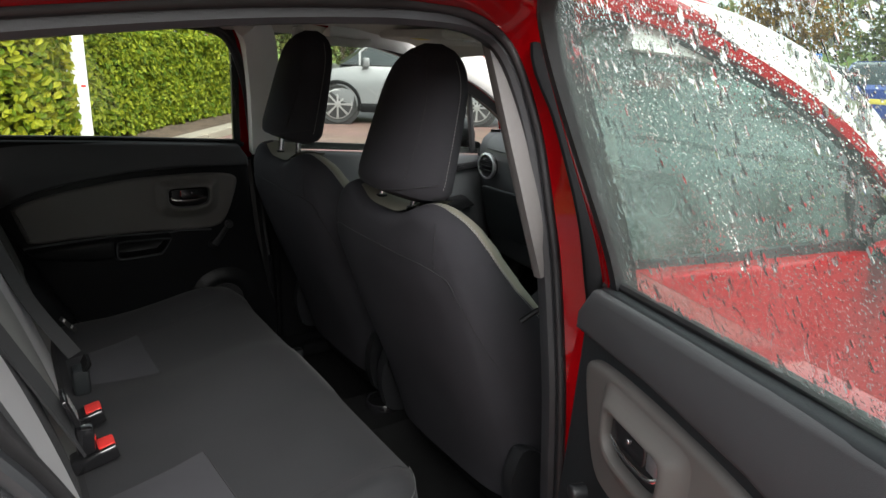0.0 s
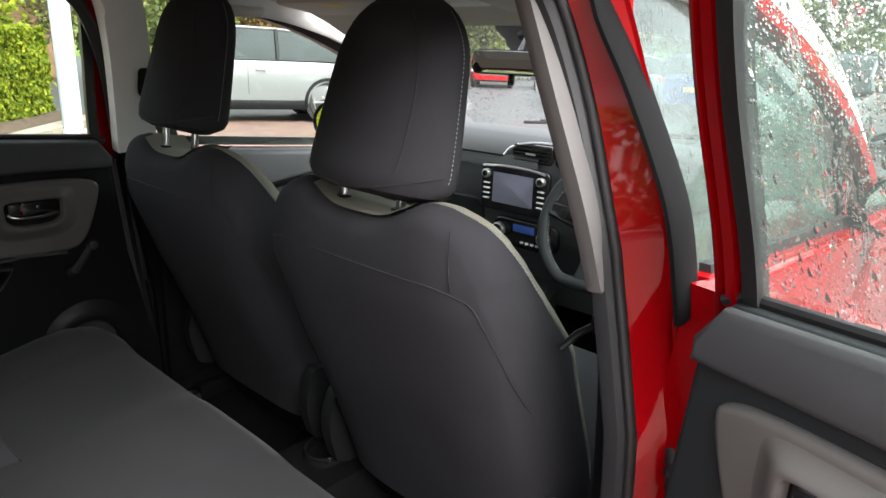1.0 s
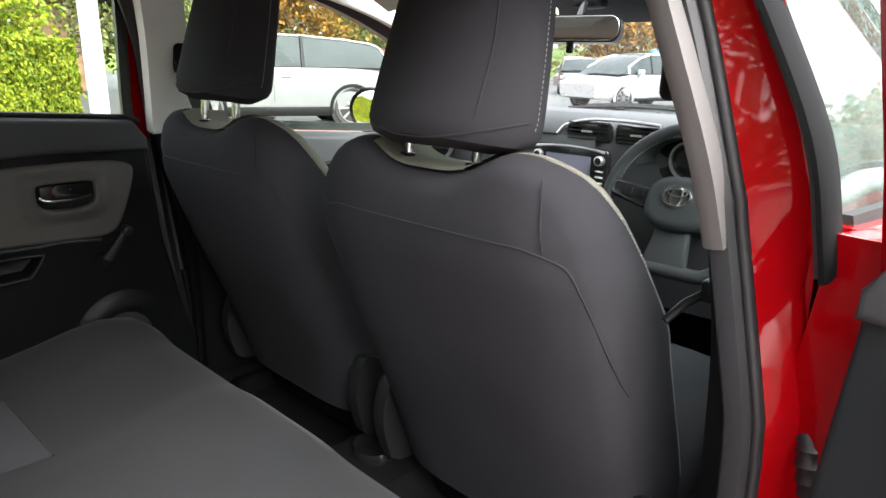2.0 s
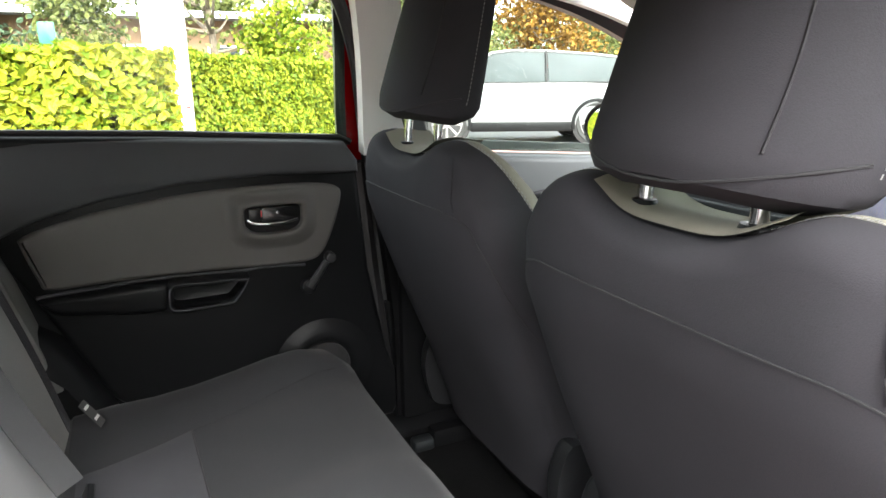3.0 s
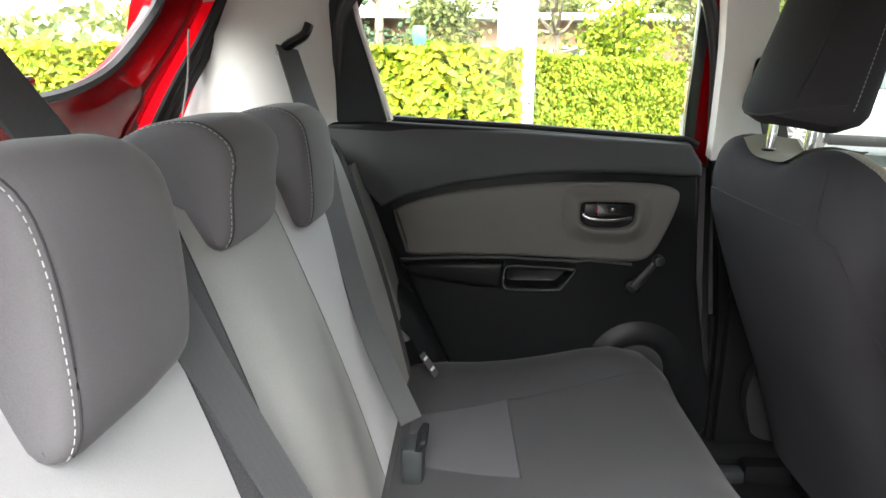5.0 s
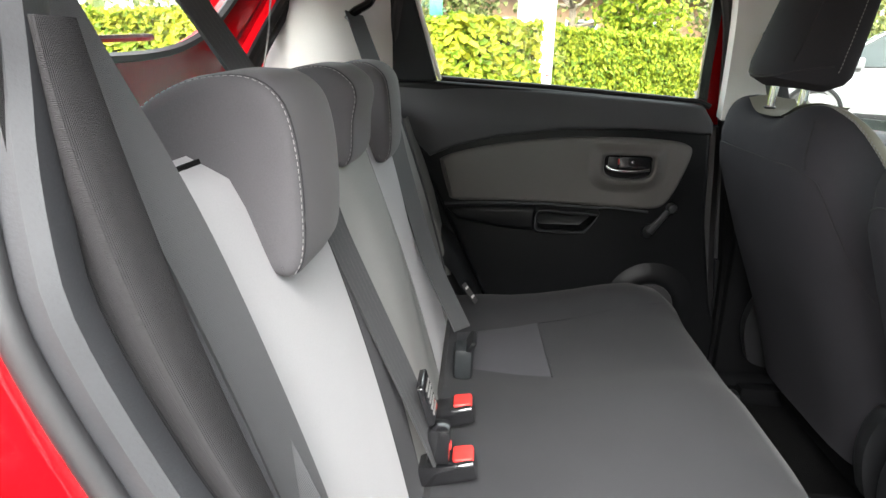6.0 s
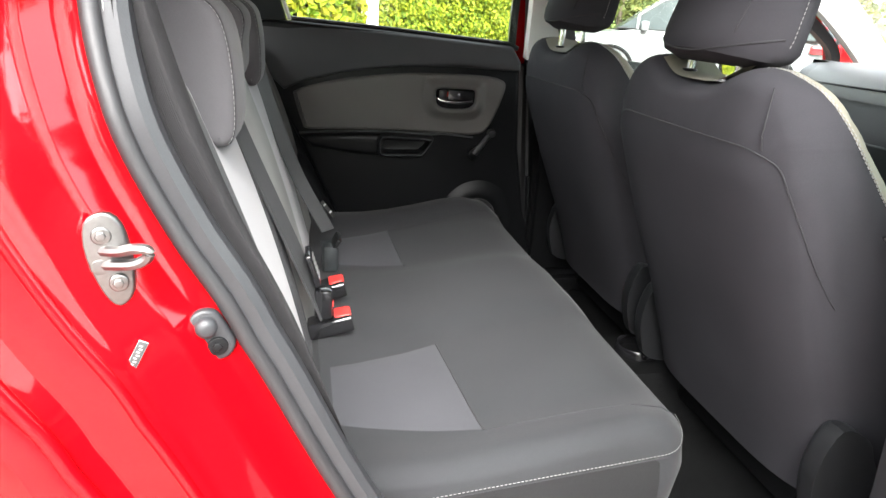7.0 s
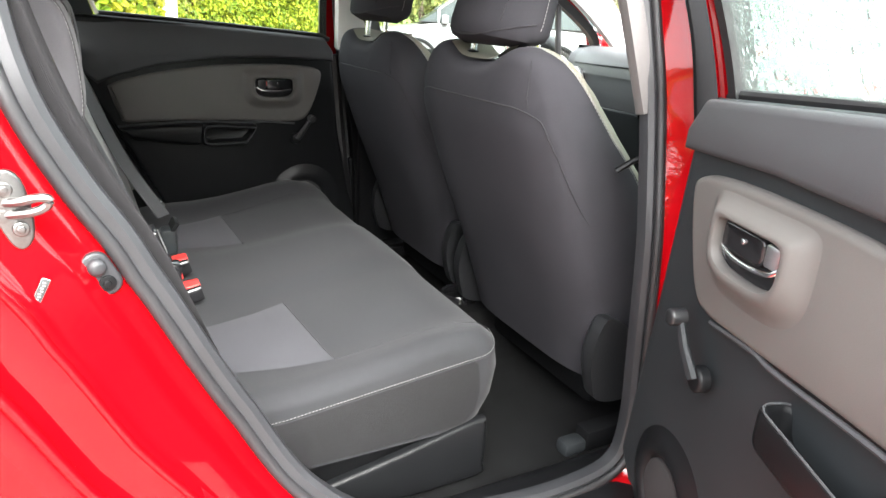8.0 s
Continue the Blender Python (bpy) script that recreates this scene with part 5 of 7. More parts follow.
def bench_swell(x, y):
    """Low swells of the bench top: side bolsters and a raised middle."""
    side = 0.022 * (min(1, max(0, (abs(y - 0.0) - 0.44) / 0.10)) ** 1.5)
    middle = 0.012 * math.exp(-(y / 0.15) ** 6)
    return (side + middle) * max(0.0, min(1.0, (x + 0.15) / 0.1))


bench = empty("rear_bench", (0.15, 0, 0.25), "dark grey fabric rear bench seat with lighter grey patches", "car seat")
rows = []
ENDS = [0.0, 0.001, 0.003, 0.007, 0.013, 0.021, 0.031, 0.044, 0.060, 0.080, 0.105]
for y in [*[BENCH_N + e for e in ENDS], *np.linspace(BENCH_N + 0.13, BENCH_F - 0.13, 40), *[BENCH_F - e for e in reversed(ENDS)]]:
    e = min(y - BENCH_N, BENCH_F - y)
    k = math.sqrt(max(0.0, 1 - (1 - min(1, e / 0.05)) ** 2))
    cut = 0.075 * (1 - math.sqrt(max(0.0, 1 - (1 - min(1, e / 0.12)) ** 2)))
    row = []
    for x, z in PROFILE:
        top = max(0.0, (z - 0.42) / 0.10)
        row.append((x - cut * max(0, min(1, (x - 0.2) / 0.2)), y, z + bench_swell(x, y) * min(1, top) - 0.035 * (1 - k) * min(1, top)))
    rows.append(row)
cushion = part("cushion", loft(rows), BENCH, bench, "dark charcoal fabric bench cushion")


def bench_z(x, y):
    z = curve_at(PROFILE[2:11], x)
    return z + bench_swell(x, y) * min(1, max(0.0, (z - 0.42) / 0.10))


# each patch narrows towards the backrest: front edge (x, y) inner and outer, rear edge y inner and outer
for (xi, yi), (xo, yo), ri, ro in (((0.093, -0.209), (0.111, -0.478), -0.262, -0.425), ((0.091, 0.180), (0.083, 0.442), 0.219, 0.378)):
    grid = []
    for i, a in enumerate(np.linspace(0, 1, 13)):
        row = []
        for j, b in enumerate(np.linspace(0, 1, 10)):
            x, y = lerp(-0.098, lerp(xi, xo, a), b), lerp(lerp(ri, ro, a), lerp(yi, yo, a), b)
            row.append((x, y, bench_z(x, y) + (0.0035 if 0 < i < 12 and 0 < j < 9 else 0.0012)))
        grid.append(row)
    part("patch", loft(grid, cyclic=False), PATCH, cushion, "mid-grey fabric patch")
    # the seams that run on to the front edge
    for x0, y0, slant in ((xo, yo, 0.06 if yo > 0 else -0.02),):
        line = [Vector((x, y0 + slant * ((x - x0) / 0.3) ** 1.3 if x > x0 else y0, 0)) for x in np.linspace(x0, 0.40, 14)]
        part("seam", tube([(p.x, p.y, bench_z(p.x, p.y) + 0.0001) for p in line], 0.0009, 5), SEAM, cushion)
    part("seam", tube([(lerp(xi, xo, a) + 0.0005, lerp(yi, yo, a), bench_z(lerp(xi, xo, a), lerp(yi, yo, a)) + 0.001) for a in np.linspace(0, 1, 10)], 0.0016, 5), SEAM, cushion)
side = [Vector((x, BENCH_N - 0.002, 0.462 + 0.12 * max(0, x))) for x in np.linspace(-0.10, 0.335, 26)]
side += [Vector((0.345 + 0.074 * q, BENCH_N - 0.002 + 0.12 * (1 - math.sqrt(1 - q * q)), 0.5035 + 0.002 * q)) for q in (0.05, 0.2, 0.35, 0.5, 0.62, 0.73, 0.82, 0.89, 0.94, 0.97)]
part("stitching", stitches(side, 0.0036, 0.0022, 0.00038), THREAD, cushion)
part("seam", tube([p + Vector((0, 0.001, -0.005)) for p in side], 0.0016, 5), SEAM, cushion)
flank = [(p.x, p.z - 0.003) for p in side[2:26]]
flank += [(0.345, 0.490), (0.350, 0.462), (0.352, 0.43), (0.345, 0.395), (0.32, 0.372), (0.15, 0.366), (-0.08, 0.366)]
part("side_panel", slab(flank, lambda u, v, w: Vector((u, BENCH_N + 0.001 - w, v)), 0.003, 0.0015), FLANK, cushion, "knitted grey-brown cloth on the cushion side")
base = [[(x, y, z) for x, z in ((-0.12, 0.25), (0.36, 0.25), (0.375, 0.30), (0.372, 0.37), (-0.12, 0.37))] for y in np.linspace(-0.540, 0.60, 9)]
part("plinth", loft(base), MATTE_SHADE, bench, "black plastic bench plinth")
cover = [(-0.06, 0.265), (0.10, 0.262), (0.345, 0.262), (0.366, 0.285), (0.370, 0.362), (0.352, 0.376), (0.20, 0.348), (0.02, 0.318), (-0.05, 0.302)]
part("end_cover", slab([(p.x, p.z) for p in spline([(a, 0, b) for a, b in cover], 3, True)], lambda u, v, w: Vector((u, -0.555 - w - 0.10 * (0.40 - v), v)), 0.016, 0.008), PLASTIC, bench, "satin black plastic end cover")


# backrest, leaning, in the local terms of its face: y across, h up along it
def rest(y, h, out=0.0):
    lean = radians(17)
    return Vector((-0.128 - h * math.sin(lean) + out * math.cos(lean), y, 0.485 + h * math.cos(lean) + out * math.sin(lean)))


def rest_swell(y, h):
    u = abs(y)
    bolster = 0.010 * math.exp(-((u - 0.555) / 0.06) ** 2)
    middle = 0.012 * math.exp(-(y / 0.10) ** 4)
    pad = 0.012 * math.sin(math.pi * min(1, max(0, h / 0.55)))
    return bolster + middle + pad


HTOP = 0.545


def rest_strip(y0, y1, lift=0.0, n=10, h0=-0.04, h1=None, slant=(0, 0)):
    rows = []
    for h in np.linspace(h0, h1 or HTOP, 22):
        e = max(0.0, min(1.0, (HTOP - h) / 0.05))
        k = math.sqrt(1 - (1 - e) ** 2)
        t = h / HTOP
        across = [lerp(y0 + slant[0] * t, y1 + slant[1] * t, i / n) for i in range(n + 1)]
        rows.append([rest(y, h, (rest_swell(y, h) + 0.03) * k - 0.03 + lift) for y in across])
    return rows


rb = part("backrest", loft([[rest(y, h, o) for y, o in ((-0.60, -0.02), (-0.60, -0.10), (0.60, -0.10), (0.60, -0.02))] for h in (-0.06, 0.25, HTOP - 0.005)]), CARPET, bench, "backrest in pale, grey and charcoal fabric panels")
PANELS = ((-0.605, -0.560, 0, 0, KNIT, "charcoal knitted side panel"), (-0.560, -0.24, 0, 0, PALE, "pale grey fabric panel"), (-0.24, -0.15, 0, 0, KNIT, ""), (-0.15, 0.190, 0, -0.105, MID, "mid-grey smooth fabric panel"),
          (0.190, 0.445, -0.105, -0.145, PALE, "pale grey fabric panel"), (0.445, 0.540, -0.145, 0, MID, "mid-grey smooth fabric panel"), (0.540, 0.605, 0, 0, KNIT, ""))
for y0, y1, a, b, m, lab in PANELS:
    part("panel", loft(rest_strip(y0 + 0.0005, y1 - 0.0005, slant=(a, b), n=14), cyclic=False), m, rb, lab)
    if y0 > -0.6:
        part("seam", tube([rest(y0 + a * h / HTOP, h, rest_swell(y0 + a * h / HTOP, h) - 0.001) for h in np.linspace(-0.03, HTOP - 0.04, 20)], 0.0018, 5), SEAM, rb)


def rear_headrest(y, low):
    """A low headrest that hangs over the backrest's top: a wedge, thick above and thin at its tip."""
    h = empty("rear_headrest", tuple(rest(y, HTOP, 0)), "low charcoal fabric rear headrest with pale stitching", "headrest", "rear headrests")
    hw = 0.092
    profile = [Vector((p.x, p.z)) for p in spline([(0.030, 0, low), (0.050, 0, low + 0.012), (0.066, 0, low + 0.055), (0.079, 0, min(low + 0.115, 0.548)), (0.077, 0, 0.572), (0.052, 0, 0.597), (0.0, 0, 0.605), (-0.048, 0, 0.592), (-0.064, 0, 0.566),
                                                   (-0.056, 0, 0.538), (-0.028, 0, 0.520), (-0.004, 0, max(0.482, low + 0.034)), (0.010, 0, low + 0.018)], 4, True)]

    def section(across, inset):
        out, n = [], len(profile)
        for i, p in enumerate(profile):
            d = (profile[(i + 1) % n] - profile[i - 1]).normalized()
            q = p + Vector((-d.y, d.x)) * inset
            out.append(rest(y + across, q.y, q.x - 0.015))
        return out
    steps = ((-hw, 0.016), (-hw + 0.001, 0.010), (-hw + 0.004, 0.005), (-hw + 0.010, 0.0018), (-hw + 0.020, 0.0), (0, -0.002), (hw - 0.040, 0.0), (hw - 0.024, 0.003), (hw - 0.012, 0.008), (hw - 0.004, 0.016), (hw, 0.026))
    rings = [section(c, i) for c, i in steps]
    for end, c in ((rings[0], -hw - 0.0015), (rings[-1], hw + 0.001)):
        mid = rest(y + c, 0.545, 0.015)
        more = [[p.lerp(mid, k) for p in end] for k in (0.35, 0.75, 0.999)]
        rings = more[::-1] + rings if end is rings[0] else rings + more
    pad = part("pad", loft(rings, caps=False), HEAD_LIT, h)
    seam = section(-hw + 0.0055, 0.0025)
    line = [p + Vector((0, -0.0004, 0)) for p in seam[2:30]]
    part("stitching", stitches(line, 0.0038, 0.0024, 0.00042), THREAD, pad, "pale stitching")
    part("seam", tube([p + Vector((0.0005, 0.0045, 0)) for p in seam[2:30]], 0.0010, 5), SEAM, pad)
    return h


for y, low in ((-0.326, 0.416), (-0.026, 0.466), (0.252, 0.425)):
    rear_headrest(y, low)


# ---- belts and buckles ----
def strap(points, width, side, n=8, thick=0.0016, ribs=0):
    """A flat web along a line; side is its breadthwise direction."""
    P = spline(points, n)
    rings = []
    for i, p in enumerate(P):
        d = (P[min(i + 1, len(P) - 1)] - P[max(i - 1, 0)]).normalized()
        w = (Vector(side) - d * Vector(side).dot(d)).normalized()
        u = d.cross(w)
        face = [(-0.5 + k / (2 * ribs), thick * (0.5 if k % 2 else 1.1)) for k in range(2 * ribs + 1)] if ribs else [(-0.5, thick), (0.5, thick)]
        rings.append([p + w * width * a - u * b for a, b in face] + [p + w * width * a + u * b for a, b in reversed(face)])
    return loft(rings)


def buckle(x, y, z, label):
    b = empty("seat_belt_buckle", (x, y, z), label, "buckle", "belt buckles on the bench")
    ang = radians(24)
    ax, up = Vector((math.cos(ang), 0, math.sin(ang) * 0.6)).normalized(), Vector((-0.26, 0, 0.965)).normalized()
    o = Vector((x, y, z))
    part("housing", loft([[o + ax * a + Vector((0, u, 0)) * k + up * v * k for u, v in rounded(0.050, 0.034, 0.009)] for a, k in ((-0.055, 0.75), (-0.035, 0.95), (0.0, 1.0), (0.030, 1.0), (0.038, 0.94))]), GLOSS, b)
    part("release_button", slab(rounded(0.030, 0.036, 0.005), lambda u, v, w: o + ax * (0.024 + u) + Vector((0, v, 0)) + up * (0.0135 + w - 0.10 * u), 0.006, 0.002), BUTTON, b, "red release button")
    part("stalk", strap([tuple(o + ax * -0.05), tuple(o + ax * -0.10 + Vector((0, 0, -0.02)))], 0.034, (0, 1, 0), 3, 0.004), WEB, b)
    return b


buckle(-0.090, -0.140, 0.510, "black seat belt buckle with red button beside the near patch")
buckle(-0.095, -0.004, 0.518, "black seat belt buckle with red button on the bench middle")

SLOTS = {-1: (-0.345, -0.583, 1.165), 1: (-0.362, 0.580, 1.160)}
fb = empty("seat_belt", (-0.10, 0.20, 0.50), "dark grey seat belt hanging across the far backrest", "seat belt", "rear seat belts")
part("webbing", strap([SLOTS[1], (-0.315, 0.50, 1.075), (-0.262, 0.40, 0.985), (-0.222, 0.345, 0.86), (-0.158, 0.27, 0.70), (-0.085, 0.205, 0.575)], 0.047, (0.5, 1, 0.2)), WEB, fb)
o = Vector((-0.075, 0.185, 0.545))
part("tongue", slab(rounded(0.062, 0.022, 0.006), lambda u, v, w: o + Vector((0.25 * v, u, 0)) + Vector((0.3, 0, 0.95)) * (v + 0.016) + Vector((0.95, 0, -0.3)) * w, 0.010, 0.004), PLASTIC, fb)
part("tongue_body", box(-0.098, -0.062, 0.158, 0.212, 0.488, 0.552, 0.009), SOFT, fb)
part("anchor_web", strap([(-0.08, 0.185, 0.50), (-0.10, 0.205, 0.475)], 0.04, (0, 1, 0), 3, 0.004), WEB, fb)
nb = empty("seat_belt", (-0.15, -0.55, 0.50), "dark grey seat belt down the near side of the backrest", "seat belt", "rear seat belts")
part("webbing", strap([SLOTS[-1], (-0.312, -0.566, 1.085), *[rest(y, h, rest_swell(y, h) + 0.005) for y, h in ((-0.562, 0.515), (-0.556, 0.40), (-0.552, 0.27), (-0.548, 0.13), (-0.546, 0.02))], (-0.092, -0.540, 0.478)], 0.047, (0.25, 1, 0)), WEB, nb)
part("lap_webbing", strap([rest(-0.560, 0.38, 0.008), rest(-0.566, 0.28, 0.022), rest(-0.568, 0.16, 0.034), rest(-0.562, 0.06, 0.040), (-0.092, -0.546, 0.484)], 0.047, (0.6, 0.8, 0.1)), WEB, nb, "turned run of the seat belt")
part("anchor_plate", box(-0.105, -0.085, -0.560, -0.520, 0.462, 0.486, 0.004), STEEL, nb)
mb = empty("seat_belt", (-0.16, -0.17, 0.60), "ribbed centre seat belt with its tongue stowed", "seat belt", "rear seat belts")
part("webbing", strap([(-0.50, -0.30, 1.37), (-0.40, -0.262, 1.18), (-0.325, -0.245, 1.06), (-0.262, -0.232, 0.955), (-0.222, -0.215, 0.85), (-0.165, -0.185, 0.70), (-0.128, -0.165, 0.60), (-0.105, -0.158, 0.54)], 0.047, (0.3, 1, 0), ribs=6), WEB, mb)
o2 = Vector((-0.128, -0.158, 0.630))
part("tongue", slab(rounded(0.058, 0.062, 0.006), lambda u, v, w: o2 + Vector((0, u, 0)) + Vector((-0.30, 0, 0.95)) * v + Vector((0.95, 0, 0.30)) * w, 0.009, 0.003), GLOSS, mb)
for k in range(5):
    part("label_line", slab(rounded(0.036, 0.004, 0.001), lambda u, v, w, k=k: o2 + Vector((0.009, u, 0.003)) + Vector((-0.30, 0, 0.95)) * (v + 0.018 - 0.009 * k) + Vector((0.95, 0, 0.30)) * w, 0.001, 0.0003), MID, mb)
part("clip", box(-0.122, -0.090, -0.176, -0.140, 0.535, 0.590, 0.006), GLOSS, mb)
part("clip_mark", box(-0.091, -0.088, -0.168, -0.158, 0.556, 0.566, 0.001), BUTTON, mb)
tg2 = empty("fabric_label", (-0.07, 0.52, 0.53), "black fabric label with pale print tucked in the seat gap", "label")
tb = Vector((-0.075, 0.505, 0.535))
part("tape", slab(rounded(0.030, 0.060, 0.003), lambda u, v, w: tb + Vector((0.25, 0.75, 0.05)) * u + Vector((0.55, -0.55, -0.55)) * v + Vector((0.6, -0.3, 0.7)) * w, 0.0015, 0.0005), INK, tg2)
for k in (-0.016, 0.012):
    part("print", slab(rounded(0.020, 0.006, 0.001), lambda u, v, w, k=k: tb + Vector((0.25, 0.75, 0.05)) * u + Vector((0.55, -0.55, -0.55)) * (v + k) + Vector((0.6, -0.3, 0.7)) * (w + 0.0018), 0.0006, 0.0002), TAG, tg2)

# front belts hang down the pillars
for s in (-1, 1):
    f = empty("seat_belt", (0.57, s * 0.62, 0.40), "dark front seat belt hanging down the door pillar", "seat belt", "front seat belts")
    part("webbing", strap([(0.575, s * (0.622 if s > 0 else 0.575), 1.12), (0.64 if s > 0 else 0.66, s * (0.612 if s > 0 else 0.655), 0.90), (0.72 if s > 0 else 0.67, s * (0.605 if s > 0 else 0.655), 0.60), (0.74 if s > 0 else 0.67, s * (0.605 if s > 0 else 0.650), 0.34)], 0.047, (1, 0, 0)), WEB, f)
    part("height_anchor", slab([(0.575 + u, 1.12 + v) for u, v in rounded(0.04, 0.07, 0.012)], lambda u, v, w, s=s: Vector((u, s * ((0.635 if s > 0 else 0.588) - w), v)), 0.02, 0.008), PLASTIC, f)
    part("tongue", merge(tube([(0.612, s * 0.640, 0.868), (0.583, s * 0.619, 0.852), (0.560, s * 0.606, 0.832)], 0.0055, 8), box(0.596, 0.618, *sorted((s * 0.628, s * 0.650)), 0.852, 0.880, 0.005)), PLASTIC, f)

# console behind the hand brake, with its cup holder
con = empty("centre_console", (0.75, -0.03, 0.335), "black centre console with a rear cup holder", "console")
part("body", loft([[(x, y, z) for y, z in ((-0.10, 0.33), (-0.105, h - 0.02), (-0.09, h), (0.09, h), (0.105, h - 0.02), (0.10, 0.33))] for x, h in ((0.688, 0.345), (0.74, 0.37), (0.85, 0.42), (1.1, 0.46), (1.38, 0.60))]), PLASTIC, con)
part("cup_ring", loft([[(0.632 + r * math.cos(a), 0.01 + r * math.sin(a), z) for a in np.linspace(0, 2 * math.pi, 33)[:-1]] for r, z in ((0.052, 0.29), (0.052, 0.348), (0.048, 0.356), (0.043, 0.352), (0.041, 0.29))], caps=False), GLOSS, con)


# ---- dashboard ----
dash = empty("dashboard", (1.6, 0, 0.7), "dark dashboard with a satin grey band and central touch screen", "dashboard")
DP = [(2.05, 0.945), (1.78, 0.982), (1.60, 0.998), (1.47, 0.997), (1.405, 0.985), (1.375, 0.965), (1.362, 0.935), (1.360, 0.90), (1.366, 0.82), (1.385, 0.74), (1.42, 0.62), (1.46, 0.50), (2.05, 0.50)]
rows = []
for y in np.linspace(-0.675, 0.675, 31):
    c = 0.07 * (abs(y) / 0.675) ** 3
    rows.append([(x + (c if x < 1.6 else -0.12 * (abs(y) / 0.675) ** 2), y, z) for x, z in DP])
part("body", loft(rows), DASH, dash)
band = []
for y in np.linspace(-0.02, 0.60, 20):
    c = 0.07 * (abs(y) / 0.675) ** 3
    band.append([(1.43 + c, y, 0.998), (1.395 + c, y, 0.986), (1.366 + c, y, 0.966), (1.353 + c, y, 0.935), (1.353 + c, y, 0.905)])
part("satin_band", loft(band, cyclic=False), DASH_PALE, dash)
part("band_edge", tube([(1.352 + 0.07 * (abs(y) / 0.675) ** 3, y, 0.945 - 0.012 * y) for y in np.linspace(0.10, 0.58, 14)], 0.003, 6), PLASTIC, dash)


def dash_y(y0, z0, x=1.353):
    return lambda u, v, w: Vector((x - w + 0.03 * (v < -1), y0 - u, z0 + v))


unit = part("screen_unit", slab(rounded(0.235, 0.135, 0.018), dash_y(0.047, 0.850), 0.014, 0.005), GLOSS, dash, "gloss black touch screen surround")
SCREEN = material("dim_screen", (0.26, 0.25, 0.22), 0.12, vary=0.1, relief=0.0, warm=(0.14, 0.15, 0.26))
part("screen", slab(rounded(0.140, 0.088, 0.004), dash_y(0.050, 0.851, 1.339), 0.002, 0.0006), SCREEN, unit, "screen showing a dim picture")
part("silver_edge", tube([(1.335, y, 0.917 - 0.6 * (y - 0.047) ** 2) for y in np.linspace(-0.06, 0.155, 14)], 0.004, 6), SILVER, unit)
for y in (0.142, -0.048):
    kn = part("dial", disc((1.339, y, 0.888), (-1, 0, 0), 0.013, 0.014, 20, 0.003), SILVER, unit)
    part("dial_cap", disc((1.327, y, 0.888), (-1, 0, 0), 0.009, 0.003, 16, 0.001), GLOSS, kn)
    for k in range(4):
        part("key", box(1.334, 1.3385, y - 0.011, y + 0.011, 0.858 - 0.015 * k, 0.862 - 0.015 * k, 0.001), TAG, unit)
for y0, w in ((0.005, 0.135), (-0.135, 0.125)):
    v = part("air_vent", slab([(u, vv * (1 - 0.25 * (u / w + 0.5) * (1 if y0 < -0.1 else 0))) for u, vv in rounded(w, 0.052, 0.010, 4)], dash_y(y0, 0.957, 1.368), 0.010, 0.004), GLOSS, dash)
    for k in range(5):
        part("slat", box(1.352, 1.360, y0 - w * 0.44, y0 + w * 0.44, 0.937 + 0.010 * k, 0.940 + 0.010 * k, 0.0008), PLASTIC, v)
    part("vent_tab", box(1.346, 1.356, y0 - 0.015, y0 + 0.015, 0.955, 0.960, 0.001), SILVER, v)
part("vent_brow", tube(spline([(1.356, 0.10, 0.945), (1.358, 0.07, 0.972), (1.362, 0.0, 0.988), (1.362, -0.1, 0.990), (1.362, -0.19, 0.985)], 6), 0.0045, 6), SILVER, dash)
part("climate_panel", slab(rounded(0.23, 0.085, 0.03), dash_y(0.02, 0.718, 1.384), 0.016, 0.006), GLOSS, dash)
BLUE = material("blue_display", (0.05, 0.12, 0.45), 0.2, vary=0.05, relief=0.0)
part("climate_display", slab(rounded(0.075, 0.022, 0.003), dash_y(0.02, 0.735, 1.367), 0.003, 0.001), BLUE, dash, "blue climate display")
for y in (0.105, -0.055):
    kn = part("climate_dial", disc((1.366, y, 0.722), (-1, 0, 0), 0.021, 0.016, 24, 0.003), SILVER, dash)
    part("dial_cap", disc((1.352, y, 0.722), (-1, 0, 0), 0.017, 0.003, 20, 0.001), GLOSS, kn)
for k in range(4):
    part("climate_key", box(1.362, 1.368, 0.0 - 0.016 + 0.018 * k - 0.02, 0.0 - 0.006 + 0.018 * k - 0.02, 0.692, 0.698, 0.001), TAG, dash)
sv = part("side_vent", disc((1.392, 0.555, 0.875), (-1, 0, 0), 0.048, 0.018, 28, 0.006), GLOSS, dash, "round side air vent")
part("vent_ring", loft([[(x, 0.555 + r * math.cos(a), 0.875 + r * math.sin(a)) for a in np.linspace(0, 2 * math.pi, 29)[:-1]] for r, x in ((0.050, 1.385), (0.051, 1.372), (0.044, 1.370), (0.043, 1.378))], caps=False), SILVER, sv)
for k in range(3):
    part("slat", box(1.370, 1.376, 0.555 - 0.040, 0.555 + 0.040, 0.857 + 0.016 * k, 0.861 + 0.016 * k, 0.001), PLASTIC, sv)
part("glove_box", slab([(0.16 + u, 0.70 + v) for u, v in rounded(0.40, 0.20, 0.03)], lambda u, v, w: Vector((1.40 - w + (0.72 - v) * 0.3, u + 0.22, v)), 0.012, 0.006), SOFT, dash)
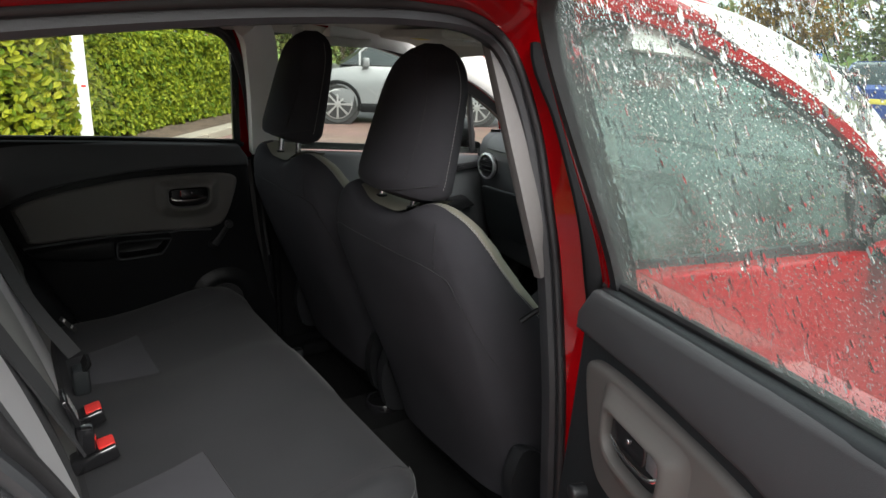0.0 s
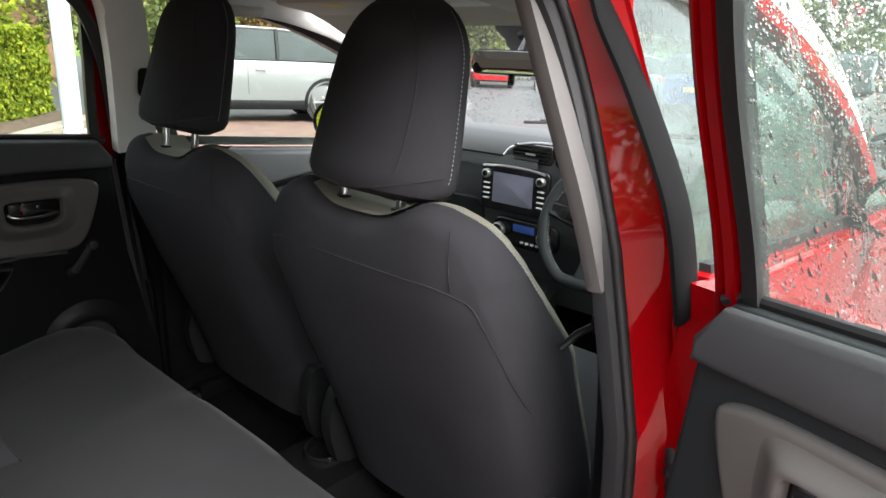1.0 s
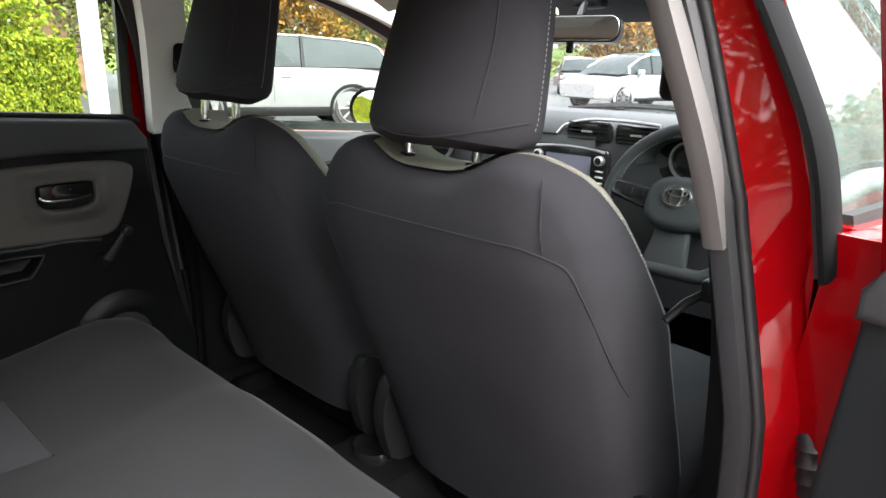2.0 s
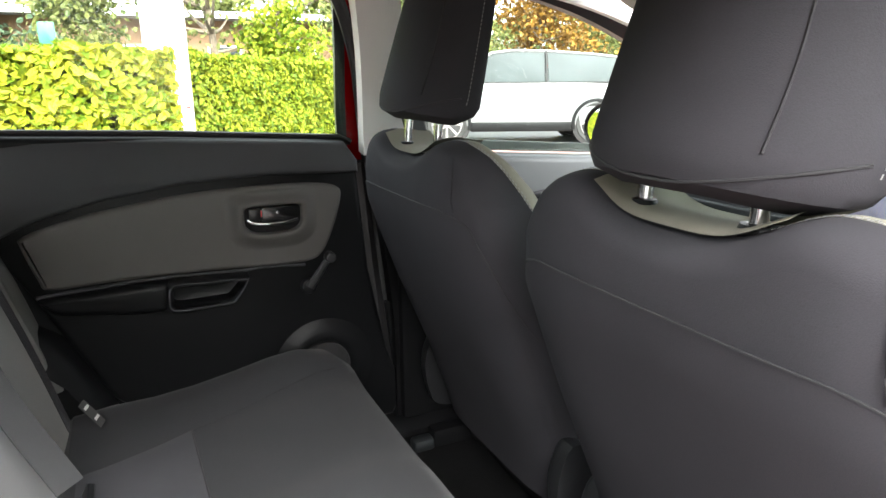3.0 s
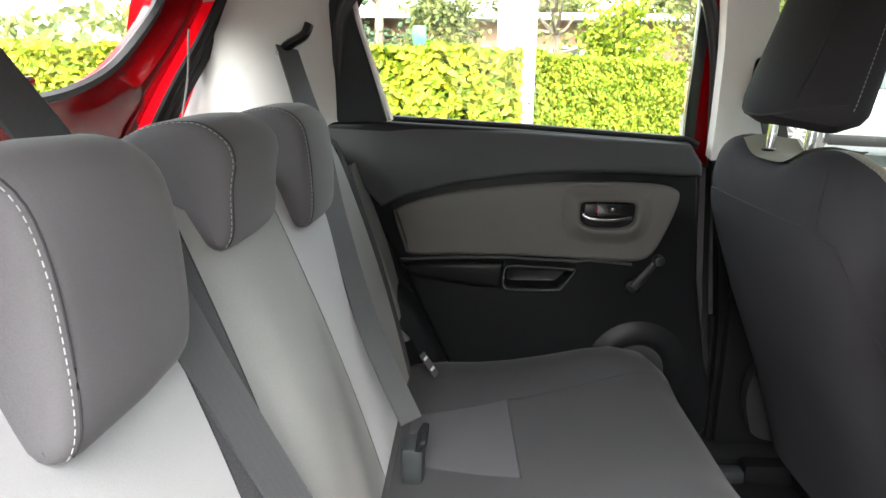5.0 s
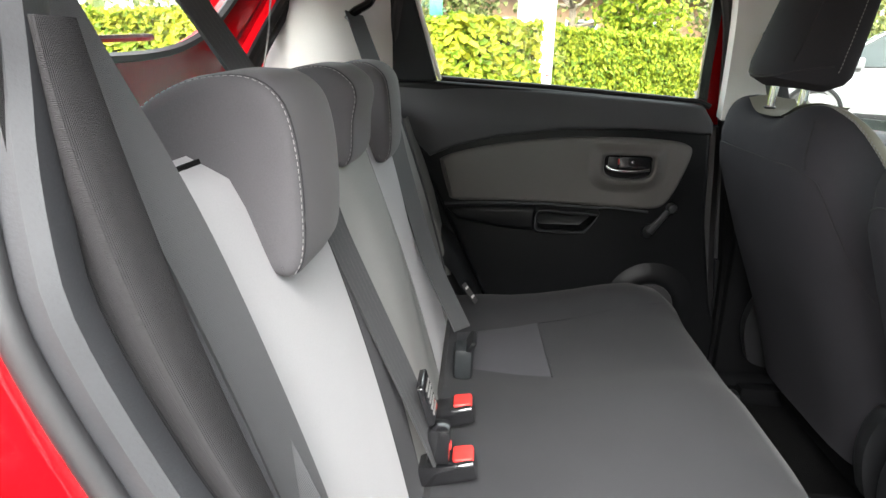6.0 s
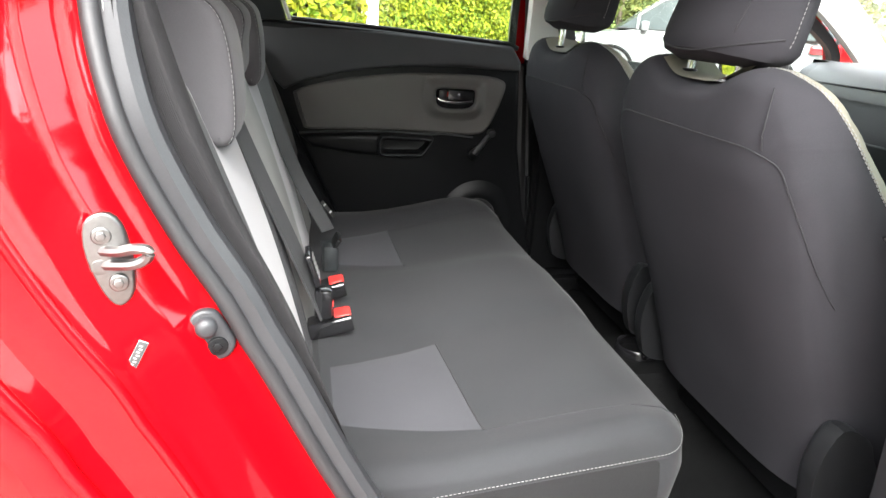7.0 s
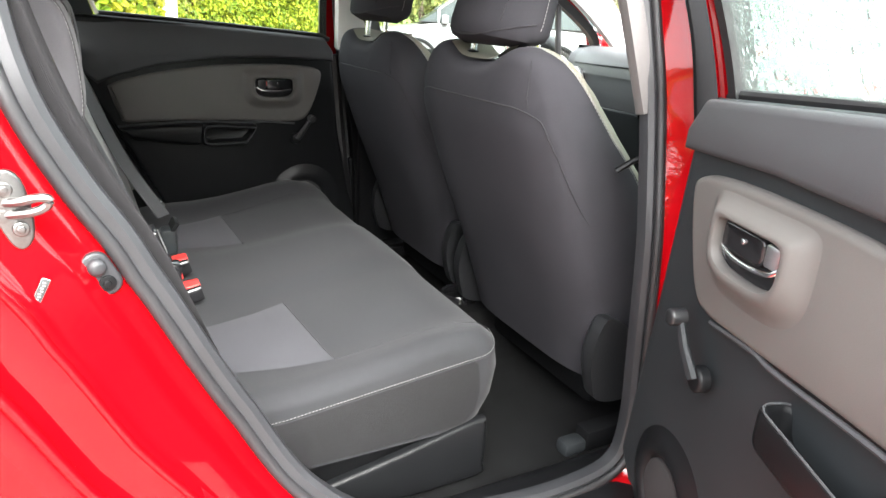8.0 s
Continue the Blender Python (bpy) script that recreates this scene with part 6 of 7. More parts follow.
# cowl over the dials
cowl = []
for a in np.linspace(-0.1, math.pi + 0.1, 20):
    cowl.append([(x, -0.325 + r * math.cos(a), 0.905 + 0.42 * r * 2 * math.sin(a) * 0.55) for x, r in ((1.42, 0.175), (1.31, 0.165), (1.285, 0.160), (1.285, 0.150), (1.36, 0.140))])
part("dial_cowl", loft(cowl, cyclic=False), DASH, dash)
part("dial_panel", slab([(0.325 + u, 0.905 + v) for u, v in rounded(0.27, 0.11, 0.05, 5)], lambda u, v, w: Vector((1.375 - w, -u, v)), 0.012, 0.004), GLOSS, dash)
for y in (-0.27, -0.385):
    part("dial_ring", loft([[(x, y + r * math.cos(a), 0.91 + r * math.sin(a)) for a in np.linspace(0, 2 * math.pi, 29)[:-1]] for r, x in ((0.045, 1.362), (0.047, 1.352), (0.042, 1.352), (0.041, 1.36))], caps=False), SILVER, dash)

# steering wheel
whl = empty("steering_wheel", (1.24, -0.318, 0.85), "black leather steering wheel with silver spokes", "steering wheel")
wc, tilt = Vector((1.225, -0.322, 0.836)), radians(24)
WU, WV, WN = Vector((0, -1, 0)), Vector((math.sin(tilt), 0, math.cos(tilt))), Vector((-math.cos(tilt), 0, math.sin(tilt)))


def on_wheel(u, v, w=0.0):
    return wc + WU * u + WV * v + WN * w


rim_line = [on_wheel(0.178 * math.cos(a), 0.172 * max(-0.88, math.sin(a)) if math.sin(a) < 0 else 0.172 * math.sin(a)) for a in np.linspace(0, 2 * math.pi, 61)[:-1]]
part("rim", tube(rim_line, 0.0155, 10, True, tuple(WN)), SOFT, whl, "stitched black leather rim")
part("rim_stitching", stitches([on_wheel(0.1635 * math.cos(a), 0.158 * max(-0.88, math.sin(a)), 0.003) for a in np.linspace(0, 2 * math.pi, 61)], 0.006, 0.004, 0.0009), THREAD, whl)
part("hub", slab([(0.075 * math.copysign(abs(math.cos(a)) ** 0.75, math.cos(a)), 0.062 * math.copysign(abs(math.sin(a)) ** 0.8, math.sin(a)) - 0.006) for a in np.linspace(0, 2 * math.pi, 33)[:-1]], lambda u, v, w: on_wheel(u, v, w - 0.01), 0.042, 0.02, 5), SOFT, whl)
for sg in (-1, 1):
    sp = part("spoke", slab([(sg * 0.06, 0.022), (sg * 0.165, 0.034), (sg * 0.168, -0.004), (sg * 0.06, -0.03)], lambda u, v, w: on_wheel(u, v, w - 0.008), 0.022, 0.008), GLOSS, whl)
    for k in range(2):
        part("button", slab([(sg * (0.095 + 0.028 * k) + u, 0.006 + v) for u, v in rounded(0.022, 0.020, 0.004)], lambda u, v, w: on_wheel(u, v, w + 0.013), 0.004, 0.0015), PLASTIC, sp)
part("spoke", slab([(-0.035, -0.05), (0.035, -0.05), (0.05, -0.145), (-0.05, -0.145)], lambda u, v, w: on_wheel(u, v, w - 0.008), 0.018, 0.006), SOFT, whl)
emb = []
for rx, ry, dx in ((0.031, 0.021, 0.0), (0.012, 0.0205, 0.0)):
    emb.append(tube([on_wheel(rx * math.cos(a), ry * math.sin(a) + 0.006, 0.034) for a in np.linspace(0, 2 * math.pi, 33)[:-1]], 0.0030, 6, True, tuple(WN)))
emb.append(tube([on_wheel(0.021 * math.cos(a), 0.008 * math.sin(a) + 0.014, 0.034) for a in np.linspace(0, 2 * math.pi, 25)[:-1]], 0.0022, 6, True, tuple(WN)))
part("emblem", merge(*emb), CHROME, whl, "chrome oval emblem")
part("column", tube([wc - WN * 0.01, wc - WN * 0.17], 0.045, 14), PLASTIC, whl)

# mirror, console and visors under the ceiling
rv = empty("rear_view_mirror", (1.20, -0.04, 1.28), "black rear-view mirror on the windscreen", "mirror")
shape = rounded(0.224, 0.060, 0.022, 6)
turn = Matrix.Rotation(radians(13), 3, "Z") @ Matrix.Rotation(radians(8.5), 3, "Y")
MIRROR_AT = Vector((1.176, -0.042, 1.202))
part("shell", slab(shape, lambda u, v, w: MIRROR_AT + turn @ Vector((w, u, v)), 0.040, 0.016, 5), GLOSS, rv)
part("mirror_glass", slab([(u * 0.965, v * 0.90) for u, v in shape], lambda u, v, w: MIRROR_AT + turn @ Vector((0.001 - w, u, v)), 0.003, 0.001), MIRROR, rv)
part("stem", tube(spline([(1.205, -0.040, 1.215), (1.235, -0.025, 1.238), (1.275, -0.008, 1.262)], 4), 0.010, 10), GLOSS, rv)
part("ball_joint", loft([[(1.212 + 0.016 * math.sin(p) * math.cos(a), -0.038 + 0.016 * math.sin(p) * math.sin(a), 1.218 + 0.016 * math.cos(p)) for a in np.linspace(0, 2 * math.pi, 17)[:-1]] for p in np.linspace(0.1, 3.04, 9)]), GLOSS, rv)
part("sensor_cover", slab([(p.x, p.z) for p in spline([(1.285, 0, -0.108), (1.285, 0, 0.0), (1.285, 0, 0.108), (1.36, 0, 0.126), (1.43, 0, 0.150), (1.436, 0, 0.0), (1.43, 0, -0.150), (1.36, 0, -0.126)], 2, True)],
                          lambda u, v, w: Vector((u, v, 1.252 - 0.43 * (u - 1.396) - w)), 0.006, 0.002), PLASTIC, rv, "black sensor surround behind the windscreen")
part("sensor_box", box(1.285, 1.345, -0.035, 0.035, 1.255, 1.285, 0.012), PLASTIC, rv)
part("tab", box(1.176, 1.188, -0.044, -0.028, 1.148, 1.178, 0.004), GLOSS, rv, "small dipping lever")
oc = empty("overhead_console", (0.92, 0, 1.33), "pale overhead console with map lamps", "console")
part("body", box(0.84, 1.02, -0.11, 0.11, 1.318, 1.352, 0.014), TRIM, oc)
for y in (-0.06, 0.0, 0.06):
    part("switch", disc((0.90, y, 1.320), (0, 0, -1), 0.018, 0.006, 18, 0.002), TAG, oc)
gh = empty("grab_handle", (0.76, 0.600, 1.325), "pale plastic grab handle folded up over the door", "grab handle")
part("grip", tube(spline([(0.64, 0.606, 1.334), (0.66, 0.588, 1.318), (0.70, 0.580, 1.308), (0.77, 0.579, 1.304), (0.84, 0.580, 1.302), (0.88, 0.588, 1.308), (0.90, 0.606, 1.322)], 5), 0.011, 10, ry=0.014), LINING, gh)
for x in (0.645, 0.895):
    part("hinge_cap", box(x - 0.016, x + 0.016, 0.592, 0.622, 1.312, 1.342, 0.006), LINING, gh)
for s in (-1, 1):
    vz = empty("sun_visor", (0.98, s * 0.33, 1.33), "pale folded sun visor under the ceiling", "sun visor", "sun visors")
    part("flap", slab([(0.95 + u, s * 0.33 + v) for u, v in rounded(0.16, 0.38, 0.03)], lambda u, v, w: Vector((u, v, 1.342 - w - 0.12 * (u - 0.9))), 0.022, 0.008), LINING, vz)
    part("label", slab([(0.90 + u, s * 0.30 + v) for u, v in rounded(0.03, 0.07, 0.003)], lambda u, v, w: Vector((u, v, 1.3195 - w - 0.12 * (u - 0.9))), 0.0008, 0.0003), SIGN_YELLOW, vz)


# ---- outside: ground ----
ASPHALT = material("wet_asphalt", (0.05, 0.05, 0.051), 0.5, vary=0.25, coarse=0.6, grain=60, relief=0.4, depth=0.004)
KERB = material("pale_concrete", (0.27, 0.235, 0.185), 0.8, vary=0.15, coarse=2, grain=80, relief=0.3, depth=0.003)
SOIL = material("bark_soil", (0.11, 0.075, 0.05), 1.0, vary=0.5, coarse=9, grain=60, relief=1.0, depth=0.03)
GRASS = material("grass", (0.10, 0.15, 0.03), 0.9, vary=0.4, coarse=1.2, grain=40, relief=0.8, depth=0.03)


def paving_material():
    m = bpy.data.materials.new("red_brick_paving")
    m.use_nodes = True
    n, l = m.node_tree.nodes, m.node_tree.links
    b = n["Principled BSDF"]
    tc, br, noi, mixn = n.new("ShaderNodeTexCoord"), n.new("ShaderNodeTexBrick"), n.new("ShaderNodeTexNoise"), n.new("ShaderNodeMix")
    br.inputs["Scale"].default_value = 1.0
    br.inputs["Brick Width"].default_value, br.inputs["Row Height"].default_value, br.inputs["Mortar Size"].default_value = 0.21, 0.105, 0.005
    br.inputs["Color1"].default_value, br.inputs["Color2"].default_value, br.inputs["Mortar"].default_value = (0.21, 0.105, 0.072, 1), (0.145, 0.075, 0.055, 1), (0.09, 0.07, 0.06, 1)
    noi.inputs["Scale"].default_value, noi.inputs["Detail"].default_value = 1.5, 6
    l.new(tc.outputs["Object"], br.inputs["Vector"])
    l.new(tc.outputs["Object"], noi.inputs["Vector"])
    mixn.data_type, mixn.blend_type = "RGBA", "OVERLAY"
    mixn.inputs[0].default_value = 0.3
    l.new(br.outputs["Color"], mixn.inputs[6])
    l.new(noi.outputs["Color"], mixn.inputs[7])
    hs = n.new("ShaderNodeHueSaturation")
    hs.inputs["Saturation"].default_value = 0.8
    l.new(mixn.outputs[2], hs.inputs["Color"])
    l.new(hs.outputs[0], b.inputs["Base Color"])
    b.inputs["Roughness"].default_value = 0.6
    bu = n.new("ShaderNodeBump")
    bu.inputs["Strength"].default_value, bu.inputs["Distance"].default_value, bu.invert = 0.5, 0.004, True
    l.new(br.outputs["Fac"], bu.inputs["Height"])
    l.new(bu.outputs[0], b.inputs["Normal"])
    return m


PAVING = paving_material()
HD, HN = Vector((0.63, 0.777, 0)), Vector((-0.777, 0.63, 0))   # along the hedge that runs away, and into it
H0 = Vector((0.82, 7.56, 0))


def rect(o, u, v, u0, u1, v0, v1, z):
    return [tuple(o + u * a + v * b + Vector((0, 0, z))) for a, b in ((u0, v0), (u1, v0), (u1, v1), (u0, v1))]


gv = [(x, y, 0.0) for x in (-400, -60, -20, -8, 0, 8, 20, 60, 400) for y in (-400, -60, -20, -8, 0, 8, 20, 60, 400)]
gf = [(i * 9 + j, (i + 1) * 9 + j, (i + 1) * 9 + j + 1, i * 9 + j + 1) for i in range(8) for j in range(8)]
tagged(part("ground", from_lists(gv, gf), ASPHALT), "wet grey asphalt car park", "ground", kind="structure")
tagged(part("pavement", from_lists(rect(H0, HD, HN, -14, 4.6, -6.5, -0.95, 0.004), [(0, 1, 2, 3)]), PAVING), "red brick paving of the parking bays", "pavement", kind="structure")
bed = []
for i, a in enumerate(np.linspace(-9, 4.5, 55)):
    bed.append([tuple(H0 + HD * a + HN * b + Vector((0, 0, 0.06 + 0.05 * noise.noise((a * 2, b * 3, 0)) + 0.03 * noise.noise((a * 9, b * 9, 3))))) for b in np.linspace(-0.72, 2.0, 14)])
tagged(part("planting_bed", loft(bed, cyclic=False), SOIL), "brown bark-covered planting bed under the hedge", "planting bed", kind="structure")
kerb = empty("kerb", tuple(H0 + HN * -0.8), "pale concrete kerb along the planting bed", "kerb", kind="structure")
for i in range(15):
    a = -9 + 0.915 * i
    q = [Vector(p) for p in rect(H0, HD, HN, a, a + 0.90, -0.95, -0.70, 0)]
    part("kerb_stone", loft([[p for p in q], [p + Vector((0, 0, 0.09)) for p in q], [p.lerp(q[(j + 2) % 4], 0.03) + Vector((0, 0, 0.105)) for j, p in enumerate(q)]]), KERB, kerb, smooth=False)


# ---- hedges ----
def leaf_material(name, dark, light, gloss=0.35):
    m = bpy.data.materials.new(name)
    m.use_nodes = True
    n, l = m.node_tree.nodes, m.node_tree.links
    b = n["Principled BSDF"]
    geo, ramp = n.new("ShaderNodeNewGeometry"), n.new("ShaderNodeValToRGB")
    ramp.color_ramp.elements[0].color, ramp.color_ramp.elements[1].color = (*dark, 1), (*light, 1)
    ramp.color_ramp.elements[0].position, ramp.color_ramp.elements[1].position = 0.1, 1.0
    l.new(geo.outputs["Random Per Island"], ramp.inputs["Fac"])
    tc, noi, mx = n.new("ShaderNodeTexCoord"), n.new("ShaderNodeTexNoise"), n.new("ShaderNodeMix")
    noi.inputs["Scale"].default_value, noi.inputs["Detail"].default_value = 25, 3
    l.new(tc.outputs["Object"], noi.inputs["Vector"])
    mx.data_type, mx.blend_type = "RGBA", "OVERLAY"
    mx.inputs[0].default_value = 0.35
    l.new(ramp.outputs[0], mx.inputs[6])
    l.new(noi.outputs["Fac"], mx.inputs[7])
    l.new(mx.outputs[2], b.inputs["Base Color"])
    b.inputs["Roughness"].default_value = gloss
    b.inputs["Specular IOR Level"].default_value = 0.18
    tr, mix = n.new("ShaderNodeBsdfTranslucent"), n.new("ShaderNodeMixShader")
    l.new(mx.outputs[2], tr.inputs["Color"])
    mix.inputs["Fac"].default_value = 0.30
    l.new(b.outputs[0], mix.inputs[1])
    l.new(tr.outputs[0], mix.inputs[2])
    l.new(mix.outputs[0], n["Material Output"].inputs["Surface"])
    return m


LAUREL = leaf_material("laurel_leaf", (0.085, 0.14, 0.008), (0.36, 0.36, 0.025), 0.45)
LAUREL_FAR = leaf_material("laurel_leaf_fine", (0.08, 0.135, 0.010), (0.32, 0.35, 0.028), 0.45)
TWIGS = material("dark_twigs", (0.045, 0.060, 0.014), 1.0, vary=0.5, coarse=10, grain=50, relief=1.0, depth=0.05)
rng = np.random.default_rng(7)


def leaves(places, normals, size, spread=0.9, long=1.9):
    """Folded leaves at the places, roughly facing the normals: arrays of points and quads."""
    k = len(places)
    nrm = normals + rng.normal(0, spread * 0.6, (k, 3))
    nrm /= np.linalg.norm(nrm, axis=1)[:, None] + 1e-9
    t = rng.normal(0, 1, (k, 3)) + np.array([0, 0, 0.5])
    t -= nrm * (t * nrm).sum(1)[:, None]
    t /= np.linalg.norm(t, axis=1)[:, None] + 1e-9
    b = np.cross(nrm, t)
    s = size * rng.uniform(0.65, 1.25, k)[:, None]
    w, f = s / long * 0.5, s * 0.08
    v = np.stack([places - t * s * 0.5, places - t * s * 0.15 + b * w + nrm * f, places + t * s * 0.22 + b * w * 0.85 + nrm * f, places + t * s * 0.5 - nrm * f,
                  places + t * s * 0.22 - b * w * 0.85 + nrm * f, places - t * s * 0.15 - b * w + nrm * f], 1).reshape(-1, 3)
    i = np.arange(k)[:, None] * 6
    q = np.concatenate([i + np.array([[0, 1, 2, 3]]), i + np.array([[0, 3, 4, 5]])], 1).reshape(-1, 4)
    return v, q


def mesh_part(name, v, q, mat, parent=None, label=""):
    me = bpy.data.meshes.new(name)
    me.from_pydata(v.tolist(), [], q.tolist())
    me.materials.append(mat)
    ob = new(name, me)
    if parent is not None:
        ob.parent = parent
        ob.matrix_parent_inverse = Matrix.Translation(-parent.location)
    return tagged(ob, label)


def hedge(name, o, u, v, length, deep, height, count, size, mat, label):
    """A clipped hedge from o along u, its depth along v."""
    h = empty(name, tuple(o + u * length / 2), label, "hedge", kind="stuff")
    core = []
    for a in np.linspace(0.12, length - 0.12, int(length * 3)):
        core.append([tuple(o + u * a + v * (b + 0.05 * noise.noise((a * 2, b, c))) + Vector((0, 0, c + 0.04 * noise.noise((a * 3, b * 2, c + 5))))) for b, c in ((0.12, 0.10), (0.12, height * 0.5), (0.14, height - 0.14), (deep * 0.5, height - 0.10), (deep - 0.14, height - 0.14), (deep - 0.12, height * 0.5), (deep - 0.12, 0.10))])
    part("twigs", loft(core), TWIGS, h)
    U, V = np.array(u), np.array(v)
    areas = np.array([length * height, length * deep, length * height * 0.25, deep * height, deep * height])
    pick = rng.choice(5, count, p=areas / areas.sum())
    a, b, c = rng.uniform(0, length, count), rng.uniform(0, deep, count), rng.uniform(0.08, height, count)
    inn = np.abs(rng.normal(0, 0.07, count))
    N = np.zeros((count, 3))
    b = np.where(pick == 0, inn, np.where(pick == 2, deep - inn, b))
    c = np.where(pick == 1, height - inn, c)
    a = np.where(pick == 3, inn, np.where(pick == 4, length - inn, a))
    N[pick == 0], N[pick == 2], N[pick == 1], N[pick == 3], N[pick == 4] = -V + [0, 0, 0.35], V, [0, 0, 1], -U, U
    bump = np.array([0.07 * noise.noise((x * 1.3, y * 2, z * 1.7)) + 0.05 * noise.noise((x * 4, y * 4, z * 4)) for x, y, z in zip(a, b, c)])
    P = np.array(o)[None] + U[None] * a[:, None] + V[None] * b[:, None] + np.array([0, 0, 1.0])[None] * c[:, None] + N * bump[:, None]
    P[:, 2] = np.maximum(P[:, 2], 0.05)
    vv, qq = leaves(P, N, size)
    mesh_part("foliage", vv, qq, mat, h, "glossy yellow-green laurel leaves")
    return h


hedge("hedge", Vector((-9.0, 4.72, 0)), Vector((1, 0, 0)), Vector((0, 1, 0)), 9.40, 1.1, 1.33, 42000, 0.092, LAUREL, "clipped yellow-green laurel hedge beside a white post")
hedge("hedge", H0 - HD * 1.6, HD, HN, 6.2, 1.2, 1.38, 34000, 0.085, LAUREL_FAR, "clipped green laurel hedge running along the pale kerb")

# ---- posts and signs ----
WHITE = material("white_painted_metal", (0.80, 0.80, 0.79), 0.45, vary=0.05, coarse=3, grain=200, relief=0.1)
GREY_METAL = material("grey_blue_painted_metal", (0.42, 0.47, 0.52), 0.45, vary=0.1, coarse=4, grain=200, relief=0.1)
post = empty("white_post", (0.40, 5.06, 0), "square white painted post at the hedge end", "post")
part("shaft", box(0.215, 0.530, 4.96, 5.20, 0.0, 4.2, 0.012), WHITE, post)
part("red_mark", box(0.475, 0.510, 4.955, 4.96, 0.885, 0.905, 0.001), BUTTON, post)
lamp = empty("lamp_post", (3.17, 8.80, 0), "round grey painted lamp post on the kerb", "lamp post")
part("shaft", tube([(3.17, 8.80, 0.0), (3.17, 8.80, 5.5)], 0.125, 20), GREY_METAL, lamp)
part("foot", tube([(3.17, 8.80, 0.0), (3.17, 8.80, 0.05)], 0.16, 20), GREY_METAL, lamp)


def sign(x, y, z, w, h, face, label, yaw, text=""):
    s = empty("sign", (x, y, 0), label, "sign")
    r = Matrix.Rotation(radians(yaw), 3, "Z")
    c = Vector((x, y, z))
    part("panel", slab(rounded(w, h, min(w, h) * 0.08), lambda u, v, t: c + r @ Vector((u, -t, v)), 0.02, 0.004), face, s)
    part("pole", tube([(x, y, 0), tuple(c + r @ Vector((0, 0.03, 0)))], 0.035, 10), GREY_METAL, s)
    if text:
        cu = bpy.data.curves.new("letter", "FONT")
        cu.body, cu.size, cu.align_x, cu.align_y, cu.extrude = text, h * 0.95, "CENTER", "CENTER", 0.002
        me = bpy.data.meshes.new_from_object(new("letter_curve", cu))
        bpy.data.objects.remove(bpy.data.objects["letter_curve"])
        me.materials.append(WHITE)
        lt = new("letter", me)
        lt.parent = s
        lt.matrix_parent_inverse = Matrix.Translation(-s.location)
        lt.matrix_basis = Matrix.Translation(c + r @ Vector((0, -0.024, 0))) @ Matrix.Rotation(radians(yaw), 4, "Z") @ Matrix.Rotation(radians(90), 4, "X")
    return s


SIGN_BLUE = material("blue_sign", (0.03, 0.16, 0.55), 0.4, vary=0.06, relief=0.03)
SIGN_GREEN = material("green_sign", (0.02, 0.17, 0.08), 0.4, vary=0.06, relief=0.03)
sign(29.0, 13.7, 1.62, 0.52, 0.52, SIGN_BLUE, "blue parking sign on a grey pole", -70, "P")
sign(-1.10, 13.5, 1.93, 0.27, 0.38, SIGN_GREEN, "green and white sign board on a pole behind the hedge", 5)

# ---- parked vehicles ----
CAR_GLASS = material("car_window", (0.034, 0.042, 0.044), 0.15, vary=0.3, coarse=2, relief=0.0, spec=0.06)
# one white paint in two tones: held down in bright light, lifted in shade
CAR_WHITE_DIMMED = material("dimmed_white_paint", (0.125, 0.131, 0.135), 0.4, vary=0.03, coarse=2, relief=0.01, coat=0.6)
CAR_WHITE_LIFTED = material("lifted_white_paint", (0.36, 0.365, 0.37), 0.45, vary=0.03, coarse=2, relief=0.01, coat=0.4)
CAR_BLUE = material("blue_car_paint", (0.012, 0.04, 0.20), 0.3, vary=0.05, relief=0.01, coat=1.0)
CAR_GREY = material("dark_grey_car_paint", (0.06, 0.07, 0.08), 0.25, vary=0.05, relief=0.01, coat=1.0)
LAMP_RED = material("tail_lamp_red", (0.45, 0.01, 0.015), 0.15, vary=0.1, relief=0.0, coat=1.0)
LAMP_WHITE = material("head_lamp", (0.6, 0.62, 0.64), 0.1, vary=0.1, relief=0.0, coat=1.0)


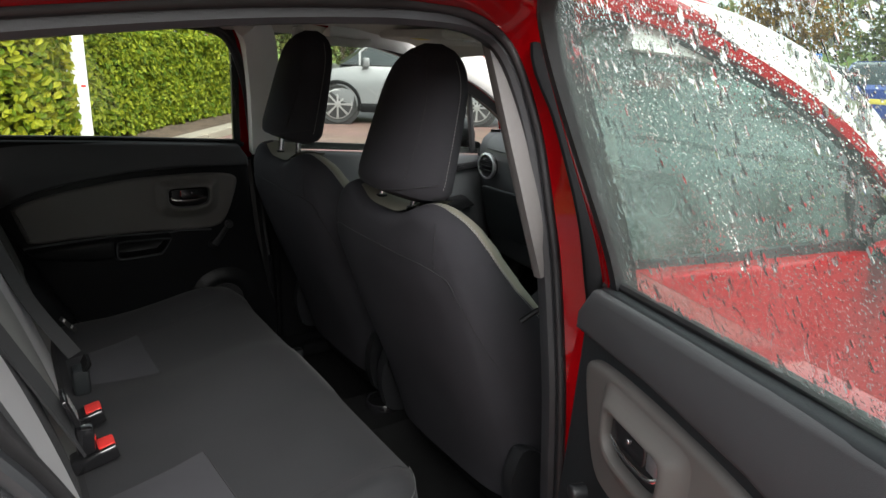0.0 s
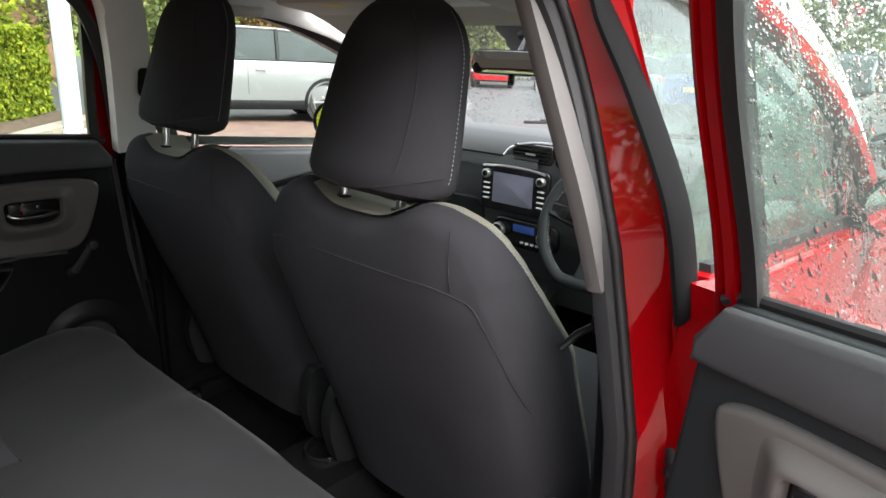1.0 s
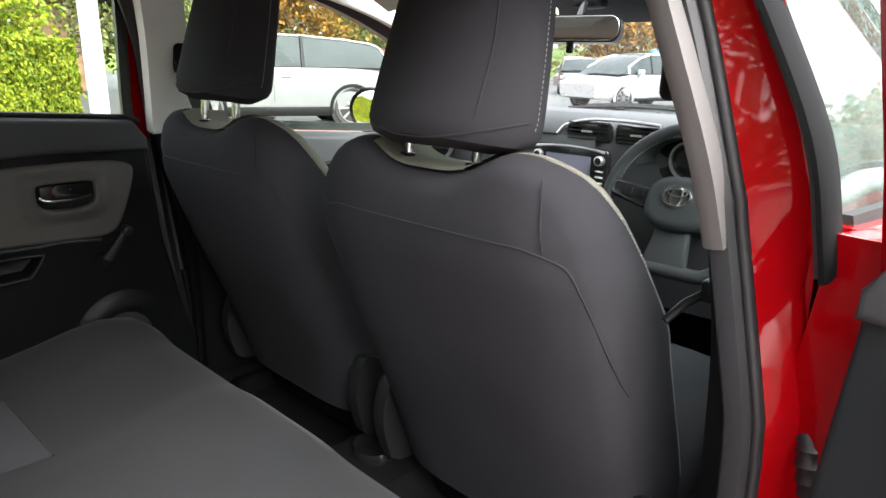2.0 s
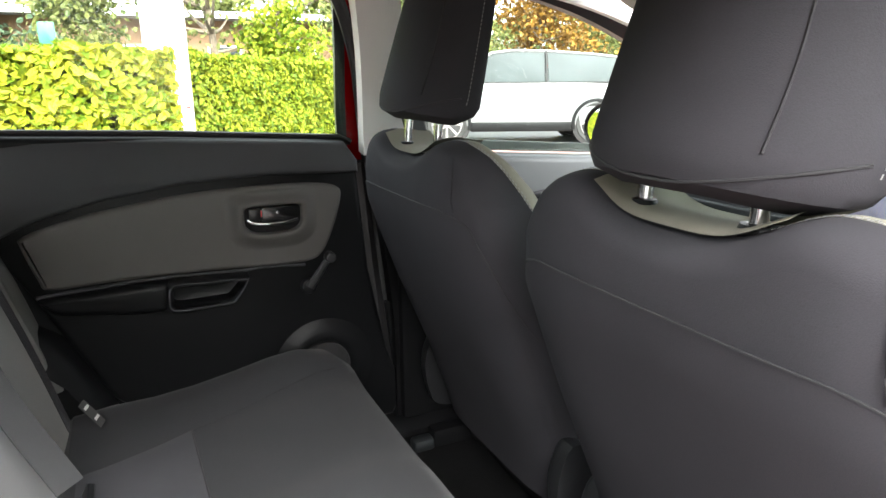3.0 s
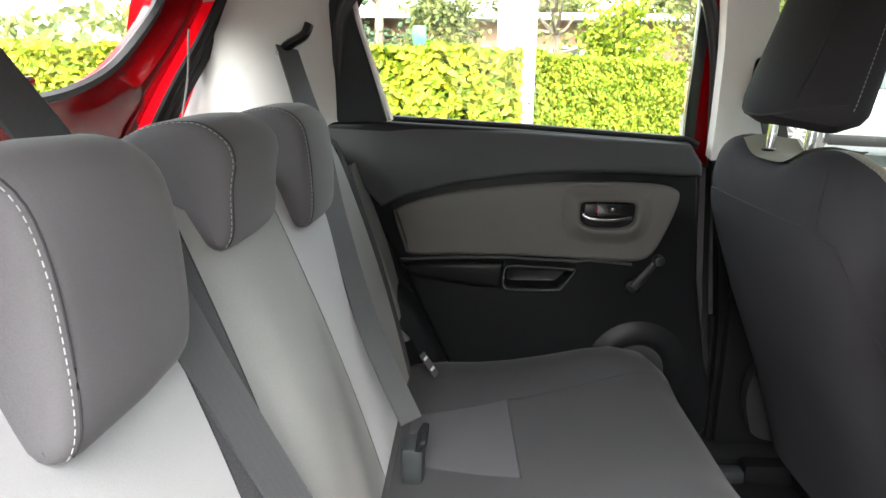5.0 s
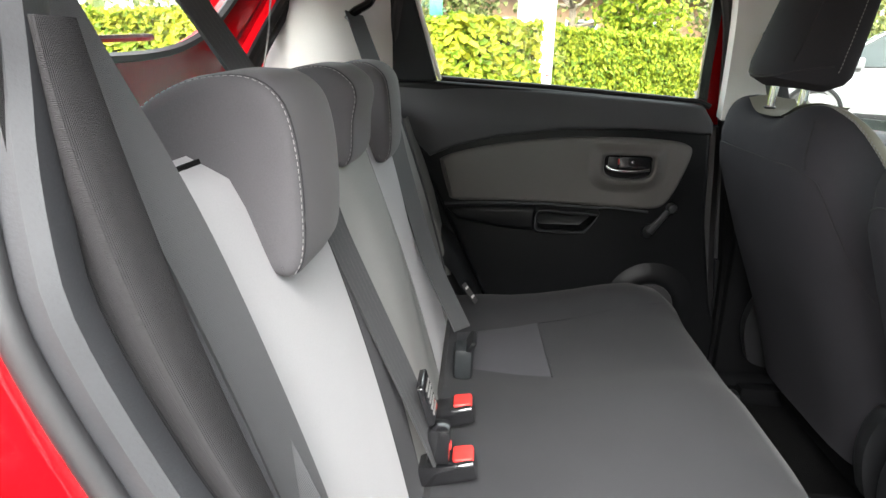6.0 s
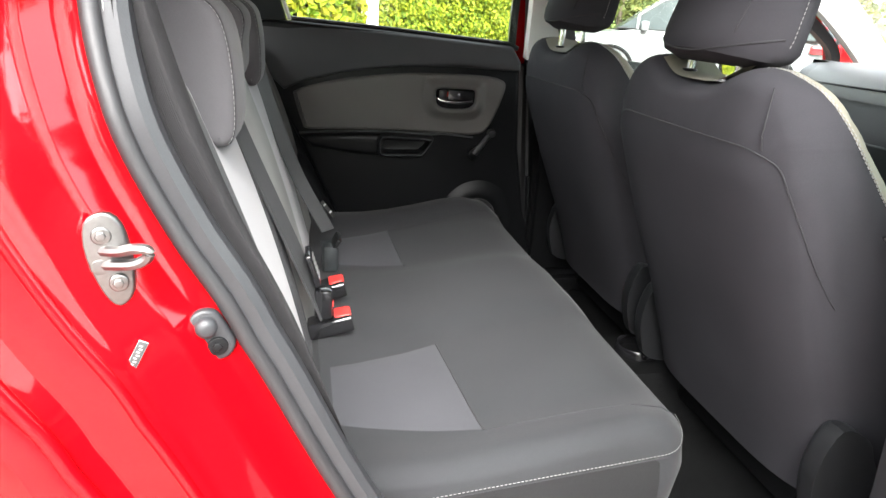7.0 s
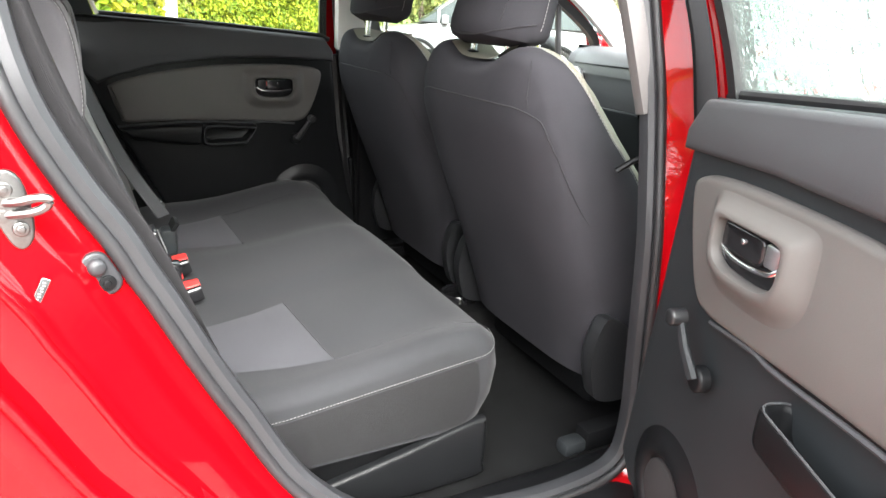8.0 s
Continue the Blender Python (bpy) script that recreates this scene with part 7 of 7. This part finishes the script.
def vehicle(name, label, cx, cy, heading, L, W, belt, roof, paint, tops, wheel_r=0.34, base=2.6, hood=0.62, cladding=True):
    """A parked car. tops: (x along the length, height of the roof line or bonnet); its nose points along +x before the turn."""
    v = empty(name, (0, 0, 0), label, "car", "parked cars")
    # lower body
    xs = np.linspace(-L / 2, L / 2, 25)
    rings = []
    for x in xs:
        e = 1 - (abs(x) / (L / 2)) ** 5
        w = W / 2 * (0.80 + 0.20 * e)
        top = belt if x < L * 0.20 else lerp(belt, belt * hood / 0.62 * 0.82, (x - L * 0.20) / (L * 0.30))
        if abs(x) > L * 0.47:
            top -= 0.10
        lo = 0.22 + 0.10 * (1 - e)
        rings.append([(x, -w * 0.86, lo), (x, -w * 0.98, lo + 0.10), (x, -w, lo + 0.32), (x, -w * 0.985, top - 0.10), (x, -w * 0.94, top), (x, 0, top + 0.03), (x, w * 0.94, top), (x, w * 0.985, top - 0.10), (x, w, lo + 0.32), (x, w * 0.98, lo + 0.10), (x, w * 0.86, lo)])
    part("body", loft(rings), paint, v)
    # glasshouse
    lines = []
    for (tx, tz) in tops:
        k = (tz - belt) / (roof - belt)
        w1, w0 = W / 2 * lerp(0.92, 0.76, k), W / 2 * 0.925
        lines.append([(tx * L, -w0, belt - 0.01), (tx * L, -lerp(w0, w1, 0.5), lerp(belt, tz, 0.5)), (tx * L, -w1, tz - 0.02), (tx * L, 0, tz + 0.015), (tx * L, w1, tz - 0.02), (tx * L, lerp(w0, w1, 0.5), lerp(belt, tz, 0.5)), (tx * L, w0, belt - 0.01)])
    part("glasshouse", loft(lines), CAR_GLASS, v, "dark windows")
    ri = [i for i, t in enumerate(tops) if t[1] > roof - 0.10]
    part("roof", loft([[(a, b * 1.01, c + 0.012) for a, b, c in lines[i][2:5]] + [(a, b * 0.9, c - 0.04) for a, b, c in (lines[i][4], lines[i][2])] for i in ri]), paint, v)
    for s in (-1, 1):
        for i in (1, len(tops) // 2, len(tops) - 2):
            a = [Vector(lines[i][6 if s > 0 else 0]), Vector(lines[i][5 if s > 0 else 1]), Vector(lines[i][4 if s > 0 else 2])]
            part("window_pillar", tube([p + Vector((0, s * 0.004, 0)) for p in a], 0.030, 6), PLASTIC if i == len(tops) // 2 else paint, v)
        rail = [Vector(lines[i][4 if s > 0 else 2]) for i in range(1, len(tops) - 1)]
        part("roof_edge", tube(rail, 0.025, 6), paint, v)
        part("waist_line", tube([Vector(lines[i][6 if s > 0 else 0]) + Vector((0, s * 0.012, 0.01)) for i in range(len(tops))], 0.014, 6), PLASTIC, v)
        for wx in (base / 2, -base / 2):
            arc = [(wx + (wheel_r + 0.06) * math.cos(a), (wheel_r + 0.06) * math.sin(a) + wheel_r) for a in np.linspace(-0.25, math.pi + 0.25, 25)]
            arc += [(wx + (wheel_r + 0.005) * math.cos(a), (wheel_r + 0.005) * math.sin(a) + wheel_r) for a in np.linspace(math.pi + 0.25, -0.25, 25)]
            part("wheel_arch", slab(arc, lambda u, q, w, s=s: Vector((u, s * (W / 2 * 0.97 + w), q)), 0.035, 0.004), PLASTIC if cladding else paint, v)
            part("arch_gap", disc((wx, s * W / 2 * 0.955, wheel_r), (0, s, 0), wheel_r + 0.05, 0.018, 28), BLACK_RUBBER, v)
            road_wheel(wx, s * (W / 2 * 0.98), s, wheel_r, v, 10 if wheel_r > 0.35 else 8, wheel_r * 0.72)
        part("sill_cladding", box(-base / 2 + wheel_r + 0.05, base / 2 - wheel_r - 0.05, *sorted((s * W / 2 * 0.93, s * W / 2 * 1.0)), 0.22, 0.38 if cladding else 0.28, 0.02), PLASTIC, v)
        part("tail_lamp", box(-L / 2 * 0.985, -L / 2 * 0.87, *sorted((s * W / 2 * 0.66, s * W / 2 * 0.965)), belt - 0.20, belt - 0.07, 0.025), LAMP_RED, v)
        part("head_lamp", box(L / 2 * 0.84, L / 2 * 0.965, *sorted((s * W / 2 * 0.55, s * W / 2 * 0.93)), belt * 0.66, belt * 0.66 + 0.12, 0.03), LAMP_WHITE, v)
        part("door_line", tube([(0.02 * L, s * W / 2 * 1.0, 0.45), (0.02 * L, s * W / 2 * 0.99, belt - 0.06)], 0.005, 5), BLACK_RUBBER, v)
        part("door_handle", box(-0.05 * L, -0.01 * L, *sorted((s * W / 2 * 0.985, s * W / 2 * 1.02)), belt - 0.17, belt - 0.145, 0.006), paint, v)
        part("door_mirror", box(0.17 * L, 0.20 * L, *sorted((s * W / 2 * 0.95, s * W / 2 * 1.14)), belt - 0.02, belt + 0.13, 0.03), paint, v)
    part("rear_plate", box(-L / 2 - 0.012, -L / 2 + 0.02, -0.26, 0.26, 0.60, 0.71, 0.004), SIGN_YELLOW, v)
    v.matrix_basis = pose(cx, cy, 0, 0, 0, heading)
    return v


SUV_TOPS = [(-0.475, 1.04), (-0.455, 1.20), (-0.425, 1.38), (-0.39, 1.435), (-0.28, 1.49), (-0.10, 1.54), (0.04, 1.55), (0.12, 1.51), (0.21, 1.25), (0.29, 1.03)]
vehicle("suv", "white sport utility vehicle with black wheel arches parked on brick", 6.35, 9.57, 156, 4.12, 1.80, 1.02, 1.55, CAR_WHITE_DIMMED, SUV_TOPS, 0.35, 2.50)
HATCH = [(-0.47, 0.95), (-0.40, 1.25), (-0.28, 1.42), (-0.08, 1.49), (0.06, 1.48), (0.16, 1.38), (0.26, 1.15), (0.34, 0.94)]
SEDAN = [(-0.47, 0.98), (-0.42, 1.05), (-0.26, 1.36), (-0.08, 1.48), (0.06, 1.47), (0.16, 1.36), (0.26, 1.12), (0.34, 0.94)]
vehicle("parked_car", "white hatchback parked across the car park", 17.6, 8.5, 165, 4.48, 1.76, 0.93, 1.49, CAR_WHITE_LIFTED, SEDAN, 0.31, 2.7, cladding=False)
vehicle("parked_car", "blue estate car seen from behind", 17.5, 5.9, 20, 4.3, 1.78, 0.98, 1.55, CAR_BLUE, HATCH, 0.32, 2.6, cladding=False)
vehicle("parked_car", "white hatchback parked in a far row", 26.0, 14.5, 150, 4.2, 1.75, 0.95, 1.50, CAR_WHITE_LIFTED, HATCH, 0.31, 2.6, cladding=False)
vehicle("parked_car", "red hatchback facing across the car park", 23.0, 17.0, 215, 4.0, 1.74, 0.95, 1.48, PAINT, HATCH, 0.31, 2.5, cladding=False)
vehicle("parked_car", "dark grey car parked beside a red one", 24.5, 14.8, 215, 4.3, 1.78, 0.95, 1.47, CAR_GREY, HATCH, 0.32, 2.6, cladding=False)
vehicle("parked_car", "red hatchback parked ahead under wet trees", 12.5, -1.5, 175, 4.0, 1.74, 0.95, 1.48, PAINT, HATCH, 0.31, 2.5, cladding=False)
vehicle("parked_car", "red hatchback parked behind the white utility vehicle", 13.0, 14.5, 200, 4.0, 1.74, 0.95, 1.48, PAINT, HATCH, 0.31, 2.5, cladding=False)
vehicle("parked_car", "pale car parked across from the open door", 12.0, 1.6, 178, 4.2, 1.76, 0.95, 1.50, CAR_WHITE_DIMMED, HATCH, 0.31, 2.6, cladding=False)

# ---- trees and building ----
BARK = material("bark", (0.15, 0.115, 0.085), 0.95, vary=0.4, coarse=6, grain=40, relief=1.0, depth=0.02)
GREEN_LEAF = leaf_material("green_tree_leaf", (0.055, 0.075, 0.022), (0.19, 0.20, 0.06), 0.6)
GOLD_LEAF = leaf_material("autumn_tree_leaf", (0.14, 0.075, 0.015), (0.32, 0.17, 0.03), 0.6)
FIR_LEAF = leaf_material("fir_needles", (0.05, 0.08, 0.045), (0.13, 0.18, 0.11), 0.7)


def tree(x, y, height, crown, leaf, count, size, label, seed, bare=False, slim=1.0, low=0.3):
    r = np.random.default_rng(seed)
    t = empty("tree", (x, y, 0), label, "tree", "trees round the car park")
    r.normal(0, 1, 4)
    path = spline([(x, y, 0), (x + r.normal(0, 0.1), y + r.normal(0, 0.1), height * 0.4), (x + r.normal(0, 0.2), y + r.normal(0, 0.2), height * 0.95)], 5)
    limbs = [sweep(path, ring(0.035 * height * (0.6 if slim < 1 else 0.75), 8), (1, 0, 0), scale=lambda k: 1.0 - 0.85 * k)]
    ends = []
    for i in range(16 if not bare else 34):
        k = r.uniform(low, 0.95)
        p = path[min(len(path) - 1, int(k * len(path)))]
        a, up = r.uniform(0, 2 * math.pi), r.uniform(0.1, 0.9)
        ln = crown * r.uniform(0.5, 1.0) * (1.15 - k * 0.6)
        q = p + Vector((math.cos(a) * ln, math.sin(a) * ln, ln * up))
        mid = p.lerp(q, 0.5) + Vector((0, 0, -0.05 * ln))
        limbs.append(sweep(spline([p, mid, q], 3), ring(0.012 * height, 5), (0.1, 0.2, 1), scale=lambda k: 1.0 - 0.8 * k))
        ends += [q, mid.lerp(q, 0.4), mid]
    part("trunk", merge(*limbs), BARK, t)
    E = np.array([tuple(e) for e in ends])
    c = E[r.integers(0, len(E), count)] + r.normal(0, crown * 0.20, (count, 3)) * np.array([1, 1, 0.75])
    nrm = r.normal(0, 1, (count, 3)) + np.array([0, 0, 0.6])
    vv, qq = leaves(c, nrm, size, 1.0, 1.5)
    mesh_part("crown", vv, qq, leaf, t)
    return t


tree(2.2, 17.0, 5.5, 2.4, GREEN_LEAF, 900, 0.16, "bare-limbed young tree with few leaves behind the hedge", 3, bare=True, low=0.45)
tree(-0.5, 15.5, 2.8, 1.1, GREEN_LEAF, 3200, 0.14, "small green shrub tree behind the hedge", 4, low=0.15)
tree(3.6, 16.2, 3.1, 1.2, LAUREL_FAR, 3400, 0.14, "bright green shrub tree behind the hedge", 5, low=0.15)
tree(-3.2, 22.0, 8.5, 1.9, FIR_LEAF, 5200, 0.22, "tall dark conifer beyond the hedge", 6, low=0.08)
tree(-5.2, 19.0, 4.2, 1.8, GOLD_LEAF, 2600, 0.16, "autumn-coloured tree behind the hedge", 8, low=0.2)
tree(6.8, 21.5, 4.5, 1.8, GREEN_LEAF, 900, 0.17, "thin leafy tree beside the building", 9, low=0.3)
tree(9.5, 24.0, 6.0, 3.0, GREEN_LEAF, 5200, 0.22, "leafy green tree beyond the white vehicle", 10, low=0.2)
tree(13.5, 27.0, 6.5, 3.2, GREEN_LEAF, 5600, 0.24, "broad green tree at the car park edge", 11, low=0.2)
tree(18.5, 27.5, 5.5, 3.0, GOLD_LEAF, 5600, 0.24, "golden autumn tree at the car park edge", 12, low=0.2)
tree(24.0, 28.0, 6.0, 3.2, GREEN_LEAF, 5600, 0.26, "broad green tree at the car park edge", 13, low=0.15)
for i, (x, y) in enumerate(((31, 24), (34, 18), (36, 12), (37, 6.5), (37, 1), (36, -5), (35, -11), (33, -17), (29, -22), (8, 31), (28, 32), (3, 30))):
    tree(x, y, 6.0 + 0.7 * math.sin(i * 2.1), 3.4, GOLD_LEAF if i in (1, 5) else GREEN_LEAF, 4200, 0.30, "leafy tree in the row round the car park", 20 + i, low=0.12)

# unseen trees, added to block low sky light and darken the paint's reflections
for i in range(8):
    a = radians(218 + 14 * i)
    tree(15.5 * math.cos(a) - 1, 15.5 * math.sin(a) - 1, 7.0 + 0.8 * math.sin(i * 1.7), 3.0, GREEN_LEAF, 4200, 0.26, "leafy tree in the row round the car park", 60 + i, low=0.08)

RENDER = material("ochre_brick_wall", (0.33, 0.20, 0.12), 0.9, vary=0.15, coarse=1.0, grain=20, relief=0.3, depth=0.01)
ROOF = material("grey_roof", (0.26, 0.25, 0.25), 0.7, vary=0.2, coarse=1.5, grain=30, relief=0.3, depth=0.01)
bl = empty("building", (2.0, 24.0, 0), "low ochre brick building with a wide white-edged roof", "building")
part("wall", box(-9.0, 8.0, 23.5, 30.0, 0.0, 3.02, 0.02), RENDER, bl)
part("roof", loft([[(x0, y0, z), (x1, y0, z), (x1, y1, z), (x0, y1, z)] for x0, x1, y0, y1, z in ((-10.2, 9.2, 22.2, 31, 3.00), (-10.2, 9.2, 22.2, 31, 3.14), (-7.0, 6.0, 25.5, 28, 3.45))]), ROOF, bl, smooth=False)
part("fascia", box(-10.25, 9.25, 22.15, 22.22, 2.98, 3.18, 0.01), WHITE, bl)
for x in (-6.5, -3.4, 0.2, 3.3, 5.9):
    w = part("window", box(x - 0.55, x + 0.55, 23.44, 23.52, 0.9, 2.2, 0.01), WHITE, bl)
    part("pane", box(x - 0.48, x + 0.48, 23.42, 23.45, 0.97, 2.13, 0.004), CAR_GLASS, w)
bank = []
for a in np.linspace(0, 2 * math.pi, 41):
    R = 62 + 4 * math.sin(3 * a)
    bank.append([(R * math.cos(a), R * math.sin(a), 0), ((R + 5) * math.cos(a), (R + 5) * math.sin(a), 2.0), ((R + 12) * math.cos(a), (R + 12) * math.sin(a), 3.0), ((R + 40) * math.cos(a), (R + 40) * math.sin(a), 3.2)])
tagged(part("far_bank", loft(bank, cyclic=False), GRASS), "low grassy bank round the car park", "ground", kind="structure")
k = 16000
ang, rad = rng.uniform(0, 2 * math.pi, k), rng.uniform(64, 84, k)
wood = np.stack([rad * np.cos(ang), rad * np.sin(ang), rng.uniform(1.0, 1.0, k) * 0], 1)
top = np.array([7.0 + 2.2 * noise.noise((8 * math.cos(a), 8 * math.sin(a), 0)) + 1.2 * noise.noise((30 * math.cos(a), 30 * math.sin(a), 2)) for a in ang])
wood[:, 2] = top * rng.uniform(0.05, 1.0, k) ** 0.7
vv, qq = leaves(wood, rng.normal(0, 1, (k, 3)), 1.1, 1.0, 1.3)
w = mesh_part("far_woods", vv, qq, GREEN_LEAF)
tagged(w, "far belt of green woodland round the car park", "woodland", kind="stuff")
